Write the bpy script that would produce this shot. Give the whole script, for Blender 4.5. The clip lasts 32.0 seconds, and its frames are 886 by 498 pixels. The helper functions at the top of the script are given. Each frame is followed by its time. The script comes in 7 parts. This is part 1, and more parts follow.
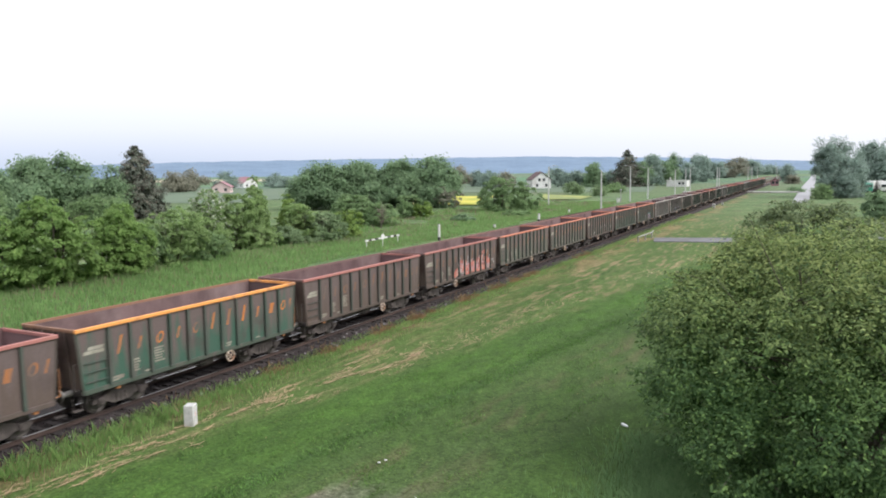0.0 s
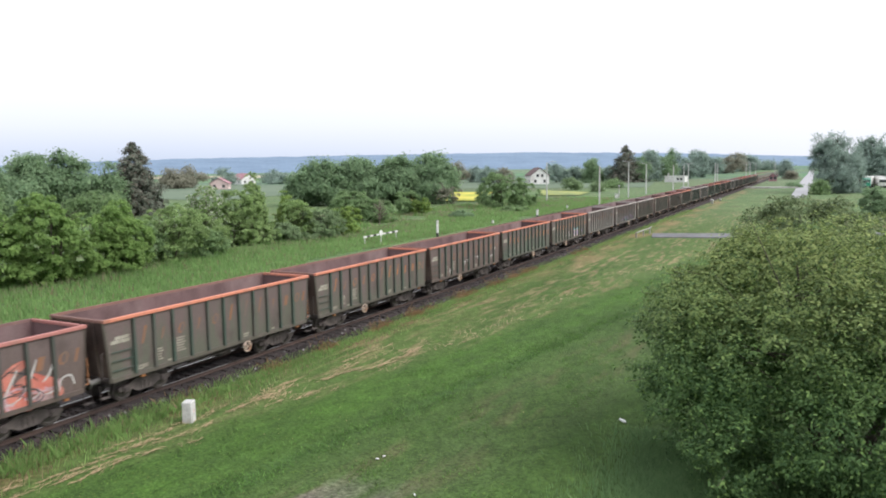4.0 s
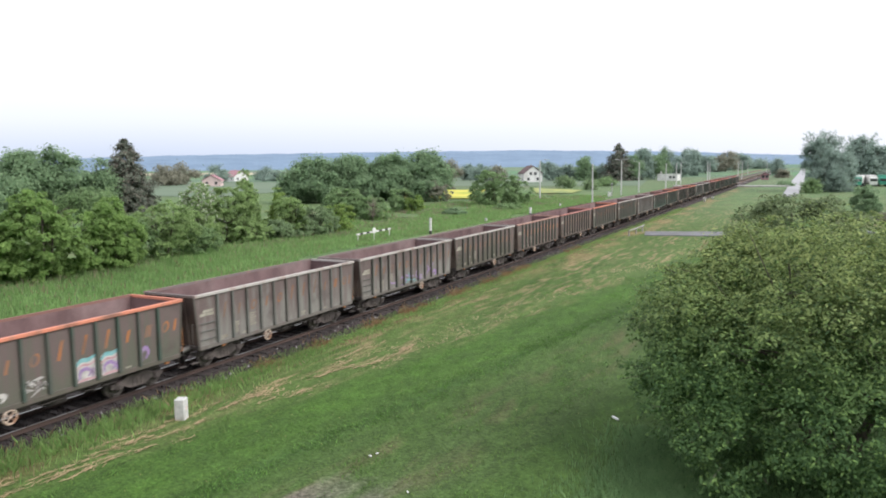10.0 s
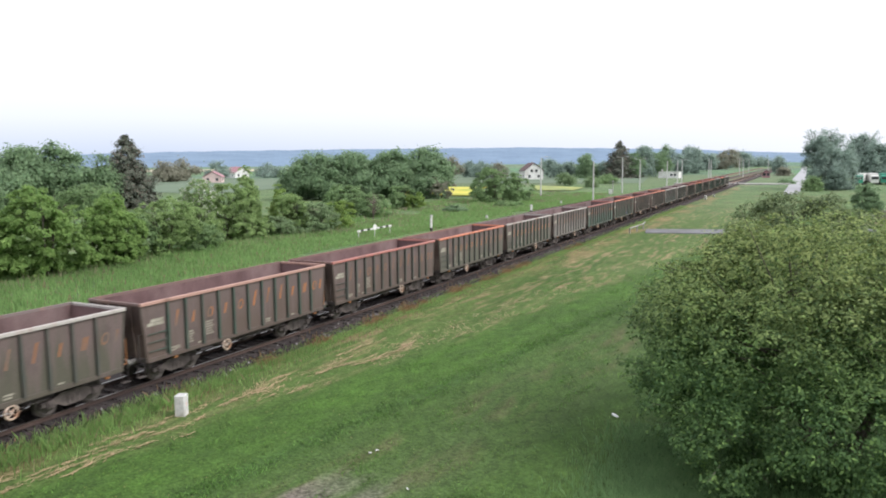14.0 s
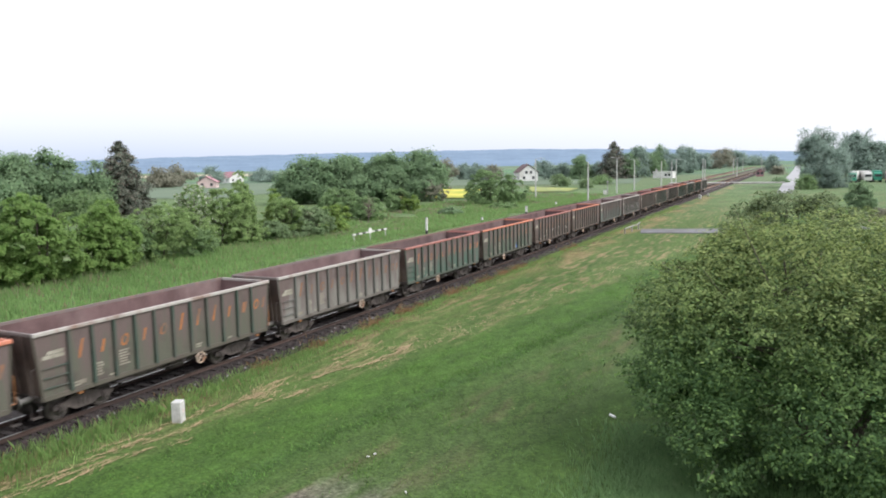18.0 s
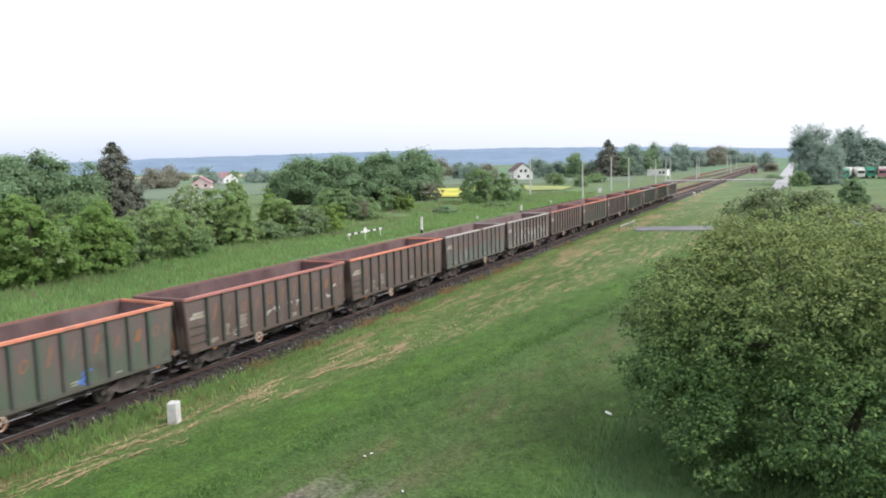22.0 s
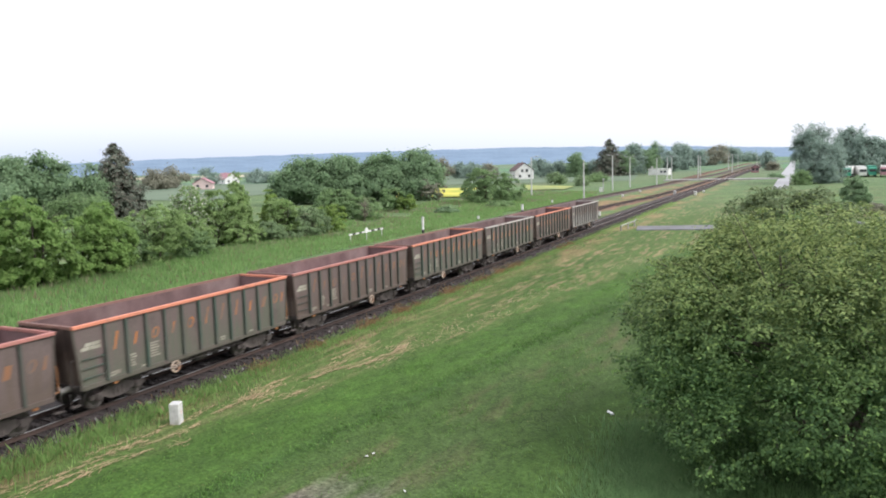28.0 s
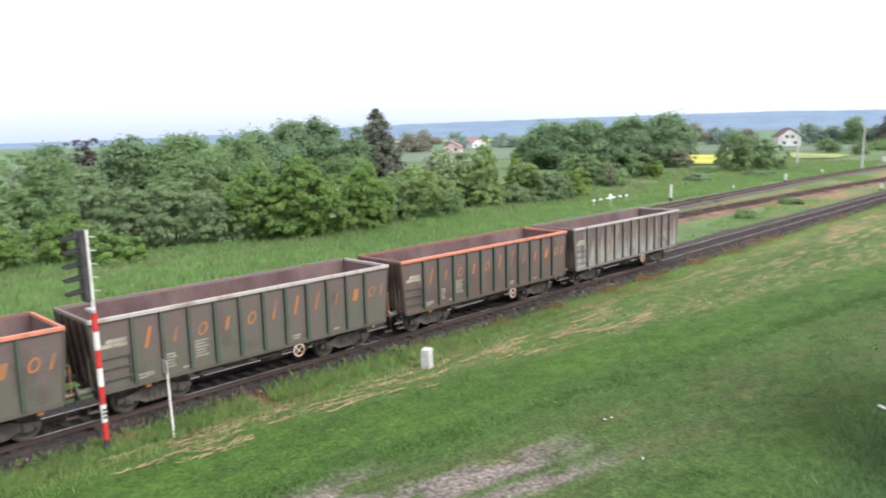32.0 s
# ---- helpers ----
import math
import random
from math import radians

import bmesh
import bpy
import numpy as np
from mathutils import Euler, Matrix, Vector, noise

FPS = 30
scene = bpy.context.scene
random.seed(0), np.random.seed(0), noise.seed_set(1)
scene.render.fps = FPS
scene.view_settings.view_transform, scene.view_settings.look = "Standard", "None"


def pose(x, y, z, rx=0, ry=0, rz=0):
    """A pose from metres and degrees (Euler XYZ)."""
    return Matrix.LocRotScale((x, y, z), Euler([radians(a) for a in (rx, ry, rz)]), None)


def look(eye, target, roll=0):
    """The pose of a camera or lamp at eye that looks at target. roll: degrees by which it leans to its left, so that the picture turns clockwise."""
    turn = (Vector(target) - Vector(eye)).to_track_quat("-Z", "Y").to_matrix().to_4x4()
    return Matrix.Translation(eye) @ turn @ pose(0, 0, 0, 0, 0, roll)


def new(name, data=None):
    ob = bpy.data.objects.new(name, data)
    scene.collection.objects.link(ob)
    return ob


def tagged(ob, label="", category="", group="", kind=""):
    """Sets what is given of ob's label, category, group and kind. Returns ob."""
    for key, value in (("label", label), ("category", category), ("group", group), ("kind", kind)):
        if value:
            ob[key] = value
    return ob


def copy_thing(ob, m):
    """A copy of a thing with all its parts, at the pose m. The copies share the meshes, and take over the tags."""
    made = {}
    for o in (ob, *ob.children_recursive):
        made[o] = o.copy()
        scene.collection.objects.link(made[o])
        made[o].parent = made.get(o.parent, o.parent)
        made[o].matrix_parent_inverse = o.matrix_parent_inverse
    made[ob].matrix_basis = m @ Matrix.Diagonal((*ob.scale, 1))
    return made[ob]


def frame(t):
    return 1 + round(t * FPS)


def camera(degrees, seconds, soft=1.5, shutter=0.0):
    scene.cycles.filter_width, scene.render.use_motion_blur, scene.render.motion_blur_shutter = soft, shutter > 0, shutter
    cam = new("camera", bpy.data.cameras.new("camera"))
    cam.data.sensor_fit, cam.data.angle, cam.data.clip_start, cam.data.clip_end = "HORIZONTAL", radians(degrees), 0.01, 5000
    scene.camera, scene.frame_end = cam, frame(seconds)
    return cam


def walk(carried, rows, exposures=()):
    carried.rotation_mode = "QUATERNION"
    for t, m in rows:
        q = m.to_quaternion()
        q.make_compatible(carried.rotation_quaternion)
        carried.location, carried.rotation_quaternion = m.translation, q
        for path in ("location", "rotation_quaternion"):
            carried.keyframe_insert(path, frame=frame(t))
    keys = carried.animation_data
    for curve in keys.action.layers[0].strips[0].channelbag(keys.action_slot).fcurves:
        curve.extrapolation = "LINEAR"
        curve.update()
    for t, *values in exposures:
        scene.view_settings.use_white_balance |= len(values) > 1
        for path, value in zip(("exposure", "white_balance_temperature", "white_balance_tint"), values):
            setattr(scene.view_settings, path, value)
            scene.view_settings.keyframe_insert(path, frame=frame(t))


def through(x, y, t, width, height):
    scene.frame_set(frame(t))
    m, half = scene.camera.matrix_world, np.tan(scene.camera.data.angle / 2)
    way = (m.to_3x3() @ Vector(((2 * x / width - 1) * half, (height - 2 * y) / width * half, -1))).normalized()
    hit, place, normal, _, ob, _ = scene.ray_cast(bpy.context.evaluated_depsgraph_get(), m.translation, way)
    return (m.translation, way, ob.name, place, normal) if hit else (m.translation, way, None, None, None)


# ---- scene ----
# World: the track runs along +Y at x = -24.4, top of rail z = 0, lawn z = -0.6.
cam = camera(62.22, 32.0, soft=1.9, shutter=0.35)


def aim(x, y, z, yaw, pitch, roll):
    return pose(x, y, z, 0, 0, yaw) @ pose(0, 0, 0, 90 + pitch) @ pose(0, 0, 0, 0, 0, roll)


# seconds, eye x y z, degrees left of the track, pitch, roll
CAMERA_ROWS = (
    (0, -0.008, -0.018, 8.810, 27.091, -6.086, -0.702), (0.5, -0.009, -0.008, 8.814, 27.076, -6.106, -0.617), (1, -0.007, -0.004, 8.811, 27.086, -6.112, -0.615),
    (1.5, -0.008, 0.001, 8.808, 27.103, -6.139, -0.662), (2, 0.001, -0.006, 8.805, 27.120, -6.180, -0.763), (2.5, -0.009, -0.008, 8.802, 27.096, -6.220, -0.725),
    (3, -0.003, 0.003, 8.808, 27.089, -6.322, -0.698), (3.5, 0.006, -0.002, 8.810, 27.047, -6.377, -0.772), (5.5, -0.005, 0.002, 8.810, 26.720, -6.448, -0.803),
    (6, -0.003, 0.003, 8.812, 26.669, -6.464, -0.868), (6.5, -0.013, -0.005, 8.811, 26.585, -6.422, -0.709), (7, -0.005, -0.007, 8.810, 26.558, -6.418, -0.692),
    (7.5, -0.002, -0.001, 8.807, 26.552, -6.442, -0.772), (8, -0.000, 0.002, 8.809, 26.556, -6.498, -0.799), (8.5, -0.011, -0.003, 8.812, 26.541, -6.557, -0.706),
    (9, -0.000, 0.002, 8.810, 26.494, -6.583, -0.786), (9.5, -0.000, 0.005, 8.809, 26.439, -6.583, -0.750), (10, -0.008, -0.011, 8.805, 26.426, -6.584, -0.622),
    (10.5, 0.003, -0.000, 8.811, 26.480, -6.639, -0.622), (11, 0.003, 0.007, 8.806, 26.482, -6.693, -0.590), (11.5, 0.002, 0.008, 8.810, 26.478, -6.742, -0.619),
    (12, 0.007, 0.004, 8.810, 26.439, -6.687, -0.517), (12.5, 0.008, 0.006, 8.800, 26.466, -6.628, -0.427), (13, 0.008, 0.002, 8.816, 26.496, -6.643, -0.390),
    (13.5, -0.008, 0.005, 8.812, 26.481, -6.729, -0.420), (14, -0.003, 0.007, 8.805, 26.487, -6.816, -0.472), (14.5, 0.000, -0.003, 8.809, 26.463, -6.776, -0.502),
    (16.5, -0.002, -0.007, 8.810, 26.180, -6.616, -0.653), (17, 0.003, 0.003, 8.810, 26.161, -6.649, -0.567), (17.5, 0.000, -0.003, 8.806, 26.137, -6.633, -0.715),
    (18, 0.003, 0.007, 8.812, 26.144, -6.626, -1.134), (18.5, -0.005, 0.003, 8.803, 26.167, -6.642, -1.255), (19, -0.003, -0.002, 8.809, 26.113, -6.628, -1.322),
    (19.5, 0.003, 0.003, 8.818, 25.943, -6.630, -1.355), (20, 0.003, 0.002, 8.799, 25.831, -6.617, -1.409), (20.5, 0.003, 0.004, 8.808, 25.789, -6.638, -1.370),
    (21, 0.001, -0.001, 8.807, 25.771, -6.645, -1.362), (21.5, 0.005, 0.002, 8.799, 25.787, -6.684, -1.400), (22, 0.006, 0.002, 8.803, 25.766, -6.700, -1.497),
    (22.5, -0.006, -0.004, 8.806, 25.718, -6.638, -1.523), (23, 0.002, 0.002, 8.799, 25.696, -6.623, -1.422), (23.5, 0.010, 0.004, 8.815, 25.686, -6.664, -1.396),
    (24, 0.003, -0.001, 8.800, 25.649, -6.678, -1.413), (24.5, 0.011, 0.006, 8.807, 25.658, -6.650, -1.503), (25, 0.004, 0.005, 8.806, 25.699, -6.610, -1.466),
    (25.5, 0.004, 0.008, 8.805, 25.761, -6.615, -1.472), (27.5, 0.004, -0.001, 8.801, 25.864, -6.692, -1.619), (28, 0.012, -0.004, 8.802, 25.878, -6.702, -1.682),
    (28.5, 0.097, -0.324, 8.840, 25.819, -6.703, -1.695), (29, 0.099, -0.302, 8.819, 26.088, -7.056, -1.775), (29.5, 0.125, -0.362, 8.827, 26.575, -7.407, -1.895),
    (30, 0.097, -0.359, 8.825, 28.613, -7.718, -2.033), (30.5, 0.097, -0.378, 8.824, 32.405, -8.026, -2.102), (31, 0.025, -0.410, 8.823, 35.419, -8.555, -1.442),
    (31.5, -0.031, -0.433, 8.804, 38.499, -8.817, -1.747), (32, -0.010, -0.419, 8.753, 44.633, -8.887, -1.458))
walk(cam, [(r[0], aim(*r[1:])) for r in CAMERA_ROWS], exposures=((0, 0.28), (18, 0.34), (28, 0.39), (30, 0.45), (32, 0.55)))

# ---------------------------------------------------------------- light
SUN_AZ, SUN_EL = 78.0, 43.0   # degrees clockwise from +Y, above the horizon


def build_world():
    w = bpy.data.worlds.new("sky")
    scene.world = w
    w.use_nodes = True
    n, l = w.node_tree.nodes, w.node_tree.links
    n.clear()
    out, bg = n.new("ShaderNodeOutputWorld"), n.new("ShaderNodeBackground")
    sky = n.new("ShaderNodeTexSky")
    sky.sky_type, sky.sun_disc = "NISHITA", False
    sky.sun_elevation, sky.sun_rotation = radians(SUN_EL), radians(SUN_AZ)
    sky.dust_density, sky.air_density = 3.0, 1.0
    gain = n.new("ShaderNodeVectorMath")
    gain.operation = "SCALE"
    gain.inputs["Scale"].default_value = 0.07
    l.new(sky.outputs[0], gain.inputs[0])
    # thin high cloud: a white veil that thins out towards the horizon
    tc, sep = n.new("ShaderNodeTexCoord"), n.new("ShaderNodeSeparateXYZ")
    l.new(tc.outputs["Generated"], sep.inputs[0])
    ramp = n.new("ShaderNodeValToRGB")
    e = ramp.color_ramp.elements
    e[0].position, e[0].color = 0.0, (0.55, 0.64, 0.82, 1)
    e[1].position, e[1].color = 0.15, (1.07, 1.09, 1.16, 1)
    m = e.new(0.055)
    m.color = (0.81, 0.85, 0.97, 1)
    l.new(sep.outputs["Z"], ramp.inputs[0])
    # the veil is whiter over the track than over the woods
    side = n.new("ShaderNodeMapRange")
    side.inputs["From Min"].default_value, side.inputs["From Max"].default_value = -0.75, 0.0
    l.new(sep.outputs["X"], side.inputs[0])
    white = n.new("ShaderNodeMixRGB")
    white.inputs[2].default_value = (1.0, 1.0, 1.05, 1)
    half = n.new("ShaderNodeMath")
    half.operation = "MULTIPLY"
    half.inputs[1].default_value = 0.6
    l.new(side.outputs[0], half.inputs[0])
    l.new(half.outputs[0], white.inputs[0])
    l.new(ramp.outputs[0], white.inputs[1])
    mix = n.new("ShaderNodeMixRGB")
    mix.inputs[0].default_value = 0.9
    l.new(gain.outputs[0], mix.inputs[1])
    l.new(white.outputs[0], mix.inputs[2])
    bg.inputs["Strength"].default_value = 1.0
    l.new(mix.outputs[0], bg.inputs[0])
    l.new(bg.outputs[0], out.inputs[0])


build_world()
sun_data = bpy.data.lights.new("sun", "SUN")
sun_data.energy, sun_data.angle, sun_data.color = 2.4, radians(34), (1.0, 0.972, 0.945)
sun = new("sun", sun_data)
az, el = radians(SUN_AZ), radians(SUN_EL)
sun.matrix_basis = look((math.sin(az) * math.cos(el) * 50, math.cos(az) * math.cos(el) * 50, math.sin(el) * 50 + 20), (0, 0, 20))

# ---------------------------------------------------------------- materials
def shader(name, rough=0.8, metal=0.0):
    m = bpy.data.materials.new(name)
    m.use_nodes = True
    t = m.node_tree
    b = t.nodes["Principled BSDF"]
    b.inputs["Roughness"].default_value, b.inputs["Metallic"].default_value = rough, metal
    return m, t.nodes, t.links, b


def noise_tex(n, l, coord, scale, detail=4, stretch=(1, 1, 1)):
    mp = n.new("ShaderNodeMapping")
    mp.inputs["Scale"].default_value = stretch
    l.new(coord, mp.inputs[0])
    tx = n.new("ShaderNodeTexNoise")
    tx.inputs["Scale"].default_value, tx.inputs["Detail"].default_value = scale, detail
    l.new(mp.outputs[0], tx.inputs["Vector"])
    return tx.outputs[0]


def ramp_of(n, l, value, a, b):
    r = n.new("ShaderNodeMapRange")
    r.inputs["From Min"].default_value, r.inputs["From Max"].default_value = a, b
    l.new(value, r.inputs[0])
    return r.outputs[0]


def blend(n, l, fac, a, b, mode="MIX"):
    m = n.new("ShaderNodeMixRGB")
    m.blend_type = mode
    for s, v in ((0, fac), (1, a), (2, b)):
        if isinstance(v, (int, float)):
            m.inputs[s].default_value = v
        elif isinstance(v, tuple):
            m.inputs[s].default_value = (*v, 1)
        else:
            l.new(v, m.inputs[s])
    return m.outputs[0]


def bumped(n, l, b, height, strength, distance=0.02):
    k = n.new("ShaderNodeBump")
    k.inputs["Strength"].default_value, k.inputs["Distance"].default_value = strength, distance
    l.new(height, k.inputs["Height"])
    l.new(k.outputs[0], b.inputs["Normal"])


def surf(name, c1, c2, scale=3.0, fine=30.0, rough=0.8, metal=0.0, bump=0.3, stain=None, stain_amount=0.35, coord="Object", stretch=(1, 1, 1), rnd=0.0, own=0.0):
    """Two tones at a coarse scale, a fine grain over them, an optional stain, a change from piece to piece and a share of the object's own colour."""
    m, n, l, b = shader(name, rough, metal)
    if coord == "World":
        co = n.new("ShaderNodeNewGeometry").outputs["Position"]
    else:
        co = n.new("ShaderNodeTexCoord").outputs["Object"]
    big = noise_tex(n, l, co, scale, 5, stretch)
    col = blend(n, l, ramp_of(n, l, big, 0.35, 0.65), c1, c2)
    if stain:
        s = noise_tex(n, l, co, scale * 0.45, 6, stretch)
        col = blend(n, l, ramp_of(n, l, s, 0.62 - stain_amount * 0.4, 0.72), col, stain)
    grain = noise_tex(n, l, co, fine, 3)
    g = n.new("ShaderNodeMapRange")
    g.inputs["To Min"].default_value, g.inputs["To Max"].default_value = 0.72, 1.22
    l.new(grain, g.inputs[0])
    col = blend(n, l, 1.0, col, g.outputs[0], "MULTIPLY")
    if own:
        col = blend(n, l, own, col, n.new("ShaderNodeObjectInfo").outputs["Color"])
    if rnd:
        oi = n.new("ShaderNodeObjectInfo")
        r = n.new("ShaderNodeMapRange")
        r.inputs["To Min"].default_value, r.inputs["To Max"].default_value = 1 - rnd, 1 + rnd
        l.new(oi.outputs["Random"], r.inputs[0])
        col = blend(n, l, 1.0, col, r.outputs[0], "MULTIPLY")
    l.new(col, b.inputs["Base Color"])
    if bump:
        bumped(n, l, b, grain, bump)
    return m


def leafy(name, dark, light, tint=None, tint_share=0.1, through=0.56, upright=0.0, lit_shoots=None):
    """Foliage: each leaf its own tone, light shining through; young olive growth and painted-in skylight may lighten
    the top.
    """
    m, n, l, b = shader(name, 0.6)
    geo = n.new("ShaderNodeNewGeometry")
    col = blend(n, l, geo.outputs["Random Per Island"], dark, light)
    big = noise_tex(n, l, n.new("ShaderNodeTexCoord").outputs["Object"], 0.45, 3)
    g = n.new("ShaderNodeMapRange")
    g.inputs["To Min"].default_value, g.inputs["To Max"].default_value = 0.6, 1.4
    l.new(big, g.inputs[0])
    col = blend(n, l, 1.0, col, g.outputs[0], "MULTIPLY")
    if tint:
        wr = n.new("ShaderNodeMath")
        wr.operation = "MULTIPLY"
        wr.inputs[1].default_value = 37.0
        l.new(geo.outputs["Random Per Island"], wr.inputs[0])
        fr = n.new("ShaderNodeMath")
        fr.operation = "FRACT"
        l.new(wr.outputs[0], fr.inputs[0])
        lt = n.new("ShaderNodeMath")
        lt.operation = "LESS_THAN"
        lt.inputs[1].default_value = tint_share
        l.new(fr.outputs[0], lt.inputs[0])
        col = blend(n, l, lt.outputs[0], col, tint)
    if lit_shoots:
        z0, z1, young = lit_shoots
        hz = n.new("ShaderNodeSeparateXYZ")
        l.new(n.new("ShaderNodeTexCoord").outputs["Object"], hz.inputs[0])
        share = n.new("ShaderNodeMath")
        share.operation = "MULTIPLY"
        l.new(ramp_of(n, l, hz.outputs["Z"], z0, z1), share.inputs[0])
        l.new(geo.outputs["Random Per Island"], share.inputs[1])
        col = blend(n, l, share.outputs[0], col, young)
    l.new(col, b.inputs["Base Color"])
    b.inputs["Specular IOR Level"].default_value = 0.16
    if upright:   # short turf shades like the sheet that its blades make up
        lift = n.new("ShaderNodeVectorMath")
        lift.operation = "ADD"
        lift.inputs[1].default_value = (0, 0, upright)
        l.new(geo.outputs["Normal"], lift.inputs[0])
        nrm = n.new("ShaderNodeVectorMath")
        nrm.operation = "NORMALIZE"
        l.new(lift.outputs[0], nrm.inputs[0])
        l.new(nrm.outputs[0], b.inputs["Normal"])
    tr = n.new("ShaderNodeBsdfTranslucent")
    l.new(col, tr.inputs[0])
    mx = n.new("ShaderNodeMixShader")
    mx.inputs[0].default_value = through
    l.new(b.outputs[0], mx.inputs[1])
    l.new(tr.outputs[0], mx.inputs[2])
    l.new(mx.outputs[0], n["Material Output"].inputs["Surface"])
    return m


def wagon_paint(name, dust, dust_from, dust_to, rough=0.7, top=0.0):
    """Paint in the colour of the object, under streaked ore dust and rust."""
    m, n, l, b = shader(name, rough)
    co = n.new("ShaderNodeTexCoord").outputs["Object"]
    oi = n.new("ShaderNodeObjectInfo")
    off = n.new("ShaderNodeVectorMath")
    off.operation = "ADD"
    l.new(co, off.inputs[0])
    sh = n.new("ShaderNodeVectorMath")
    sh.operation = "SCALE"
    sh.inputs[0].default_value = (17.0, 31.0, 5.0)
    l.new(oi.outputs["Random"], sh.inputs["Scale"])
    l.new(sh.outputs[0], off.inputs[1])
    co = off.outputs[0]
    streak = noise_tex(n, l, co, 1.3, 6, (1, 2.2, 0.35))
    blot = noise_tex(n, l, co, 0.7, 5)
    grain = noise_tex(n, l, co, 22, 4)
    if top:   # dust settles thickest below the rim
        hz = n.new("ShaderNodeSeparateXYZ")
        l.new(n.new("ShaderNodeTexCoord").outputs["Object"], hz.inputs[0])
        ad = n.new("ShaderNodeMath")
        ad.operation = "MULTIPLY_ADD"
        l.new(hz.outputs["Z"], ad.inputs[0])
        ad.inputs[1].default_value = top
        ad.inputs[2].default_value = -2.1 * top
        sm = n.new("ShaderNodeMath")
        sm.operation = "ADD"
        l.new(ad.outputs[0], sm.inputs[0])
        l.new(streak, sm.inputs[1])
        streak = sm.outputs[0]
    cover = ramp_of(n, l, streak, dust_from, dust_to)
    if top:   # some wagons are washed clean below a ragged tide line, whose height the colour's alpha gives
        line = n.new("ShaderNodeMath")
        line.operation = "MULTIPLY_ADD"
        l.new(oi.outputs["Alpha"], line.inputs[0])
        line.inputs[1].default_value, line.inputs[2].default_value = -4.0, 0.0
        over = n.new("ShaderNodeMath")
        over.operation = "ADD"
        l.new(hz.outputs["Z"], over.inputs[0])
        l.new(line.outputs[0], over.inputs[1])
        rag = n.new("ShaderNodeMath")
        rag.operation = "MULTIPLY_ADD"
        l.new(noise_tex(n, l, co, 1.1, 5, (1, 1, 0.4)), rag.inputs[0])
        rag.inputs[1].default_value = 1.1
        l.new(over.outputs[0], rag.inputs[2])
        mx = n.new("ShaderNodeMath")
        mx.operation = "MAXIMUM"
        l.new(cover, mx.inputs[0])
        l.new(ramp_of(n, l, rag.outputs[0], 0.5, 0.72), mx.inputs[1])
        cover = mx.outputs[0]
    col = blend(n, l, cover, oi.outputs["Color"], dust)
    col = blend(n, l, ramp_of(n, l, blot, 0.58, 0.75), col, tuple(0.6 * c for c in dust))
    g = n.new("ShaderNodeMapRange")
    g.inputs["To Min"].default_value, g.inputs["To Max"].default_value = 0.7, 1.25
    l.new(grain, g.inputs[0])
    col = blend(n, l, 1.0, col, g.outputs[0], "MULTIPLY")
    l.new(col, b.inputs["Base Color"])
    bumped(n, l, b, grain, 0.25, 0.01)
    return m


M = {}
M["panel"] = wagon_paint("dusty_panel_paint", (0.134, 0.099, 0.095), 0.36, 0.64, top=0.16)
M["rib"] = wagon_paint("rib_paint", (0.115, 0.095, 0.086), 0.44, 0.76)
M["rim"] = wagon_paint("rim_paint", (0.30, 0.17, 0.13), 0.52, 0.85, 0.6)
M["end"] = surf("rusty_end_wall", (0.075, 0.05, 0.045), (0.13, 0.085, 0.07), 1.4, 24, 0.85, stain=(0.2, 0.15, 0.13), rnd=0.2)
M["inside"] = surf("ore_stained_steel", (0.115, 0.064, 0.067), (0.20, 0.122, 0.126), 1.1, 18, 0.85, stain=(0.25, 0.18, 0.178), stain_amount=0.25, stretch=(1, 1, 0.5), rnd=0.2, own=0.12)
M["under"] = surf("grimy_running_gear", (0.034, 0.028, 0.027), (0.078, 0.064, 0.060), 3, 40, 0.85, stain=(0.13, 0.107, 0.10), rnd=0.2)
M["wheel"] = surf("wheel_steel", (0.045, 0.038, 0.035), (0.11, 0.095, 0.088), 4, 30, 0.55, 0.3)
M["cream"] = surf("cream_marking", (0.24, 0.225, 0.18), (0.38, 0.36, 0.30), 3, 40, 0.7, bump=0.1, stain=(0.19, 0.155, 0.13), stain_amount=0.5)
M["white"] = surf("white_paint", (0.66, 0.66, 0.64), (0.8, 0.8, 0.78), 4, 30, 0.6, bump=0.15, stain=(0.45, 0.43, 0.38), stain_amount=0.2)
M["whitewash"] = surf("weathered_whitewash", (0.5, 0.5, 0.49), (0.64, 0.63, 0.62), 5, 30, 0.8, stain=(0.33, 0.32, 0.28), stain_amount=0.3)
M["handwheel"] = surf("pale_handwheel_paint", (0.55, 0.44, 0.36), (0.72, 0.62, 0.54), 5, 30, 0.6, stain=(0.35, 0.2, 0.13))
M["spray_red"] = surf("red_spray", (0.44, 0.11, 0.085), (0.58, 0.22, 0.17), 2.0, 20, 0.6, bump=0, stain=(0.2, 0.12, 0.1), stain_amount=0.25)
M["spray_pink"] = surf("pink_spray", (0.42, 0.24, 0.27), (0.55, 0.35, 0.37), 2.0, 20, 0.6, bump=0, stain=(0.2, 0.15, 0.14), stain_amount=0.25)
M["spray_white"] = surf("white_spray", (0.36, 0.34, 0.33), (0.56, 0.54, 0.52), 3.0, 20, 0.6, bump=0)
M["spray_teal"] = surf("teal_spray", (0.12, 0.33, 0.35), (0.22, 0.42, 0.44), 3.0, 20, 0.6, bump=0)
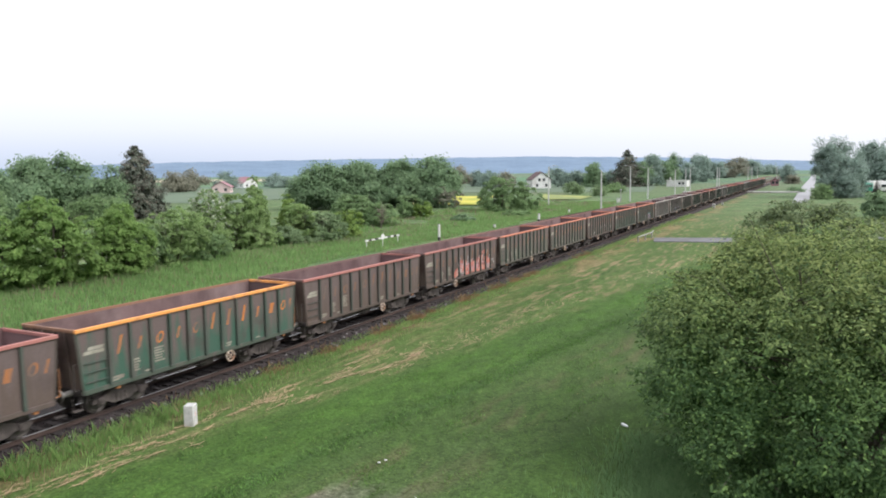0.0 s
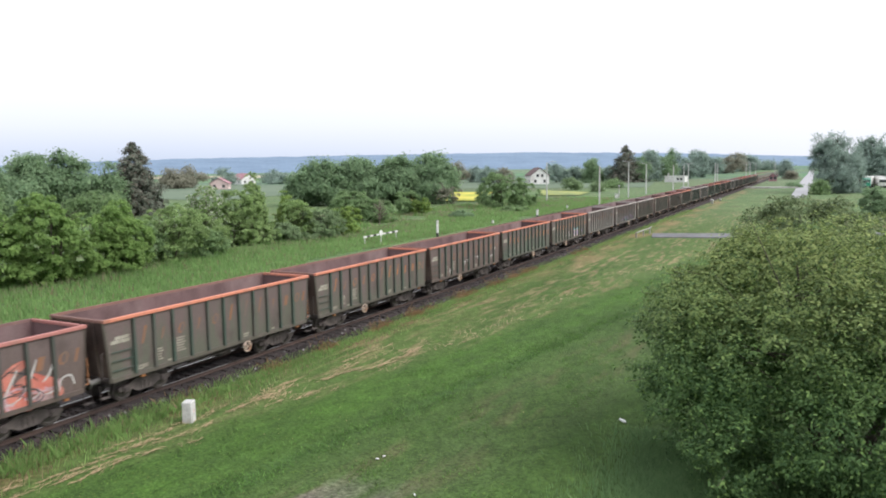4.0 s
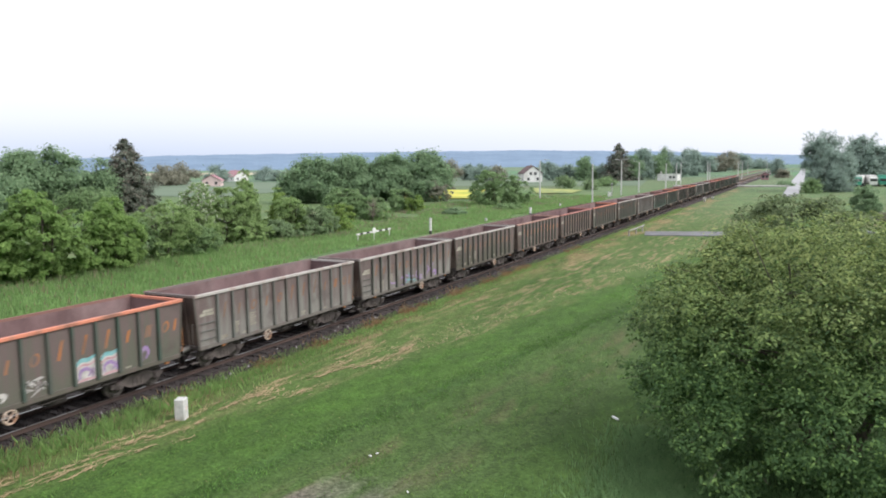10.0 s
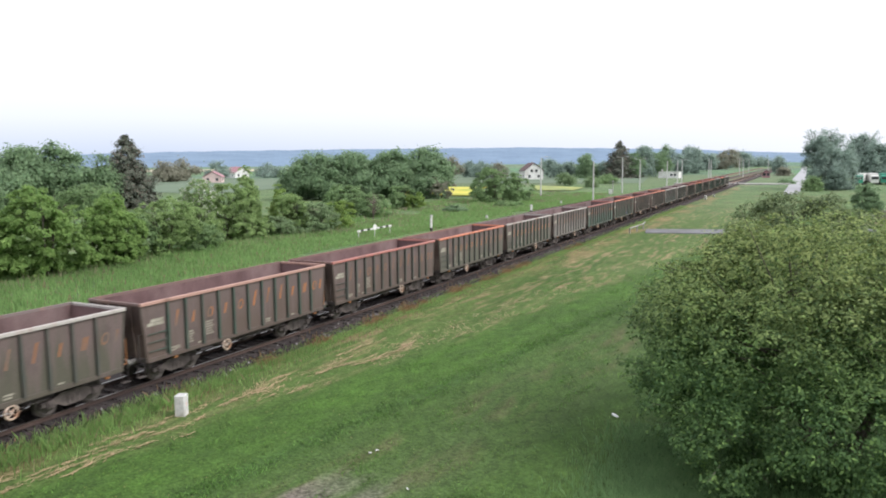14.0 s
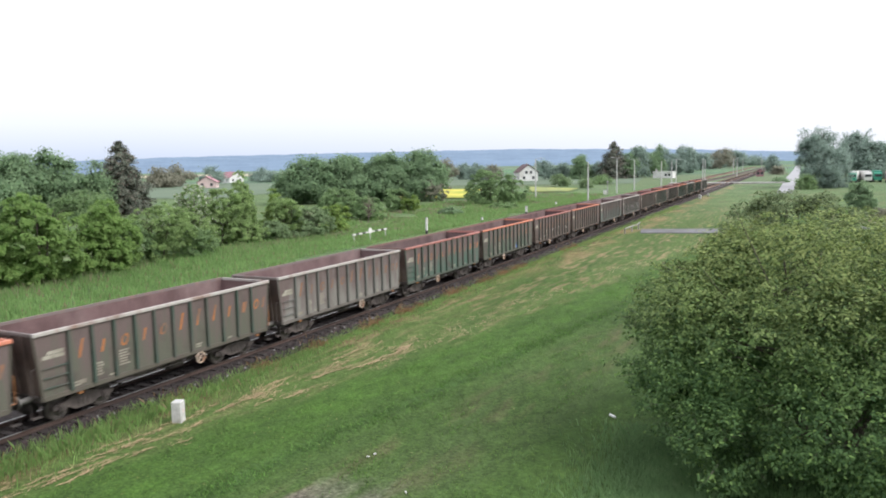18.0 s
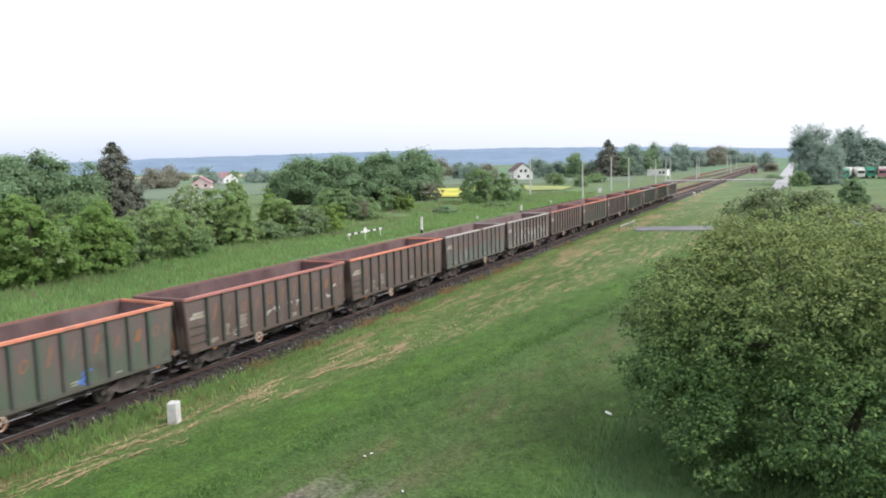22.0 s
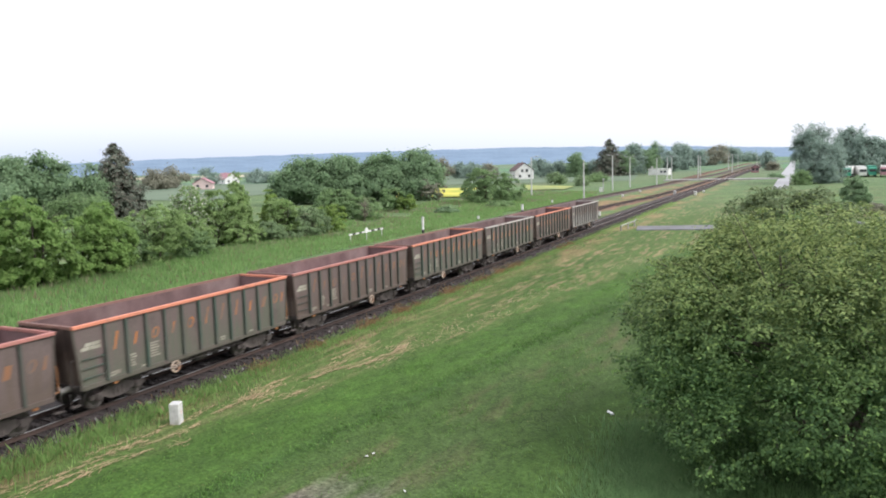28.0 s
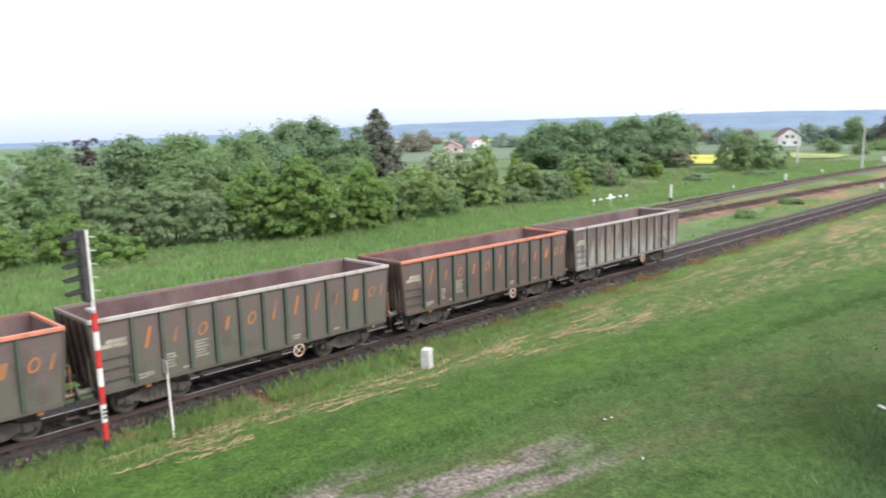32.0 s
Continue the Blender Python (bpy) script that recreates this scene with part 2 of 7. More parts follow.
M["spray_violet"] = surf("violet_spray", (0.24, 0.15, 0.33), (0.36, 0.25, 0.45), 3.0, 20, 0.6, bump=0, stain=(0.2, 0.17, 0.18), stain_amount=0.3)
M["spray_blue"] = surf("blue_spray", (0.05, 0.12, 0.4), (0.1, 0.2, 0.5), 3.0, 20, 0.6, bump=0)
M["buffer"] = surf("worn_buffer_steel", (0.10, 0.095, 0.09), (0.26, 0.25, 0.24), 3, 30, 0.5, 0.4, stain=(0.06, 0.05, 0.045))
M["rail"] = surf("rail_steel", (0.050, 0.033, 0.029), (0.095, 0.062, 0.052), 2, 40, 0.7, 0.2, stretch=(1, 0.1, 1))
M["railhead"] = surf("polished_rail_head", (0.30, 0.29, 0.285), (0.42, 0.41, 0.40), 2, 40, 0.32, 0.9, bump=0.05, stretch=(1, 0.1, 1))
M["ballast"] = surf("dark_ballast", (0.021, 0.0155, 0.0158), (0.048, 0.036, 0.036), 5.5, 16, 0.95, bump=1.0, stain=(0.066, 0.044, 0.040), stain_amount=0.25, coord="World")
M["rusty_ballast"] = surf("rusty_ballast", (0.11, 0.062, 0.05), (0.26, 0.135, 0.085), 0.5, 14, 0.95, bump=1.0, stain=(0.08, 0.09, 0.03), coord="World")
M["brown_ballast"] = surf("brown_ballast", (0.07, 0.052, 0.05), (0.125, 0.092, 0.085), 0.6, 14, 0.95, bump=1.0, stain=(0.08, 0.09, 0.04), coord="World")
M["sleeper"] = surf("oily_sleeper", (0.030, 0.025, 0.024), (0.070, 0.058, 0.055), 3, 30, 0.9, rnd=0.25)
M["stone"] = surf("ballast_stone", (0.022, 0.018, 0.0185), (0.066, 0.054, 0.054), 3, 30, 0.9, rnd=0.0)
M["pale_stone"] = surf("pale_stone", (0.17, 0.16, 0.155), (0.30, 0.285, 0.28), 3, 30, 0.9)
M["straw"] = leafy("dry_straw", (0.36, 0.26, 0.155), (0.56, 0.42, 0.265), through=0.0, upright=4.0)
M["grass"] = leafy("lawn_blades", (0.077, 0.142, 0.027), (0.125, 0.208, 0.041), tint=(0.26, 0.25, 0.10), tint_share=0.03, through=0.0, upright=6.0)
M["long_grass"] = leafy("rank_lawn_blades", (0.085, 0.19, 0.04), (0.13, 0.26, 0.055), through=0.0, upright=6.0)
M["verge"] = leafy("verge_blades", (0.26, 0.46, 0.14), (0.42, 0.62, 0.22), tint=(0.50, 0.38, 0.25), tint_share=0.09, upright=3.5)
M["rank"] = leafy("rank_shaded_blades", (0.165, 0.30, 0.125), (0.27, 0.42, 0.195), upright=3.0)
M["dry"] = leafy("dry_stalks", (0.25, 0.235, 0.15), (0.38, 0.33, 0.23), through=0.2, upright=2.5)
M["tall_grass"] = leafy("meadow_blades", (0.20, 0.36, 0.115), (0.33, 0.52, 0.195), tint=(0.36, 0.27, 0.18), tint_share=0.06, upright=2.5)
M["weeds"] = leafy("reddish_weeds", (0.27, 0.17, 0.085), (0.40, 0.27, 0.14), through=0.2, upright=2.0)
M["bark"] = surf("bark", (0.06, 0.048, 0.04), (0.13, 0.11, 0.09), 4, 30, 0.95, bump=0.8)
# crown top lighter: olive young growth, plus skylight put into the colour
M["leaf_near"] = leafy("hornbeam_leaves", (0.052, 0.106, 0.042), (0.128, 0.225, 0.076), tint=(0.22, 0.35, 0.11), tint_share=0.12, through=0.34, lit_shoots=(3.0, 6.4, (0.37, 0.43, 0.16)))
M["leaf_olive"] = leafy("olive_leaves", (0.11, 0.155, 0.08), (0.215, 0.27, 0.13), through=0.4)
M["leaf_fresh"] = leafy("fresh_green_leaves", (0.165, 0.285, 0.088), (0.32, 0.465, 0.155), upright=1.0)
M["leaf_mid"] = leafy("green_leaves", (0.185, 0.29, 0.14), (0.32, 0.45, 0.215), upright=1.0)
M["leaf_light"] = leafy("light_green_leaves", (0.225, 0.34, 0.135), (0.375, 0.505, 0.215), upright=1.0)
M["leaf_dark"] = leafy("dark_green_leaves", (0.185, 0.29, 0.165), (0.30, 0.42, 0.24), upright=1.0)
M["leaf_grey"] = leafy("grey_green_leaves", (0.20, 0.29, 0.155), (0.33, 0.44, 0.24), upright=1.0)
M["leaf_yellow"] = leafy("yellow_green_leaves", (0.18, 0.30, 0.08), (0.38, 0.50, 0.16), upright=1.0)
M["leaf_white"] = leafy("blossoming_leaves", (0.17, 0.28, 0.10), (0.31, 0.44, 0.17), tint=(0.78, 0.78, 0.72), tint_share=0.26, upright=1.0)
M["leaf_brown"] = leafy("brownish_leaves", (0.26, 0.26, 0.20), (0.37, 0.37, 0.29), upright=1.0)
M["leaf_purple"] = leafy("purple_brown_leaves", (0.09, 0.07, 0.075), (0.18, 0.14, 0.14), upright=1.0)
# far trees: distance haze put into the leaf colour, pale and bluish
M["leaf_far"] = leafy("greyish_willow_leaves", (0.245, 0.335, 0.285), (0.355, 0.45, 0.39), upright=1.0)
M["needle"] = leafy("dark_spruce_needles", (0.12, 0.145, 0.115), (0.19, 0.21, 0.165), tint=(0.20, 0.165, 0.14), tint_share=0.22, through=0.15)
M["asphalt"] = surf("worn_asphalt", (0.12, 0.12, 0.135), (0.19, 0.19, 0.205), 0.8, 20, 0.85, coord="World", stain=(0.12, 0.12, 0.12))
M["smooth_road"] = surf("pale_road", (0.22, 0.22, 0.24), (0.31, 0.31, 0.33), 0.3, 14, 0.35, coord="World")
M["plaster"] = surf("white_plaster", (0.7, 0.7, 0.69), (0.8, 0.8, 0.79), 0.8, 18, 0.9, stain=(0.58, 0.56, 0.54))
M["pink_plaster"] = surf("pink_plaster", (0.62, 0.48, 0.46), (0.7, 0.56, 0.54), 0.8, 18, 0.9)
# red paled towards pink, distance haze put into the tile colour
M["roof_red"] = surf("faded_red_roof_tiles", (0.34, 0.165, 0.195), (0.43, 0.235, 0.265), 1.5, 14, 0.8)
M["roof_dark"] = surf("dark_roof_tiles", (0.09, 0.055, 0.06), (0.15, 0.09, 0.09), 1.5, 14, 0.8)
M["glass_dark"] = surf("window_glass", (0.03, 0.035, 0.04), (0.06, 0.065, 0.075), 1, 5, 0.1, bump=0)
M["concrete"] = surf("grey_concrete", (0.34, 0.34, 0.33), (0.46, 0.45, 0.44), 2, 26, 0.9, stain=(0.25, 0.24, 0.22))
M["pale_concrete"] = surf("pale_concrete", (0.5, 0.5, 0.5), (0.62, 0.62, 0.61), 2, 26, 0.9)
M["lamp_grey"] = surf("galvanised_steel", (0.45, 0.45, 0.46), (0.58, 0.58, 0.59), 3, 30, 0.5, 0.4)
M["red_paint"] = surf("signal_red_paint", (0.52, 0.025, 0.03), (0.62, 0.05, 0.05), 3, 30, 0.5, bump=0.1, stain=(0.35, 0.04, 0.04))
M["black_paint"] = surf("black_paint", (0.03, 0.03, 0.032), (0.06, 0.058, 0.06), 4, 30, 0.6)
M["lens"] = surf("dark_signal_lens", (0.02, 0.02, 0.025), (0.03, 0.03, 0.035), 4, 30, 0.15, bump=0)
M["green_paint"] = surf("green_lorry_paint", (0.03, 0.26, 0.17), (0.05, 0.34, 0.23), 1, 10, 0.4)
M["rubber"] = surf("rubber", (0.03, 0.03, 0.03), (0.05, 0.05, 0.05), 4, 30, 0.9)
M["rapeseed"] = surf("rapeseed_in_flower", (0.46, 0.42, 0.05), (0.6, 0.55, 0.09), 0.15, 3, 0.9, coord="World", stain=(0.25, 0.33, 0.04))
M["thin_rapeseed"] = surf("rapeseed_past_flower", (0.17, 0.235, 0.09), (0.36, 0.37, 0.10), 0.12, 3, 0.9, coord="World")
M["crop"] = surf("young_crop", (0.095, 0.145, 0.09), (0.13, 0.18, 0.115), 0.04, 2, 0.9, coord="World")
M["pale_field"] = surf("pale_field", (0.42, 0.38, 0.26), (0.52, 0.47, 0.33), 0.03, 2, 0.9, coord="World")
# the woods on the hills carry the air's blue haze in their colour
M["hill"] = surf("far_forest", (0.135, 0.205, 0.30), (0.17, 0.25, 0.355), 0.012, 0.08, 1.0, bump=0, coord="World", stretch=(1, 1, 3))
M["litter"] = surf("white_plastic", (0.8, 0.8, 0.8), (0.85, 0.85, 0.85), 6, 30, 0.4, bump=0)


def ground_material():
    """Lawn, straw swaths along the track, a worn gravel patch, meadow and farther fields."""
    m, n, l, b = shader("ground_cover", 0.95)
    b.inputs["Specular IOR Level"].default_value = 0.22
    pos = n.new("ShaderNodeNewGeometry").outputs["Position"]
    sep = n.new("ShaderNodeSeparateXYZ")
    l.new(pos, sep.inputs[0])

    def math_node(op, a, c=None):
        k = n.new("ShaderNodeMath")
        k.operation = op
        for s, v in ((0, a), (1, c)):
            if v is None:
                continue
            if isinstance(v, (int, float)):
                k.inputs[s].default_value = v
            else:
                l.new(v, k.inputs[s])
        return k.outputs[0]

    def band(v, a, c, soft):
        return math_node("MULTIPLY", ramp_of(n, l, v, a - soft, a + soft), math_node("SUBTRACT", 1.0, ramp_of(n, l, v, c - soft, c + soft)))

    x, y = sep.outputs["X"], sep.outputs["Y"]
    big = noise_tex(n, l, pos, 0.22, 4, (1, 0.13, 1))
    mid = noise_tex(n, l, pos, 0.7, 6, (1, 0.45, 1))
    fine = noise_tex(n, l, pos, 7.0, 5)
    # lanes drawn out along the track, bearing slightly away from it
    wander = math_node("MULTIPLY", math_node("SUBTRACT", noise_tex(n, l, pos, 0.45, 5, (1, 0.3, 1)), 0.5), 1.7)
    lane = math_node("ADD", math_node("SUBTRACT", x, math_node("MULTIPLY", math_node("SUBTRACT", y, 20.0), 0.16)), wander)
    grass = blend(n, l, ramp_of(n, l, mid, 0.25, 0.75), (0.041, 0.082, 0.019), (0.059, 0.108, 0.026))
    # yellowish mown band beside the track, then a lush lane, a dark tufted line and a worn double track
    grass = blend(n, l, math_node("MULTIPLY", band(lane, -60.0, -19.0, 0.9), ramp_of(n, l, big, 0.25, 0.6)), grass, (0.084, 0.135, 0.038))
    grass = blend(n, l, math_node("MULTIPLY", band(lane, -18.6, -15.2, 0.8), ramp_of(n, l, mid, 0.3, 0.6)), grass, (0.057, 0.120, 0.022))
    grass = blend(n, l, math_node("MULTIPLY", band(lane, -14.9, -14.2, 0.3), math_node("MULTIPLY", ramp_of(n, l, mid, 0.35, 0.65), 0.4)), grass, (0.030, 0.078, 0.024))
    grass = blend(n, l, math_node("MULTIPLY", band(lane, -13.6, -8.6, 0.7), ramp_of(n, l, big, 0.35, 0.6)), grass, (0.060, 0.096, 0.032))
    # dry mown straw, drawn out along the track
    inner = ramp_of(n, l, x, -22.3, -21.3)
    streak = noise_tex(n, l, pos, 2.2, 8, (1, 0.16, 1))
    strip = math_node("MULTIPLY", math_node("MULTIPLY", inner, band(lane, -60.0, -18.9, 0.8)), ramp_of(n, l, streak, 0.48, 0.63))
    strip = math_node("MULTIPLY", strip, ramp_of(n, l, noise_tex(n, l, pos, 0.3, 4, (1, 0.3, 1)), 0.36, 0.56))
    strip = math_node("MULTIPLY", strip, ramp_of(n, l, y, 12.0, 34.0))
    col = blend(n, l, math_node("MULTIPLY", strip, 0.68), grass, (0.31, 0.22, 0.135))
    # reddish earth showing through beside the ballast
    foot = math_node("MULTIPLY", band(x, -23.6, -21.4, 0.5), ramp_of(n, l, noise_tex(n, l, pos, 0.55, 6, (1, 0.4, 1)), 0.46, 0.6))
    col = blend(n, l, math_node("MULTIPLY", foot, 0.6), col, (0.20, 0.125, 0.075))
    # two wheel ruts worn down to grey-brown earth, overgrown farther on
    ruts = math_node("MAXIMUM", band(lane, -12.3, -11.0, 0.2), math_node("MULTIPLY", band(lane, -10.6, -9.9, 0.2), 0.9))
    wide = math_node("SUBTRACT", 1.0, ramp_of(n, l, y, 10.5, 13.0))
    ruts = math_node("MAXIMUM", ruts, math_node("MULTIPLY", wide, band(lane, -14.0, -9.8, 0.6)))
    worn = math_node("SUBTRACT", 1.0, ramp_of(n, l, math_node("ADD", y, math_node("MULTIPLY", wander, 2.0)), 15.0, 18.5))
    torn = ramp_of(n, l, noise_tex(n, l, pos, 0.9, 7, (1, 0.4, 1)), 0.40, 0.46)
    faint = math_node("MULTIPLY", band(lane, -12.9, -9.6, 0.6), ramp_of(n, l, noise_tex(n, l, pos, 1.1, 7, (1, 0.22, 1)), 0.48, 0.66))
    col = blend(n, l, math_node("MULTIPLY", faint, 0.5), col, (0.125, 0.098, 0.06))
    bare = math_node("MULTIPLY", math_node("MULTIPLY", ruts, worn), torn)
    col = blend(n, l, math_node("MULTIPLY", bare, 0.95), col, blend(n, l, ramp_of(n, l, fine, 0.3, 0.7), (0.13, 0.107, 0.098), (0.235, 0.20, 0.185)))
    # rank meadow away from the mown strip
    away = math_node("SUBTRACT", 1.0, ramp_of(n, l, x, -29.5, -26.5))
    away = math_node("MAXIMUM", away, ramp_of(n, l, y, 105.0, 170.0))
    away = math_node("MAXIMUM", away, ramp_of(n, l, x, 3.0, 7.0))
    rank = blend(n, l, ramp_of(n, l, noise_tex(n, l, pos, 0.12, 5), 0.35, 0.65), (0.088, 0.150, 0.062), (0.140, 0.200, 0.088))
    col = blend(n, l, math_node("MULTIPLY", away, 0.8), col, rank)
    brown = math_node("MULTIPLY", away, ramp_of(n, l, noise_tex(n, l, pos, 0.2, 6, (1, 0.6, 1)), 0.54, 0.68))
    col = blend(n, l, math_node("MULTIPLY", brown, 0.5), col, (0.17, 0.14, 0.085))
    bank = math_node("MULTIPLY", math_node("MULTIPLY", ramp_of(n, l, x, 2.0, 7.0), band(y, 117.0, 136.0, 5.0)), ramp_of(n, l, noise_tex(n, l, pos, 0.25, 5), 0.38, 0.58))
    col = blend(n, l, math_node("MULTIPLY", bank, 0.8), col, (0.24, 0.165, 0.115))
    # rusty earth beside the old sidings
    rust = math_node("MULTIPLY", band(x, -39.0, -28.5, 1.6), ramp_of(n, l, noise_tex(n, l, pos, 0.28, 5, (1, 0.35, 1)), 0.42, 0.56))
    rust = math_node("MULTIPLY", rust, band(y, 78.0, 280.0, 8.0))
    col = blend(n, l, math_node("MULTIPLY", rust, 0.7), col, (0.29, 0.165, 0.10))
    side = math_node("MULTIPLY", band(x, -22.2, -19.2, 0.9), ramp_of(n, l, noise_tex(n, l, pos, 0.35, 5, (1, 0.3, 1)), 0.44, 0.6))
    side = math_node("MULTIPLY", side, band(y, 62.0, 290.0, 25.0))
    col = blend(n, l, math_node("MULTIPLY", side, 0.75), col, (0.30, 0.20, 0.115))
    # fields far out
    dist = math_node("SQRT", math_node("ADD", math_node("MULTIPLY", x, x), math_node("MULTIPLY", y, y)))
    patch = n.new("ShaderNodeTexVoronoi")
    patch.inputs["Scale"].default_value = 0.006
    l.new(pos, patch.inputs["Vector"])
    hue = blend(n, l, 0.3, (0.13, 0.215, 0.135), patch.outputs["Color"], "SOFT_LIGHT")
    col = blend(n, l, math_node("MULTIPLY", ramp_of(n, l, dist, 180.0, 500.0), 0.7), col, hue)
    # tussocks and single blades
    for tex, lo, hi in ((noise_tex(n, l, pos, 2.6, 6, (1, 0.6, 1)), 0.7, 1.3), (fine, 0.58, 1.42), (noise_tex(n, l, pos, 24.0, 3, (1, 0.7, 1)), 0.6, 1.4)):
        g = n.new("ShaderNodeMapRange")
        g.inputs["From Min"].default_value, g.inputs["From Max"].default_value = 0.25, 0.75
        g.inputs["To Min"].default_value, g.inputs["To Max"].default_value = lo, hi
        l.new(tex, g.inputs[0])
        col = blend(n, l, 1.0, col, g.outputs[0], "MULTIPLY")
    l.new(col, b.inputs["Base Color"])
    bumped(n, l, b, fine, 0.8, 0.06)
    return m


M["ground"] = ground_material()

# ---------------------------------------------------------------- mesh helpers
GROUND = -0.6
TRACK_X = -24.47


def to_object(name, bm, material, parent=None, label="", smooth=False):
    me = bpy.data.meshes.new(name)
    bm.normal_update()
    bm.to_mesh(me)
    bm.free()
    if smooth:
        me.polygons.foreach_set("use_smooth", [True] * len(me.polygons))
    for k in (material if isinstance(material, (list, tuple)) else [material]):
        me.materials.append(k)
    ob = new(name, me)
    if parent:
        ob.parent = parent
    if label:
        ob["label"] = label
    return ob


def part(name, bm, material, parent, label="", smooth=False):
    return to_object(name, bm, material, parent, label, smooth)


def again(ob, m, parent=None):
    """Another piece on the same mesh."""
    o = bpy.data.objects.new(ob.name.split(".")[0], ob.data)
    scene.collection.objects.link(o)
    o.parent = parent or ob.parent
    o.matrix_basis = m
    return o


def box(bm, x0, x1, y0, y1, z0, z1, bevel=0.0):
    v = [bm.verts.new(c) for c in ((x0, y0, z0), (x1, y0, z0), (x1, y1, z0), (x0, y1, z0), (x0, y0, z1), (x1, y0, z1), (x1, y1, z1), (x0, y1, z1))]
    f = [bm.faces.new([v[i] for i in q]) for q in ((3, 2, 1, 0), (4, 5, 6, 7), (0, 1, 5, 4), (1, 2, 6, 5), (2, 3, 7, 6), (3, 0, 4, 7))]
    if bevel:
        bmesh.ops.bevel(bm, geom=list({e for k in f for e in k.edges}), offset=bevel, segments=1, affect="EDGES")
    return v


def tube(bm, a, b, r0, r1=None, seg=8, cap=True):
    r1 = r0 if r1 is None else r1
    a, b = Vector(a), Vector(b)
    q = (b - a).to_track_quat("Z", "Y")
    ring = [[bm.verts.new(c + q @ Vector((r * math.cos(2 * math.pi * i / seg), r * math.sin(2 * math.pi * i / seg), 0))) for i in range(seg)] for c, r in ((a, r0), (b, r1))]
    for i in range(seg):
        j = (i + 1) % seg
        bm.faces.new((ring[0][i], ring[0][j], ring[1][j], ring[1][i]))
    if cap:
        bm.faces.new(ring[0][::-1])
        bm.faces.new(ring[1])


def prism(bm, pts, x0, x1):
    """A polygon in the y-z plane, drawn out from x0 to x1."""
    a = [bm.verts.new((x0, y, z)) for y, z in pts]
    b = [bm.verts.new((x1, y, z)) for y, z in pts]
    k = len(pts)
    bm.faces.new(a[::-1])
    bm.faces.new(b)
    for i in range(k):
        j = (i + 1) % k
        bm.faces.new((a[i], a[j], b[j], b[i]))
    bmesh.ops.recalc_face_normals(bm, faces=bm.faces)


def torus(bm, centre, axis, R, r, seg=16, tubeseg=6):
    q = Vector(axis).to_track_quat("Z", "Y")
    rings = []
    for i in range(seg):
        a = 2 * math.pi * i / seg
        rings.append([bm.verts.new(Vector(centre) + q @ Vector(((R + r * math.cos(b)) * math.cos(a), (R + r * math.cos(b)) * math.sin(a), r * math.sin(b)))) for b in [2 * math.pi * j / tubeseg for j in range(tubeseg)]])
    for i in range(seg):
        for j in range(tubeseg):
            A, B = rings[i], rings[(i + 1) % seg]
            bm.faces.new((A[j], B[j], B[(j + 1) % tubeseg], A[(j + 1) % tubeseg]))


def empty(name, m, label="", category="", group="", kind=""):
    o = new(name)
    o.matrix_basis = m
    return tagged(o, label, category, group, kind)


def array_object(name, verts, faces, material, parent=None, label=""):
    """verts (n, 3); faces (m, k) with one k for all."""
    me = bpy.data.meshes.new(name)
    k = faces.shape[1]
    me.vertices.add(len(verts))
    me.vertices.foreach_set("co", np.ascontiguousarray(verts, dtype=np.float32).ravel())
    me.loops.add(faces.size)
    me.loops.foreach_set("vertex_index", np.ascontiguousarray(faces, dtype=np.int32).ravel())
    me.polygons.add(len(faces))
    me.polygons.foreach_set("loop_start", np.arange(0, faces.size, k, dtype=np.int32))
    me.update(calc_edges=True)
    me.materials.append(material)
    ob = new(name, me)
    if parent:
        ob.parent = parent
    if label:
        ob["label"] = label
    return ob


def unit(rng, n):
    v = rng.normal(size=(n, 3))
    return v / np.linalg.norm(v, axis=1, keepdims=True)


def leaf_quads(rng, centres, outward, size, long=1.5, up=0.35):
    """A small folded-looking leaf at each centre, leaning outward and a little up."""
    n = len(centres)
    nor = outward * 0.8 + unit(rng, n) * 0.6 + np.array([0, 0, up])
    nor /= np.linalg.norm(nor, axis=1, keepdims=True)
    a = np.cross(nor, unit(rng, n))
    a /= np.linalg.norm(a, axis=1, keepdims=True) + 1e-9
    b = np.cross(nor, a)
    s = (size * rng.uniform(0.6, 1.35, n))[:, None]
    a, b = a * s * 0.5 * long, b * s * 0.36
    droop = np.array([0, 0, -1.0]) * s * 0.18
    v = np.stack([centres - a, centres + b * 1.0 - a * 0.1, centres + a + droop, centres - b - a * 0.1], 1).reshape(-1, 3)
    return v, np.arange(4 * n).reshape(n, 4)


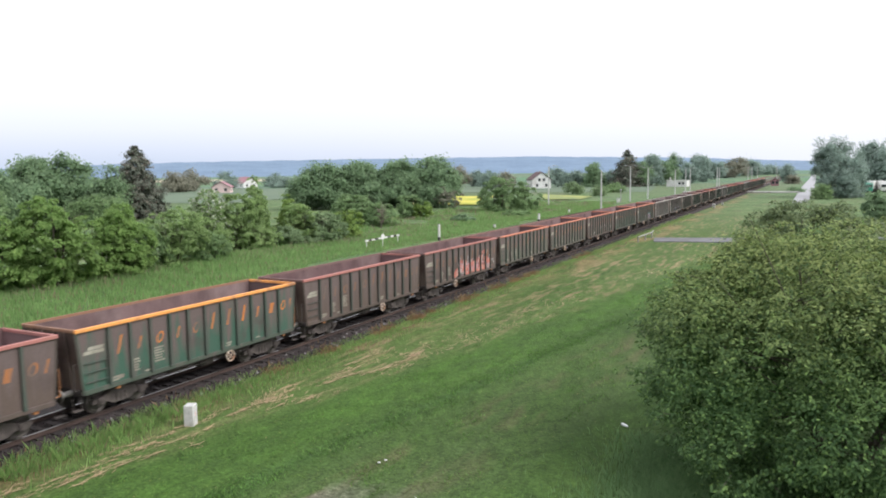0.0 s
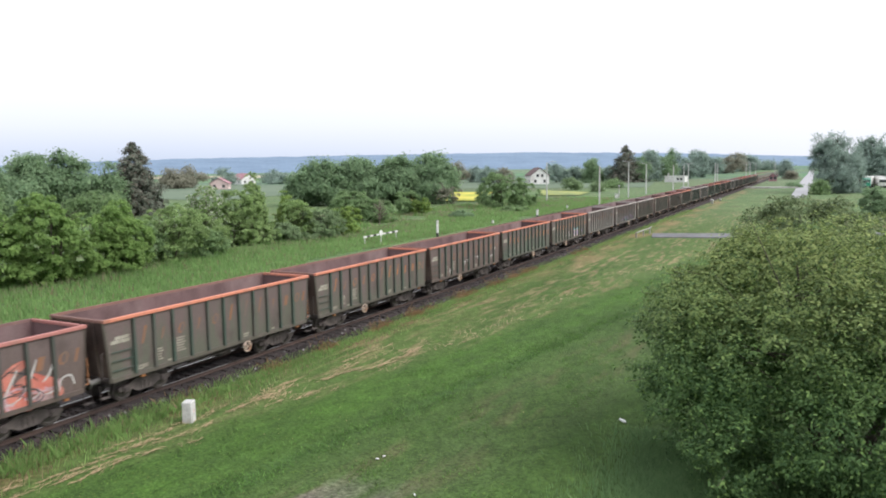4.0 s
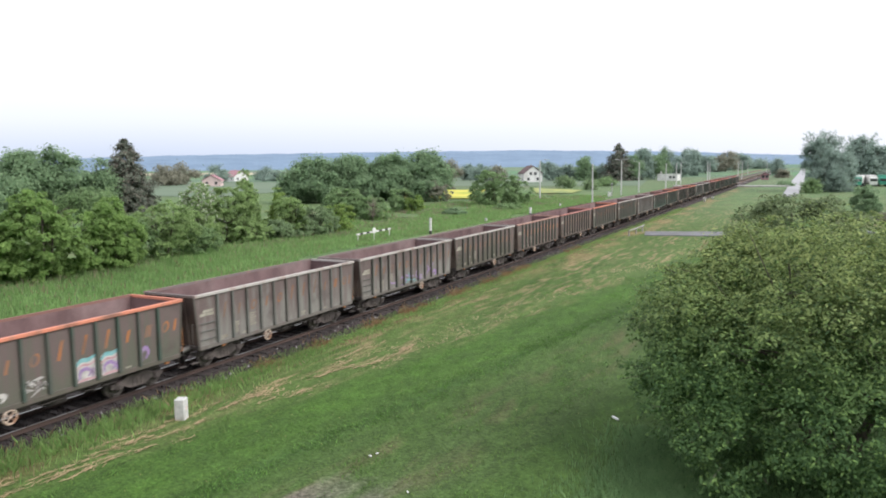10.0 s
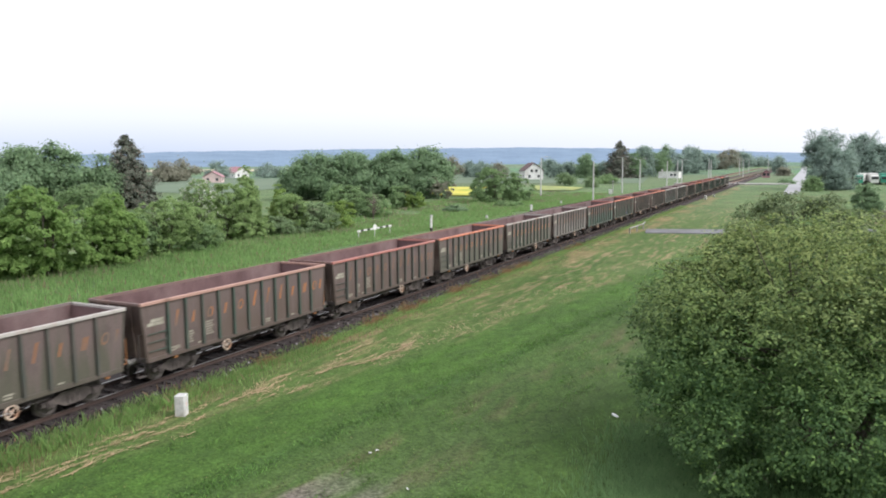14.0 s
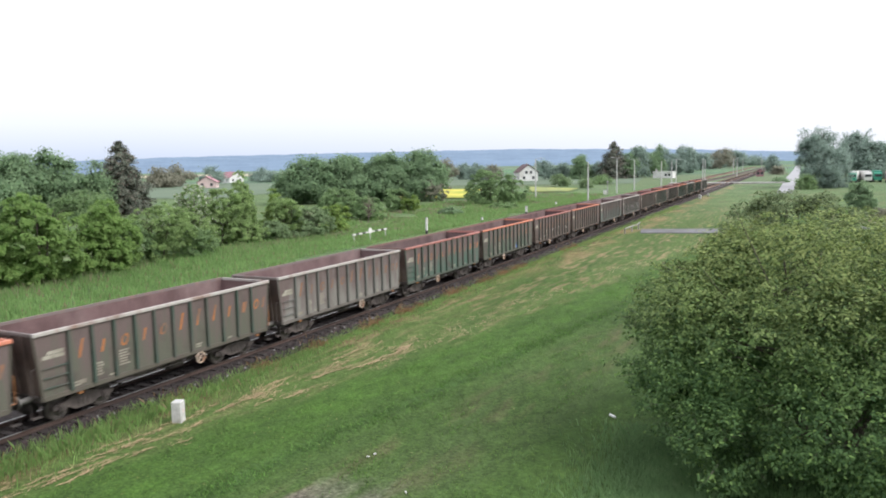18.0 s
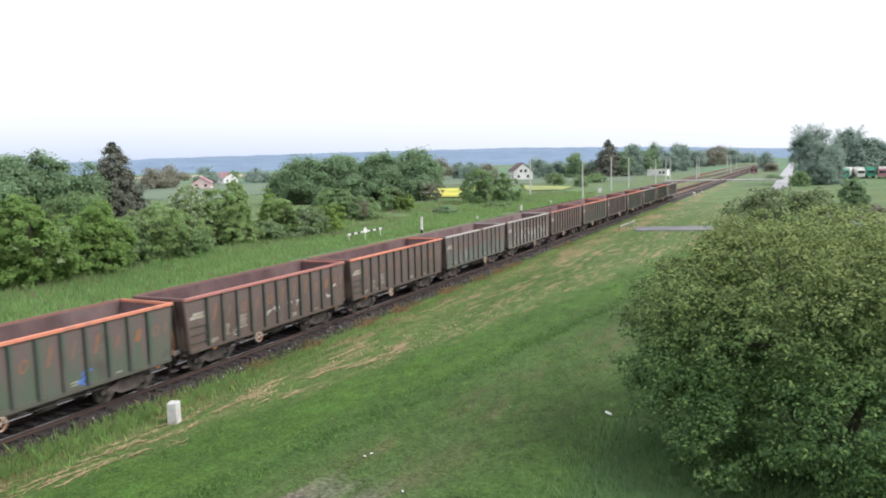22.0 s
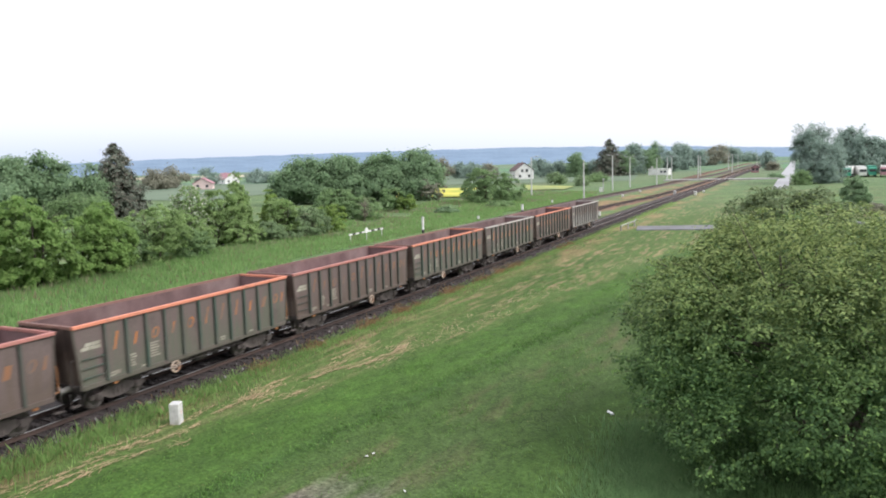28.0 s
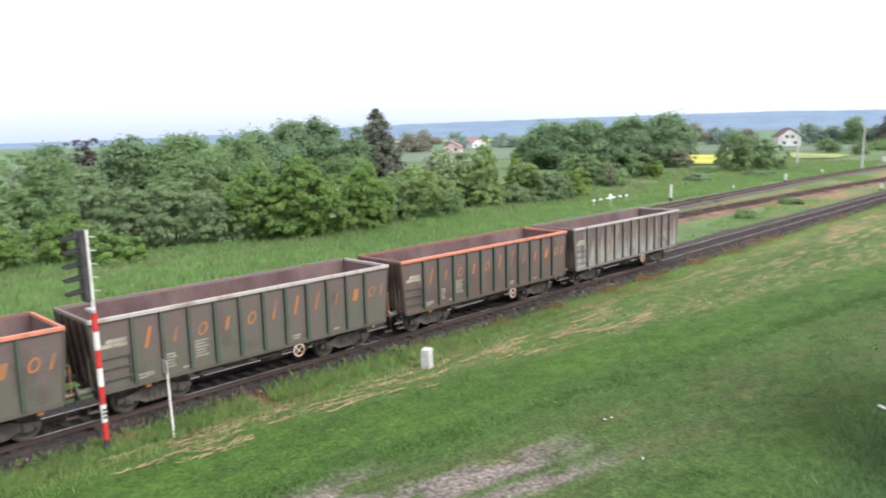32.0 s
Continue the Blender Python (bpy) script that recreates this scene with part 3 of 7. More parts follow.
def crown_points(rng, lobes, n, clumps, spread, thick=0.3, gap=0.5, dome=1.2):
    """Leaf places over the skin of several lobes, on small domed sprays or in loose clumps."""
    c, r = np.array([k[0] for k in lobes], float), np.array([k[1] for k in lobes], float)
    area = (r[:, 0] * r[:, 1] + r[:, 0] * r[:, 2] + r[:, 1] * r[:, 2])
    pick = rng.choice(len(lobes), clumps, p=area / area.sum())
    d = unit(rng, clumps)
    depth = 1 - thick * rng.random(clumps) ** 1.6 + rng.normal(0, 0.12, clumps)
    cc = c[pick] + d * r[pick] * depth[:, None]
    inside = np.zeros(clumps, bool)
    for i in range(len(lobes)):
        inside |= (((cc - c[i]) / r[i]) ** 2).sum(1) < 0.42
    keep = ~inside
    cc, d = cc[keep], d[keep]
    size = rng.uniform(1 - gap, 1 + gap, len(cc)).clip(0.35, 1.7)
    k = rng.choice(len(cc), n, p=size ** 2 / (size ** 2).sum())
    if not dome:
        off = rng.normal(size=(n, 3)) * spread * np.array([1, 1, 0.7])
        out = d[k] * 0.7 + off / (np.linalg.norm(off, axis=1, keepdims=True) + 1e-9) * 0.5
        return cc[k] + off, out / (np.linalg.norm(out, axis=1, keepdims=True) + 1e-9)
    axis = d * 0.75 + np.array([0, 0, 0.75])
    axis /= np.linalg.norm(axis, axis=1, keepdims=True)
    v = unit(rng, n)
    along = (v * axis[k]).sum(1)
    v -= np.where(along < -0.1, 2 * along, 0.0)[:, None] * axis[k]
    off = v * (dome * spread * size[k] * rng.uniform(0.6, 1.12, n))[:, None] * np.array([1, 1, 0.72])
    out = v * 0.8 + d[k] * 0.35
    return cc[k] + off, out / (np.linalg.norm(out, axis=1, keepdims=True) + 1e-9)


def limbs_mesh(rng, h, w, base_r, fork, n_limbs, stems=1):
    bm = bmesh.new()
    for s in range(stems):
        a = 2 * math.pi * (s + rng.random()) / stems
        lean = 0.0 if stems == 1 else 0.16 * w
        foot = Vector((math.cos(a) * lean * 0.3, math.sin(a) * lean * 0.3, -0.15))
        mid = Vector((math.cos(a) * lean * 0.6, math.sin(a) * lean * 0.6, h * fork))
        top = Vector((math.cos(a) * lean + rng.normal() * 0.04 * w, math.sin(a) * lean, h * 0.86))
        r = base_r / math.sqrt(stems)
        tube(bm, foot, foot.lerp(mid, 0.15), r * 1.35, r, 8)
        tube(bm, foot.lerp(mid, 0.15), mid, r, r * 0.72, 8)
        tube(bm, mid, top, r * 0.72, r * 0.14, 7)
        for i in range(n_limbs):
            t = (i + rng.random()) / n_limbs
            p = mid.lerp(top, t * 0.8)
            b = rng.random() * 2 * math.pi
            reach = w * (0.42 - 0.24 * t) * rng.uniform(0.7, 1.05)
            q = p + Vector((math.cos(b) * reach, math.sin(b) * reach, h * rng.uniform(0.06, 0.2)))
            tube(bm, p, p.lerp(q, 0.5), r * 0.34 * (1 - 0.5 * t), r * 0.2, 6)
            tube(bm, p.lerp(q, 0.5), q, r * 0.2, r * 0.05, 5)
            for j in range(2):
                e = p.lerp(q, 0.55) + Vector((rng.normal(), rng.normal(), abs(rng.normal()))) * w * 0.09
                tube(bm, p.lerp(q, 0.45), e, r * 0.12, r * 0.03, 4)
    return bm


def tree(name, x, y, h, w, leaves, n, leaf, label, category="tree", form="round", group="", seed=0, clump=None, trunk_label="", shape=None):
    """A trunk with limbs and a crown of single leaves in clumps."""
    rng = np.random.default_rng(seed + int(abs(x) * 7 + abs(y) * 13))
    root = empty(name, pose(x, y, GROUND), label, category, group)
    lobes = []
    if form == "bush":
        k = 7
        for i in range(k):
            a = 2 * math.pi * i / k + rng.random()
            d = w * rng.uniform(0.14, 0.30)
            lobes.append(((math.cos(a) * d, math.sin(a) * d, h * rng.uniform(0.24, 0.5)), (w * rng.uniform(0.19, 0.28), w * rng.uniform(0.19, 0.28), h * rng.uniform(0.24, 0.36))))
        for i in range(3):
            lobes.append(((rng.normal() * 0.12 * w, rng.normal() * 0.12 * w, h * rng.uniform(0.62, 0.76)), (w * 0.22, w * 0.22, h * 0.25)))
        fork, nl, stems, r0 = 0.25, 5, 4, 0.03 * h
    elif form == "poplar":
        for i in range(10):
            t = i / 9
            lobes.append(((rng.normal() * 0.04 * w, rng.normal() * 0.04 * w, h * (0.16 + 0.74 * t)), (w * 0.47 * (1.0 - 0.7 * t), w * 0.47 * (1.0 - 0.7 * t), h * 0.16)))
        fork, nl, stems, r0 = 0.15, 9, 1, 0.016 * h
    else:
        k = 11
        low = 0.26 if form == "round" else 0.42
        for i in range(k):
            a = 2 * math.pi * i / k + rng.random() * 0.8
            d = w * rng.uniform(0.16, 0.32)
            lobes.append(((math.cos(a) * d, math.sin(a) * d, h * rng.uniform(low, low + 0.3)), (w * rng.uniform(0.2, 0.28), w * rng.uniform(0.2, 0.28), h * rng.uniform(0.18, 0.28))))
        for i in range(4):
            lobes.append(((rng.normal() * 0.1 * w, rng.normal() * 0.1 * w, h * rng.uniform(0.68, 0.82)), (w * 0.2, w * 0.2, h * 0.18)))
        fork, nl, stems, r0 = 0.3, 9, 1, 0.022 * h
    lobes = shape or lobes
    part("trunk", limbs_mesh(rng, h, w, r0, fork, nl, stems), M["bark"], root, trunk_label)
    p, o = crown_points(rng, lobes, n, max(40, n // 24), clump or leaf * 1.5, dome=1.2 if leaf < 0.35 else 0.0)
    p[:, 2] = np.abs(p[:, 2] - 0.1) + 0.1
    v, f = leaf_quads(rng, p, o, leaf, 1.5, 0.5)
    array_object("crown", v, f, leaves, root)
    return root


def spruce(name, x, y, h, w, label, n=5200, leaf=0.5, seed=0, needles=None, group=""):
    """Whorls of drooping boughs round a straight stem, narrowing to a point."""
    rng = np.random.default_rng(seed + 5)
    root = empty(name, pose(x, y, GROUND), label, "tree", group)
    bm = bmesh.new()
    tube(bm, (0, 0, -0.1), (0, 0, h * 0.97), 0.02 * h, 0.01, 8)
    pts, outs = [], []
    for i in range(22):
        t = i / 21
        z = h * (0.07 + 0.91 * t)
        reach = w * 0.5 * (1 - t) ** 0.62 * rng.uniform(0.9, 1.08) + 0.12
        for b in range(9 if t < 0.7 else 6):
            a = 2 * math.pi * (b + rng.random() * 0.7) / 9 + i
            R = reach * rng.uniform(0.72, 1.12)
            end = np.array([math.cos(a) * R, math.sin(a) * R, z - R * 0.22 + R * R * 0.01])
            tube(bm, (0, 0, z), end, 0.05, 0.012, 4, False)
            k = max(8, int(n / 160 * (0.4 + (1 - t))))
            s = rng.random(k) ** 0.55
            q = np.outer(s, end - np.array([0, 0, z])) + np.array([0, 0, z]) + rng.normal(size=(k, 3)) * np.array([0.16, 0.16, 0.12]) * (0.5 + s[:, None]) * w * 0.12
            pts.append(q)
            outs.append(np.tile((math.cos(a) * 0.6, math.sin(a) * 0.6, 0.3), (k, 1)))
    part("trunk", bm, M["bark"], root)
    v, f = leaf_quads(rng, np.concatenate(pts), np.concatenate(outs), leaf, 2.0)
    array_object("crown", v, f, needles or M["needle"], root)
    return root


def blades(name, rng, x, y, z, height, width, material, lean=0.35):
    """Grass: one bent blade of two faces at each place."""
    n = len(x)
    a = rng.random(n) * 2 * math.pi
    h = height * rng.uniform(0.55, 1.25, n)
    base = np.stack([x, y, z], 1)
    side = np.stack([np.cos(a), np.sin(a), np.zeros(n)], 1) * (width * rng.uniform(0.6, 1.4, n))[:, None] * 0.5
    b = rng.random(n) * 2 * math.pi
    tip = np.stack([np.cos(b), np.sin(b), np.zeros(n)], 1) * (h * lean * rng.random(n))[:, None]
    up = np.array([0, 0, 1.0])
    v = np.stack([base - side, base + side, base + side * 0.7 + tip * 0.35 + up * (h * 0.6)[:, None], base + tip + up * h[:, None], base - side * 0.7 + tip * 0.35 + up * (h * 0.6)[:, None]], 1).reshape(-1, 3)
    f = np.arange(5 * n).reshape(n, 5)
    return tagged(array_object(name, v, f, material), kind="stuff")

# ---------------------------------------------------------------- the ground
def relief(x, y):
    """Small unevenness of the lawn; flat under the tracks and far out."""
    k = max(0.0, 1 - math.hypot(x, y) / 220)
    bed = min(1.0, max(0.0, (abs(x - TRACK_X) - 2.2) / 3))
    return GROUND + (noise.noise((x * 0.11, y * 0.07, 3.0)) * 0.12 + noise.noise((x * 0.45, y * 0.3, 9.0)) * 0.05) * k * bed


def spaced(a, b, fine_a, fine_b, step):
    mid = list(np.arange(fine_a, fine_b + 0.01, step))
    lo, hi, s = [], [], step
    v = fine_a
    while v > a:
        s *= 1.35
        v = max(a, v - s)
        lo.append(v)
    v, s = fine_b, step
    while v < b:
        s *= 1.35
        v = min(b, v + s)
        hi.append(v)
    return np.array(lo[::-1] + mid + hi)


def build_ground():
    xs, ys = spaced(-4600, 4600, -70, 24, 1.0), spaced(-4600, 4600, -4, 110, 1.5)
    v = np.array([(x, y, relief(x, y)) for y in ys for x in xs])
    nx = len(xs)
    i, j = np.meshgrid(np.arange(nx - 1), np.arange(len(ys) - 1))
    k = (j * nx + i).ravel()
    ob = array_object("ground", v, np.stack([k, k + 1, k + 1 + nx, k + nx], 1), M["ground"])
    ob.data.polygons.foreach_set("use_smooth", [True] * len(ob.data.polygons))
    tagged(ob, "mown green lawn and meadow with dry straw streaks", "ground", kind="structure")


build_ground()


def sheet(name, pts, z, material, label, category):
    bm = bmesh.new()
    bm.faces.new([bm.verts.new((x, y, z)) for x, y in pts])
    return tagged(to_object(name, bm, material), label, category, kind="structure")


sheet("rapeseed_field_1", [(-116, 172), (-80, 180), (-102, 240), (-150, 232)], GROUND + 0.30, M["rapeseed"], "rapeseed field in yellow flower", "field")
sheet("rapeseed_field_2", [(-77, 219), (-65, 220), (-68, 244), (-92, 261)], GROUND + 0.25, M["thin_rapeseed"], "narrow strip of fading yellow rapeseed", "field")
sheet("crop_field_1", [(-330, 190), (-165, 170), (-190, 330), (-420, 360)], GROUND + 0.12, M["crop"], "field of young green crop", "field")
sheet("crop_field_2", [(-170, 275), (-60, 300), (-80, 420), (-230, 420)], GROUND + 0.12, M["crop"], "field of bluish green crop", "field")
sheet("pale_field", [(-700, 560), (-380, 640), (-420, 900), (-900, 800)], GROUND + 0.5, M["pale_field"], "pale ripe field before the far forest", "field")


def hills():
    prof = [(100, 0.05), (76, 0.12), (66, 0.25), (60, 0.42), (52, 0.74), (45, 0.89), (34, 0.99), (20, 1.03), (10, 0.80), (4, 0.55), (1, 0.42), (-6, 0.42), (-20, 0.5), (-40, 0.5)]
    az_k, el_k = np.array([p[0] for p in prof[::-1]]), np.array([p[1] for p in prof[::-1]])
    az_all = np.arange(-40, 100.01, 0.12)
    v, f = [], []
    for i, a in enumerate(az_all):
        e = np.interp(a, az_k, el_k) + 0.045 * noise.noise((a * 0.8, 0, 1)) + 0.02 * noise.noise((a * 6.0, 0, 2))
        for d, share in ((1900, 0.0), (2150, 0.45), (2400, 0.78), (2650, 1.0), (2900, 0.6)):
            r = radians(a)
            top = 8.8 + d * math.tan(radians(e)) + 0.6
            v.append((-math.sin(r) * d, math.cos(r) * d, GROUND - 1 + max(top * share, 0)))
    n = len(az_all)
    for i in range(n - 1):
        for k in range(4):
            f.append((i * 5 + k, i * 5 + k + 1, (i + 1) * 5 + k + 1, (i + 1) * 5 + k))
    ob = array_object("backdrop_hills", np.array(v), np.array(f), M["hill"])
    tagged(ob, "low forested hills along the horizon, haze painted blue", "hills", kind="structure")


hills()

# ---------------------------------------------------------------- tracks
def rail_mesh(length):
    bm = bmesh.new()
    prof = [(-0.07, -0.16), (0.07, -0.16), (0.07, -0.145), (0.012, -0.12), (0.012, -0.045), (0.036, -0.035), (0.036, -0.002), (-0.036, -0.002), (-0.036, -0.035), (-0.012, -0.045), (-0.012, -0.12), (-0.07, -0.145)]
    a = [bm.verts.new((x, 0, z)) for x, z in prof]
    b = [bm.verts.new((x, length, z)) for x, z in prof]
    for i in range(len(prof)):
        j = (i + 1) % len(prof)
        bm.faces.new((a[i], b[i], b[j], a[j]))
    bmesh.ops.recalc_face_normals(bm, faces=bm.faces)
    for k in bm.faces:
        if abs(k.normal.z) > 0.9 and k.calc_center_median().z > -0.01:
            k.material_index = 1
    return bm


def bed_mesh(length, half_top, half_foot, top, foot, step, rough_, seed, shade_strip=0.0):
    """A ballast bed with loose, uneven shoulders."""
    rng = np.random.default_rng(seed)
    cols = [(-half_foot - shade_strip, foot), (-half_foot - 0.5 * shade_strip, foot + 0.1), (-half_foot, foot + (0.12 if shade_strip else 0)), (-(half_foot + half_top) / 2, (top + foot) / 2), (-half_top, top), (-0.9, top - 0.02), (0, top - 0.05), (0.9, top - 0.02), (half_top, top), ((half_foot + half_top) / 2, (top + foot) / 2), (half_foot, foot)]
    ys = np.arange(0, length + 0.01, step)
    v = [(x + rng.normal() * rough_ * (2.0 if abs(x) > half_top - 0.1 else 1), y + rng.normal() * rough_, z + rng.normal() * rough_ * (1 if abs(x) < half_foot - 0.01 else 0)) for y in ys for x, z in cols]
    n = len(cols)
    i, j = np.meshgrid(np.arange(n - 1), np.arange(len(ys) - 1))
    k = (j * n + i).ravel()
    return np.array(v), np.stack([k, k + 1, k + n + 1, k + n], 1)


def build_main_track():
    y0, length = -8.0, 1010.0
    root = empty("railway_track", pose(TRACK_X, y0, 0), "single railway track on dark stone ballast, polished rail heads", "railway track", kind="structure")
    r = part("rail", rail_mesh(length), [M["rail"], M["railhead"]], root, "steel rail with a polished head")
    r.location = (0.7535, 0, 0)
    again(r, pose(-0.7535, 0, 0))
    # far edge carried 2.6 m out: a dark strip standing for under-wagon shade
    v, f = bed_mesh(length, 1.25, 1.75, -0.20, GROUND - 0.06, 0.5, 0.03, 3, 2.6)
    array_object("ballast_bed", v, f, M["ballast"], root, "dark oily stone ballast with a far strip standing for shade")
    bm = bmesh.new()
    box(bm, -1.32, 1.32, -0.13, 0.13, -0.38, -0.178, 0.01)
    s = part("sleeper", bm, M["sleeper"], root)
    for i in range(1, 290):
        again(s, pose(0, 0.6 * i, random.uniform(-0.01, 0.006), 0, 0, random.uniform(-0.5, 0.5)))
    rng = np.random.default_rng(11)
    # loose stones on the bed, a few of them pale
    for name, n, lo, hi, material, span in (("ballast_stones", 26000, 0.03, 0.085, M["stone"], 120), ("pale_ballast_stones", 220, 0.04, 0.10, M["pale_stone"], 160)):
        x = rng.uniform(-1.75, 1.75, n)
        y = rng.random(n) ** 1.4 * span + 6
        z = np.where(np.abs(x) < 1.3, -0.20, -0.20 - (np.abs(x) - 1.3) / 0.6 * 0.46) + 0.015
        if material == M["pale_stone"]:   # knocked loose at the sleeper ends
            x, y = rng.normal(1.5, 0.12, n), 6.1 + 0.6 * rng.integers(0, 150, n) + rng.normal(0, 0.07, n)
            z = -0.20 - (np.abs(x) - 1.3).clip(0) / 0.6 * 0.46 + 0.03
        s_ = rng.uniform(lo, hi, n)[:, None]
        tet = np.array([(1, 0, -0.5), (-0.5, 0.87, -0.5), (-0.5, -0.87, -0.5), (0.1, 0.1, 0.75)])
        a = rng.random(n) * 6.28
        rot = np.stack([np.stack([np.cos(a), -np.sin(a)], 1), np.stack([np.sin(a), np.cos(a)], 1)], 1)
        t = np.tile(tet, (n, 1, 1)) * s_[:, None, :] * rng.uniform(0.6, 1.2, (n, 4, 3))
        t[:, :, :2] = np.einsum("nij,nkj->nki", rot, t[:, :, :2])
        t += np.stack([x, y, z], 1)[:, None, :]
        idx = np.arange(n)[:, None] * 4
        fc = np.concatenate([idx + np.array(q) for q in ((0, 1, 3), (1, 2, 3), (2, 0, 3))])
        tagged(array_object(name, t.reshape(-1, 3), fc, material, root), kind="stuff")


build_main_track()


def build_siding(name, pts, label, with_sleepers, stone="rusty_ballast"):
    """An old track along a polyline, laid in straight lengths."""
    root = empty(name, pose(0, 0, 0), label, "railway track", kind="structure")
    for (xa, ya), (xb, yb) in zip(pts, pts[1:]):
        length, turn = math.hypot(xb - xa, yb - ya), -math.degrees(math.atan2(xb - xa, yb - ya))
        base = pose(xa, ya, -0.28, 0, 0, turn)
        r = part("rail", rail_mesh(length), M["rail"], root, "rusty steel rail")
        r.matrix_basis = base @ pose(0.7535, 0, 0)
        again(r, base @ pose(-0.7535, 0, 0))
        v, f = bed_mesh(length, 1.6, 2.5, -0.16, -0.36, 0.8, 0.03, int(ya))
        b = array_object("ballast_bed", v, f, M[stone], root, "brown weedy ballast")
        b.matrix_basis = base
        if with_sleepers:
            bm = bmesh.new()
            box(bm, -1.25, 1.25, -0.12, 0.12, -0.3, -0.14, 0.01)
            s = part("sleeper", bm, M["sleeper"], root)
            s.matrix_basis = base
            for i in range(1, int(length / 0.75)):
                again(s, base @ pose(0, 0.75 * i, random.uniform(-0.01, 0.01), 0, 0, random.uniform(-1, 1)))


build_siding("siding_track_1", [(-36.9, 60), (-34.9, 110), (-32.6, 142), (-30.4, 168), (-29.2, 205), (-28.9, 262), (-28.6, 330), (-28.2, 900)], "disused siding with rusty rails on weedy ballast", True)
build_siding("siding_track_2", [(-41.6, 55), (-42.3, 90), (-43.6, 140), (-43.4, 168), (-41.4, 215), (-39.8, 250), (-38.6, 292), (-34.6, 380), (-33.4, 900)], "old station siding with rusty rails", False, "brown_ballast")
build_siding("siding_track_3", [(-39.6, 262), (-41.5, 330), (-43.0, 420), (-43.0, 800)], "outer station track with rusty rails", False)


def slab(name, pts, z0, z1, material, label, category):
    bm = bmesh.new()
    a = [bm.verts.new((x, y, z0)) for x, y in pts]
    b = [bm.verts.new((x, y, z1)) for x, y in pts]
    bm.faces.new(a[::-1])
    bm.faces.new(b)
    for i in range(len(pts)):
        j = (i + 1) % len(pts)
        bm.faces.new((a[i], a[j], b[j], b[i]))
    bmesh.ops.recalc_face_normals(bm, faces=bm.faces)
    return tagged(to_object(name, bm, material), label, category, kind="structure")


slab("old_road", [(-18.6, 95.6), (-10.6, 97.4), (6.0, 107.6), (40.0, 124.5), (40.0, 127.5), (6.0, 110.4), (-10.8, 103.6), (-19.5, 100.8)], GROUND - 0.1, GROUND + 0.10, M["asphalt"], "grey asphalt dead-end road crossing the lawn", "road")
slab("road", [(-6.0, 212.0), (-2.6, 212.0), (-2.3, 226.0), (-1.6, 375.0), (-2.4, 667.0), (-3.5, 900.0), (-7.5, 900.0), (-6.5, 667.0), (-6.9, 375.0), (-6.2, 225.0)], GROUND - 0.1, GROUND + 0.09, M["smooth_road"], "pale shining country road beside the railway", "road")
slab("crossing_road", [(-46.0, 289.0), (-14.0, 290.0), (-6.0, 294.0), (-6.0, 300.0), (-14.0, 297.0), (-46.0, 296.0)], GROUND - 0.1, -0.17, M["concrete"], "concrete road over the level crossing", "road")

# ---------------------------------------------------------------- the wagons
PITCH = 12.85
HALF = 6.085          # half of the body's length over its rim
PANEL = 0.952         # spacing of the side posts; the end panels are wider


def ribbon(bm, pts, width, x):
    """A flat sprayed stroke through (y, z) points, tapering to its ends."""
    n = len(pts)
    rows = []
    for i, (y, z) in enumerate(pts):
        a, b = pts[max(i - 1, 0)], pts[min(i + 1, n - 1)]
        d = math.hypot(b[0] - a[0], b[1] - a[1]) + 1e-6
        w = width * (0.35 + 0.65 * math.sin(math.pi * (i + 0.6) / (n + 0.2)))
        oy, oz = -(b[1] - a[1]) / d * w / 2, (b[0] - a[0]) / d * w / 2
        rows.append((bm.verts.new((x, y - oy, z - oz)), bm.verts.new((x, y + oy, z + oz))))
    for p, q in zip(rows, rows[1:]):
        bm.faces.new((p[0], q[0], q[1], p[1]))


def slanted(bm, y, z, w, h, lean, x):
    """A slanted bar on the side, as thick as paint."""
    p = [(y - w / 2, z), (y + w / 2, z), (y + w / 2 + lean, z + h), (y - w / 2 + lean, z + h)]
    a = [bm.verts.new((x, *k)) for k in p]
    b = [bm.verts.new((x - 0.004, *k)) for k in p]
    bm.faces.new(a)
    for i in range(4):
        j = (i + 1) % 4
        bm.faces.new((a[i], b[i], b[j], a[j]))


def slanted_ring(bm, y, z, w, h, lean, x, stroke=0.075, a0=0.0, a1=2 * math.pi):
    n = 14
    rows = []
    for i in range(n + 1):
        a = a0 + (a1 - a0) * i / n
        row = []
        for k in (0, stroke):
            yy, zz = (w / 2 - k) * math.cos(a), (h / 2 - k) * math.sin(a)
            row.append(bm.verts.new((x, y + yy + lean * (zz / h + 0.5), z + h / 2 + zz)))
        rows.append(row)
    for p, q in zip(rows, rows[1:]):
        bm.faces.new((p[0], q[0], q[1], p[1]))


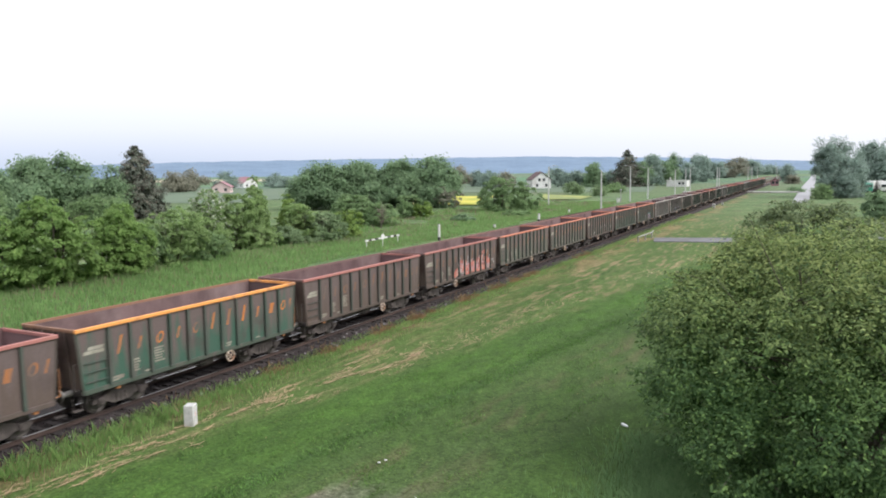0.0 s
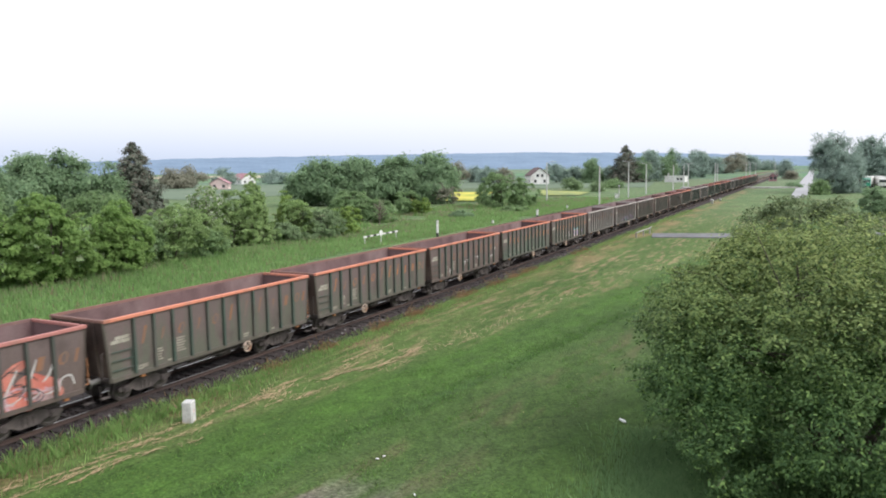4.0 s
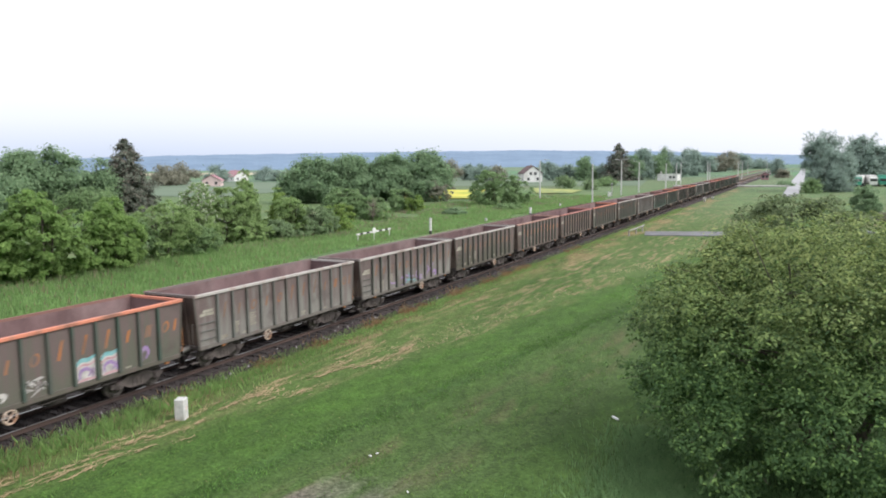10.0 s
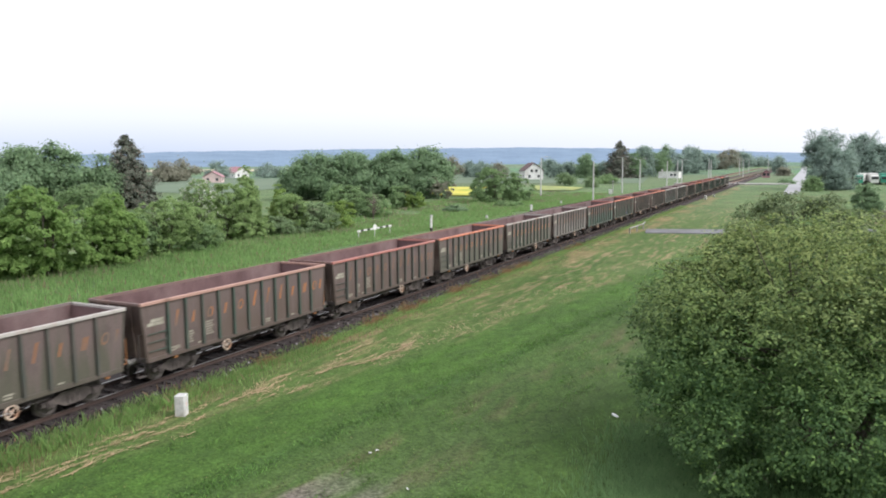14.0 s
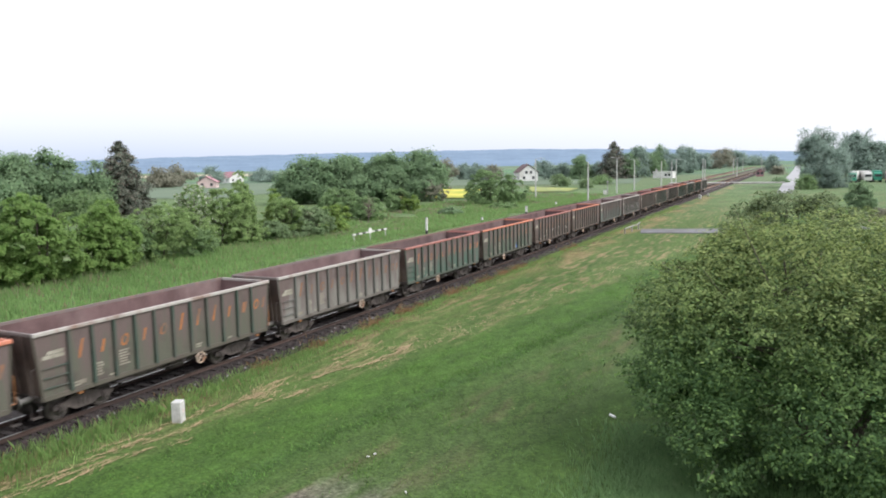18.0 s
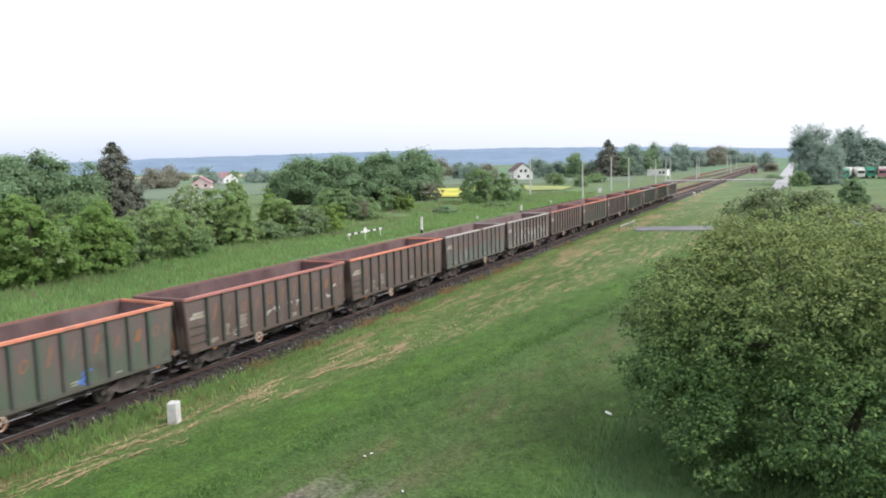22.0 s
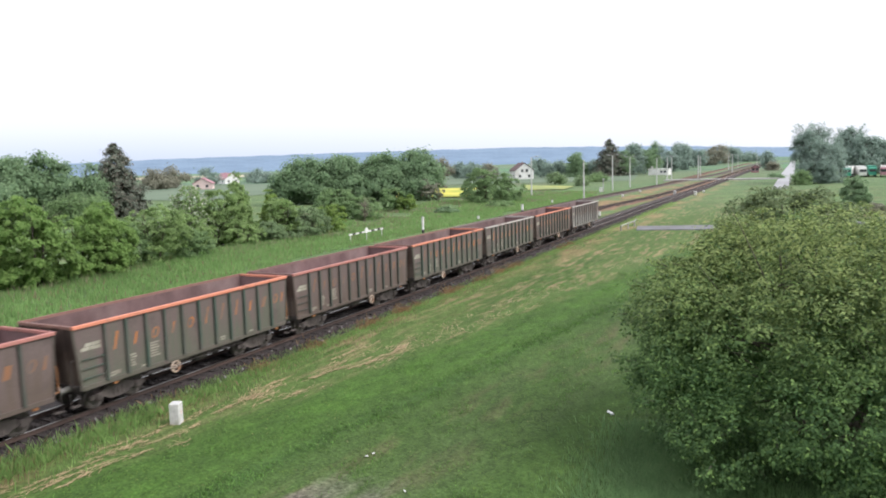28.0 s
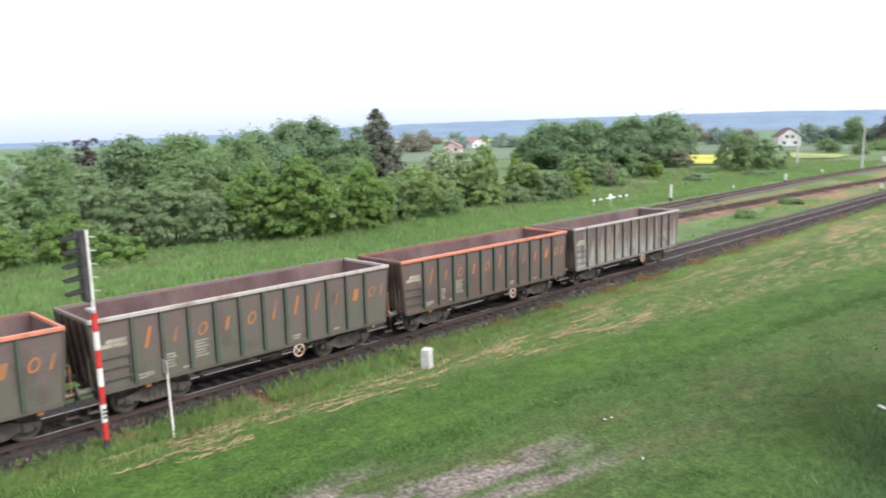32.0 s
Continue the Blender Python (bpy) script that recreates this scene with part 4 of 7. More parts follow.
def build_wagon():
    """A four-axle open wagon for ore; its painted side faces +x, its left end lies towards -y."""
    root = empty("gondola_wagon", pose(0, 0, 0))
    wx, z0, z1 = 1.43, 1.12, 3.30
    # side walls: an outer dusty skin, an inner ore-stained skin
    for s in (1, -1):
        bm = bmesh.new()
        prism(bm, [(-HALF + 0.26, z0), (HALF - 0.26, z0), (HALF - 0.04, z1), (-HALF + 0.04, z1)], s * wx - 0.012, s * wx + 0.012)
        for f in bm.faces:
            f.material_index = 1 if f.normal.x * s < -0.5 else 0
        part("side_wall", bm, [M["panel"], M["inside"]], root)
        bm = bmesh.new()
        box(bm, s * wx - 0.03, s * wx + 0.06, -HALF + 0.26, HALF - 0.26, z0 - 0.14, z0 + 0.03, 0.01)
        part("sill", bm, M["panel"], root)
    # end walls lean in towards their foot
    for e in (1, -1):
        bm = bmesh.new()
        v = [bm.verts.new(c) for c in ((-wx, e * (HALF - 0.26), z0), (wx, e * (HALF - 0.26), z0), (wx, e * (HALF - 0.04), z1), (-wx, e * (HALF - 0.04), z1))]
        u = [bm.verts.new(c) for c in ((-wx, e * (HALF - 0.29), z0), (wx, e * (HALF - 0.29), z0), (wx, e * (HALF - 0.07), z1), (-wx, e * (HALF - 0.07), z1))]
        bm.faces.new(v if e < 0 else v[::-1])
        k = bm.faces.new(u[::-1] if e < 0 else u)
        k.material_index = 1
        part("end_wall", bm, [M["end"], M["inside"]], root)
        for x in (-0.9, -0.3, 0.3, 0.9):
            bm = bmesh.new()
            tube(bm, (x, e * (HALF - 0.22), z0 - 0.1), (x, e * (HALF - 0.005), z1 - 0.02), 0.05, 0.05, 4)
            part("end_post", bm, M["end"], root)
        bm = bmesh.new()
        box(bm, -wx, wx, e * (HALF - 0.22) - 0.05, e * (HALF - 0.22) + 0.05, z0 - 0.14, z0 + 0.05, 0.01)
        part("headstock", bm, M["under"], root)
    bm = bmesh.new()
    box(bm, -wx + 0.02, wx - 0.02, -HALF + 0.3, HALF - 0.3, z0 - 0.06, z0 + 0.02)
    part("floor", bm, M["inside"], root, "steel floor with leftover ore dust")
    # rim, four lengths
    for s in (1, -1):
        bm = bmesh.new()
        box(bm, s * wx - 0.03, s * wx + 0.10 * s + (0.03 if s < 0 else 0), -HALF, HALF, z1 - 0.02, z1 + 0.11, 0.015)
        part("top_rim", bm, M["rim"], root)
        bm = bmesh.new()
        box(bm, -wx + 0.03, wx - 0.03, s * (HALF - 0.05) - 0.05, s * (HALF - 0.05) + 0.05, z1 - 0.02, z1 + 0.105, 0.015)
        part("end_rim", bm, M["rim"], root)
    # posts
    bm = bmesh.new()
    prism(bm, [(-0.06, 0), (0.06, 0), (0.05, z1 - z0 - 0.03), (-0.05, z1 - z0 - 0.03)], 0, 0.11)
    rib = part("rib", bm, M["rib"], root)
    rib.matrix_basis = pose(wx + 0.012, -5 * PANEL, z0)
    for i in range(1, 11):
        again(rib, pose(wx + 0.012, (-5 + i) * PANEL, z0))
    for i in range(11):
        again(rib, pose(-wx - 0.012, (-5 + i) * PANEL, z0, 0, 0, 180))
    for s in (1, -1):
        for e in (1, -1):
            bm = bmesh.new()
            tube(bm, (s * (wx + 0.01), e * (HALF - 0.25), z0 - 0.1), (s * (wx + 0.01), e * (HALF - 0.03), z1), 0.055, 0.055, 4)
            part("corner_post", bm, M["rib"], root)
    # underframe
    bm = bmesh.new()
    box(bm, -0.2, 0.2, -HALF + 0.2, HALF - 0.2, 0.72, 1.0)
    for s in (1, -1):
        box(bm, s * 1.15 - 0.05, s * 1.15 + 0.05, -2.6, 2.6, 0.82, 1.0)
    for y in (-4.0, -2.0, 0, 2.0, 4.0):
        box(bm, -1.25, 1.25, y - 0.08, y + 0.08, 0.84, 1.0)
    part("underframe", bm, M["under"], root)
    bm = bmesh.new()
    box(bm, -0.75, 0.75, 0.35, 1.15, 0.42, 0.84, 0.03)
    tube(bm, (-0.9, -2.2, 0.55), (0.9, -2.2, 0.55), 0.05, seg=6)
    tube(bm, (-0.9, 2.2, 0.55), (0.9, 2.2, 0.55), 0.05, seg=6)
    for xx in (-0.45, 0.45):
        tube(bm, (xx, -2.2, 0.6), (xx, 2.2, 0.6), 0.035, seg=5)
    part("brake_rigging", bm, M["under"], root)
    bm = bmesh.new()
    tube(bm, (1.2, -2.9, 0.74), (1.2, 2.9, 0.74), 0.02, seg=6)
    part("brake_rod", bm, M["wheel"], root, "bright steel brake rod")
    bm = bmesh.new()
    tube(bm, (0.35, -1.1, 0.62), (0.35, -0.1, 0.62), 0.17, seg=12)
    part("air_tank", bm, M["under"], root)
    # hand wheel
    bm = bmesh.new()
    torus(bm, (1.46, 1.45, 0.76), (1, 0, 0), 0.23, 0.038)
    for i in range(4):
        a = math.pi / 4 + i * math.pi / 2
        tube(bm, (1.46, 1.45, 0.76), (1.46, 1.45 + 0.22 * math.cos(a), 0.76 + 0.22 * math.sin(a)), 0.022, seg=5)
    tube(bm, (1.16, 1.45, 0.76), (1.49, 1.45, 0.76), 0.04, seg=8)
    part("handwheel", bm, M["handwheel"], root, "pale painted brake handwheel")
    # buffers and coupling
    for e in (1, -1):
        for s in (1, -1):
            bm = bmesh.new()
            tube(bm, (s * 0.87, e * (HALF - 0.22), 1.05), (s * 0.87, e * (HALF + 0.10), 1.05), 0.12, 0.11, 12)
            tube(bm, (s * 0.87, e * (HALF + 0.10), 1.05), (s * 0.87, e * (HALF + 0.28), 1.05), 0.085, seg=12)
            tube(bm, (s * 0.87, e * (HALF + 0.28), 1.05), (s * 0.87, e * (HALF + 0.325), 1.05), 0.22, 0.20, 14)
            part("buffer", bm, M["buffer"], root, "grey steel buffer")
        bm = bmesh.new()
        tube(bm, (0, e * (HALF - 0.25), 0.98), (0, e * (HALF + 0.3), 0.93), 0.05, seg=6)
        tube(bm, (0.25, e * (HALF - 0.2), 0.9), (0.12, e * (HALF + 0.2), 0.55), 0.025, seg=5)
        part("coupling", bm, M["under"], root)
        # shunter's step and handrail at each end of the near side
        bm = bmesh.new()
        for y in (-0.16, 0.16):
            tube(bm, (1.28, e * (HALF - 0.02) + y, 0.98), (1.34, e * (HALF - 0.02) + y, 0.50), 0.016, seg=5)
        box(bm, 1.22, 1.42, e * (HALF - 0.02) - 0.19, e * (HALF - 0.02) + 0.19, 0.47, 0.50)
        part("step", bm, M["under"], root, "grimy steel stirrup step")
        bm = bmesh.new()
        y = e * (HALF + 0.04)
        tube(bm, (1.34, y, 1.2), (1.34, y, 2.15), 0.018, seg=5)
        tube(bm, (1.34, y, 2.15), (1.30, y - e * 0.14, 2.15), 0.018, seg=5)
        tube(bm, (1.34, y, 1.2), (1.30, y - e * 0.22, 1.2), 0.018, seg=5)
        part("handrail", bm, M["handrail"] if e > 0 else M["under"], root, "thin steel handrail")
    # ladder on the first panel
    bm = bmesh.new()
    tube(bm, (wx + 0.07, -5.78, 0), (wx + 0.07, -4.84, 0), 0.024, seg=5)
    rung = part("ladder_rung", bm, M["rib"], root)
    rung.matrix_basis = pose(0, 0, 2.12)
    for z in (1.78, 1.42):
        again(rung, pose(0, 0, z))
    bm = bmesh.new()
    tube(bm, (wx + 0.07, -4.90, 1.25), (wx + 0.07, -4.90, 2.20), 0.02, seg=5)
    part("ladder_stile", bm, M["rib"], root)
    # maker's plate and data panels, as plain bars
    x = wx + 0.017
    bm = bmesh.new()
    slanted(bm, -5.36, 2.42, 0.86, 0.13, 0.02, x)
    slanted(bm, -5.28, 2.57, 0.66, 0.12, 0.05, x)
    part("number_plate", bm, M["cream"], root, "cream number plate")
    bm = bmesh.new()
    box(bm, x - 0.004, x + 0.006, -4.42, -4.14, 1.24, 1.38)
    part("card_holder", bm, M["cream"], root, "pale card holder")
    for name, y, z, rows_, w in (("data_panel", -3.55, 1.34, 5, 0.40), ("data_panel", -2.42, 1.46, 6, 0.52), ("data_panel", -4.55, 1.2, 2, 0.4), ("data_panel", 1.42, 1.22, 2, 0.4), ("data_panel", -3.0, 1.2, 1, 0.3), ("data_panel", 3.3, 1.2, 1, 0.3)):
        bm = bmesh.new()
        for i in range(rows_):
            ww = w * random.uniform(0.75, 1.0)
            slanted(bm, y + (ww - w) / 2, z + i * 0.105, ww, 0.062, 0, x)
        tagged(part(name, bm, M["cream"], root, "rows of small cream data bars"), kind="stuff")
    for y in (-4.35, 5.2):
        bm = bmesh.new()
        box(bm, 1.30, 1.42, y - 0.09, y + 0.09, 0.86, 1.02, 0.01)
        part("bracket", bm, M["handrail"], root, "orange-painted lashing bracket")
    # big slanted orange marks along the side, one on each panel: bars and rings
    tall, low = 0.68, 0.46
    for i, shape in enumerate(("tall", "bar", "ring", "bar", "ring", "tall", "tall", "tall", "bar", "wide", "ring", "bar")):
        y = (-4.5 + i) * PANEL if i < 10 else (5.14, 5.66)[i - 10]
        bm, z = bmesh.new(), 2.18
        if shape == "ring":
            slanted_ring(bm, y - 0.04, z, 0.36, low, 0.13, x)
        elif shape == "wide":
            slanted(bm, y - 0.04, z, 0.26, low, 0.13, x)
        else:
            slanted(bm, y - 0.06, z, 0.12, tall if shape == "tall" else low, 0.19 if shape == "tall" else 0.13, x)
        part("painted_mark", bm, M["letter"], root, "slanted orange painted mark")
    # bogies
    for e in (1, -1):
        bm = bmesh.new()
        box(bm, -0.95, 0.95, -0.22, 0.22, 0.5, 0.74, 0.02)
        tube(bm, (0, 0, 0.7), (0, 0, 0.86), 0.22, seg=10)
        bogie = part("bogie", bm, M["under"], root)
        bogie.matrix_basis = pose(0, e * 4.0, 0)
        for s in (1, -1):
            bm = bmesh.new()
            prism(bm, [(-1.25, 0.42), (-1.25, 0.58), (-0.75, 0.64), (-0.42, 0.78), (0.42, 0.78), (0.75, 0.64), (1.25, 0.58), (1.25, 0.42), (0.62, 0.40), (0.36, 0.26), (-0.36, 0.26), (-0.62, 0.40)], s * 1.0 - 0.06, s * 1.0 + 0.06)
            for y in (-0.9, 0.9):
                box(bm, s * 1.0 - 0.12, s * 1.0 + 0.14, y - 0.15, y + 0.15, 0.34, 0.62, 0.03)
                tube(bm, (s * 1.1, y, 0.46), (s * 1.17, y, 0.46), 0.1, seg=10)
            for y in (-0.2, 0, 0.2):
                tube(bm, (s * 1.03, y, 0.32), (s * 1.03, y, 0.62), 0.075, seg=8)
            part("side_frame", bm, M["under"], bogie)
        for y in (-0.9, 0.9):
            bm = bmesh.new()
            for s in (1, -1):
                tube(bm, (s * 0.70, 0, 0), (s * 0.83, 0, 0), 0.46, seg=20)
                tube(bm, (s * 0.67, 0, 0), (s * 0.70, 0, 0), 0.485, seg=20)
                tube(bm, (s * 0.83, 0, 0), (s * 0.86, 0, 0), 0.15, seg=10)
                torus(bm, (s * 0.832, 0, 0), (1, 0, 0), 0.37, 0.035, 20, 5)
            tube(bm, (-1.05, 0, 0), (1.05, 0, 0), 0.075, seg=8)
            w = part("wheelset", bm, M["wheel"], bogie)
            w.matrix_basis = pose(0, y, 0.46)
            for s in (1, -1):
                bm = bmesh.new()
                box(bm, s * 0.765 - 0.05, s * 0.765 + 0.05, y + math.copysign(0.49, -y) - 0.03, y + math.copysign(0.49, -y) + 0.03, 0.32, 0.62)
                part("brake_block", bm, M["under"], bogie)
    return root


GREEN, OLIVE, BROWN, GREY, DARK = (0.045, 0.105, 0.075), (0.105, 0.106, 0.082), (0.108, 0.078, 0.066), (0.21, 0.20, 0.185), (0.085, 0.08, 0.06)
TEAL, PALE_TEAL, DULL = (0.07, 0.125, 0.098), (0.115, 0.145, 0.127), (0.085, 0.11, 0.082)
BRIGHT, ORANGE, CORAL, PINK, PALE = (0.86, 0.36, 0.10), (0.62, 0.225, 0.145), (0.42, 0.17, 0.15), (0.42, 0.25, 0.21), (0.43, 0.40, 0.38)
RIB_GREEN, RIB_DARK, RIB_GREY = (0.05, 0.078, 0.062), (0.053, 0.062, 0.053), (0.135, 0.14, 0.13)
FAINT, WORN, FRESH = (0.25, 0.115, 0.06), (0.40, 0.15, 0.05), (0.60, 0.20, 0.04)
# body, ribs, rim, marks, label, sprayed figure, small shift along the train
WAGONS = [
    (BROWN, RIB_GREEN, CORAL, WORN, "dusty brown open wagon with a coral rim", "", 0.30),
    (BROWN, RIB_GREEN, CORAL, WORN, "dusty brown open wagon with a coral rim and orange marks", "", 0.30),
    (GREEN, RIB_GREEN, BRIGHT, FRESH, "clean dark green open wagon with a bright orange rim", "", 0.28),
    (BROWN, RIB_DARK, CORAL, FAINT, "brown dusty open wagon with a coral red rim", "", 0.27),
    (BROWN, RIB_DARK, CORAL, FAINT, "brown open wagon with red and white graffiti", "red", 0.27),
    (OLIVE, RIB_GREEN, ORANGE, FAINT, "olive brown open wagon with an orange rim", "", 0.27),
    (OLIVE, RIB_GREEN, ORANGE, WORN, "olive grey open wagon with an orange rim and clear marks", "", 0.16),
    (BROWN, RIB_GREEN, ORANGE, FAINT, "brown open wagon with pale scribbles and an orange rim", "pale", 0.06),
    (DULL, RIB_GREEN, ORANGE, WORN, "dull green open wagon with an orange rim", "", -0.03),
    (OLIVE, RIB_GREEN, ORANGE, WORN, "olive open wagon with teal and violet graffiti", "teal", -0.11),
    (GREY, RIB_GREY, PALE, FAINT, "grey weathered open wagon with a pale rim", "", -0.14),
    (GREY, RIB_DARK, PALE, FAINT, "grey open wagon with faded violet spray and a pale rim", "violet", -0.17),
    (DARK, RIB_DARK, PALE, FAINT, "dark brown open wagon with a pale rim", "", -0.20),
    (BROWN, RIB_GREEN, PINK, WORN, "brown open wagon with a dull pink rim", "", -0.18),
    (BROWN, RIB_DARK, CORAL, FAINT, "brown open wagon with a coral rim", "", -0.16),
    (OLIVE, RIB_DARK, ORANGE, WORN, "olive brown open wagon with an orange rim", "", -0.14),
    (OLIVE, RIB_GREEN, PALE, WORN, "olive open wagon with a pale rim and orange marks", "", -0.12),
    (GREY, RIB_GREY, PALE, FAINT, "light grey open wagon with a pale rim", "", -0.09),
    (TEAL, RIB_GREEN, CORAL, WORN, "green and brown open wagon with a coral rim", "", -0.03),
    (DULL, RIB_GREEN, ORANGE, FAINT, "dull green open wagon with a blue spray mark", "blue", -0.05),
    (BROWN, RIB_DARK, CORAL, FAINT, "brown open wagon with pale sprayed figures", "pale", -0.11),
    (BROWN, RIB_DARK, ORANGE, FAINT, "brown open wagon with an orange rim", "", -0.18),
    (PALE_TEAL, RIB_GREY, PALE, FAINT, "grey-green open wagon with a pale rim", "", -0.22),
    (GREY, RIB_DARK, PALE, FAINT, "grey open wagon with large white graffiti", "white", -0.24),
    (BROWN, RIB_DARK, CORAL, FAINT, "rust-brown open wagon with a coral rim", "", -0.26),
    (OLIVE, RIB_GREEN, ORANGE, WORN, "olive open wagon with an orange rim", "", -0.28),
    (BROWN, RIB_DARK, CORAL, FAINT, "brown open wagon with a coral rim", "", -0.44),
    (OLIVE, RIB_GREEN, ORANGE, WORN, "olive brown open wagon with a faded orange rim", "", -0.40),
    (OLIVE, RIB_GREEN, PALE, WORN, "olive open wagon with a pale rim and orange marks", "", -0.45),
    (BROWN, RIB_GREEN, ORANGE, WORN, "brown open wagon with an orange rim", "", -0.42),
    ((0.29, 0.28, 0.265), RIB_GREY, PALE, FAINT, "light grey last wagon of the train with a pale rim", "", -0.38),
]


TURNED = (1, 4, 6, 7, 9, 10, 13, 15, 18, 19, 20, 21, 24, 25, 27)   # wagons with the brake gear at the other end


def spray(root, figure, seed):
    rng = np.random.default_rng(seed)
    x = 1.452

    def strokes(name, material, count, y0, y1, z0, z1, width, size, label, k=0):
        bm = bmesh.new()
        for i in range(count):
            y, z = y0 + (y1 - y0) * (i + rng.random()) / count, rng.uniform(z0, z1)
            a, turn = rng.uniform(0, 6.28), rng.normal() * 0.5
            pts = []
            for j in range(9):
                pts.append((y, min(max(z, 1.16), 3.2)))
                a += turn
                y, z = y + math.cos(a) * size / 5, z + math.sin(a) * size / 8
            ribbon(bm, pts, width * rng.uniform(0.6, 1.3), x + k * 0.004 + i * 0.0002)
        tagged(part(name, bm, material, root, label), kind="stuff")

    def stroke(bm, pts, width, k=0):
        """A smooth stroke through a few (y, z) points."""
        fine_ = []
        for p, q in zip(pts, pts[1:]):
            fine_ += [(p[0] + (q[0] - p[0]) * u / 4, p[1] + (q[1] - p[1]) * u / 4) for u in range(4)]
        fine_.append(pts[-1])
        for _ in range(2):
            fine_ = [fine_[0]] + [((a[0] + 2 * b[0] + c[0]) / 4, (a[1] + 2 * b[1] + c[1]) / 4) for a, b, c in zip(fine_, fine_[1:], fine_[2:])] + [fine_[-1]]
        ribbon(bm, fine_, width, x + k * 0.004)

    def paint(name, bm, material, label):
        tagged(part(name, bm, material, root, label), kind="stuff")

    if figure == "red":
        strokes("graffiti_fill", M["spray_red"], 40, -1.0, 4.6, 1.3, 1.95, 0.34, 0.9, "coral red sprayed graffiti letters")
        bm = bmesh.new()
        for i in range(9):
            y = -1.1 + 0.68 * i
            stroke(bm, [(y, 1.5 + 0.3 * rng.random()), (y + 0.25, 2.0), (y + 0.5, 2.2 + 0.45 * rng.random())], 0.09, 3)
            stroke(bm, [(y, 1.35), (y + 0.3, 1.25 + 0.1 * rng.random()), (y + 0.62, 1.5)], 0.05, 3)
        paint("graffiti_outline", bm, M["spray_white"], "white graffiti outline")
        strokes("graffiti_shine", M["spray_pink"], 26, -0.9, 4.5, 1.3, 1.9, 0.12, 0.7, "pale pink graffiti highlights", 1)
        bm = bmesh.new()
        stroke(bm, [(-1.25, 1.2), (-1.2, 1.55), (-0.85, 1.75), (-0.5, 1.5), (-0.5, 1.2)], 0.12, 3)
        stroke(bm, [(-1.1, 1.9), (-0.95, 2.3), (-0.7, 2.45)], 0.09, 3)
        stroke(bm, [(4.9, 1.3), (5.0, 1.75), (5.4, 1.8), (5.5, 1.4)], 0.08, 3)
        paint("graffiti_figure", bm, M["spray_white"], "white graffiti arcs")
        strokes("graffiti_outline", M["black_paint"], 18, -0.9, 4.4, 1.3, 2.0, 0.055, 0.9, "black graffiti outline", 2)
    elif figure == "teal":
        fill, pink, teal, violet = bmesh.new(), bmesh.new(), bmesh.new(), bmesh.new()
        for y in (1.05, 2.08):
            slanted(fill, y + 0.42, 1.18, 0.80, 0.78, 0.02, x + 0.002)
            stroke(teal, [(y, 1.80), (y + 0.2, 2.0), (y + 0.5, 1.92), (y + 0.85, 2.08)], 0.16, 2)
            stroke(pink, [(y, 1.66), (y + 0.25, 1.82), (y + 0.55, 1.74), (y + 0.85, 1.88)], 0.08, 2)
            stroke(pink, [(y + 0.05, 1.22), (y + 0.4, 1.26), (y + 0.8, 1.22)], 0.1, 2)
            stroke(violet, [(y + 0.12, 1.3), (y + 0.15, 1.6), (y + 0.42, 1.66), (y + 0.62, 1.5), (y + 0.48, 1.34)], 0.14, 3)
            stroke(violet, [(y + 0.66, 1.28), (y + 0.70, 1.62)], 0.1, 3)
        stroke(violet, [(3.95, 1.3), (3.9, 1.6), (4.1, 1.85), (4.28, 1.6), (4.1, 1.35)], 0.16, 1)
        paint("graffiti_fill", fill, M["spray_white"], "whitish graffiti fill")
        paint("graffiti_wave", teal, M["spray_teal"], "teal graffiti wave")
        paint("graffiti_outline", pink, M["spray_pink"], "pink graffiti outline")
        paint("graffiti_figure", violet, M["spray_violet"], "violet graffiti strokes")
        bm = bmesh.new()
        for i in range(11):
            y, z = -1.0 + 0.08 * i, 1.2 + 0.4 * rng.random()
            stroke(bm, [(y, z), (y + 0.14 * rng.normal(), z + 0.2), (y + 0.2, z + 0.3 * rng.random())], 0.07, 1)
        stroke(bm, [(-1.95, 1.3), (-1.8, 1.55), (-1.5, 1.5), (-1.7, 1.3)], 0.16, 1)
        paint("graffiti_tag", bm, M["spray_white"], "white sprayed tag")
    elif figure == "violet":
        strokes("graffiti_fill", M["spray_violet"], 9, -2.0, 3.8, 1.25, 1.7, 0.16, 0.7, "faded violet spray")
        strokes("graffiti_outline", M["spray_teal"], 4, -1.0, 1.0, 1.2, 1.3, 0.07, 0.8, "faded teal spray", 1)
    elif figure == "white":
        bm = bmesh.new()
        for i in range(9):
            y = -3.9 + 0.98 * i
            a, b = rng.uniform(0.05, 0.2), rng.uniform(0.45, 0.7)
            stroke(bm, [(y + a, 1.45), (y + a + 0.1 * rng.normal(), 2.0), (y + a, 2.65)], 0.08, 1)
            for j in range(4):
                u, v = rng.uniform(0.05, 0.75), rng.uniform(1.4, 2.1)
                stroke(bm, [(y + u, v), (y + u + 0.15 * rng.normal(), v + 0.25), (y + u + 0.2 * rng.normal(), v + 0.55)], 0.08, 2)
        paint("graffiti_figure", bm, M["spray_white"], "large worn white graffiti strokes")
    elif figure == "pale":
        bm = bmesh.new()
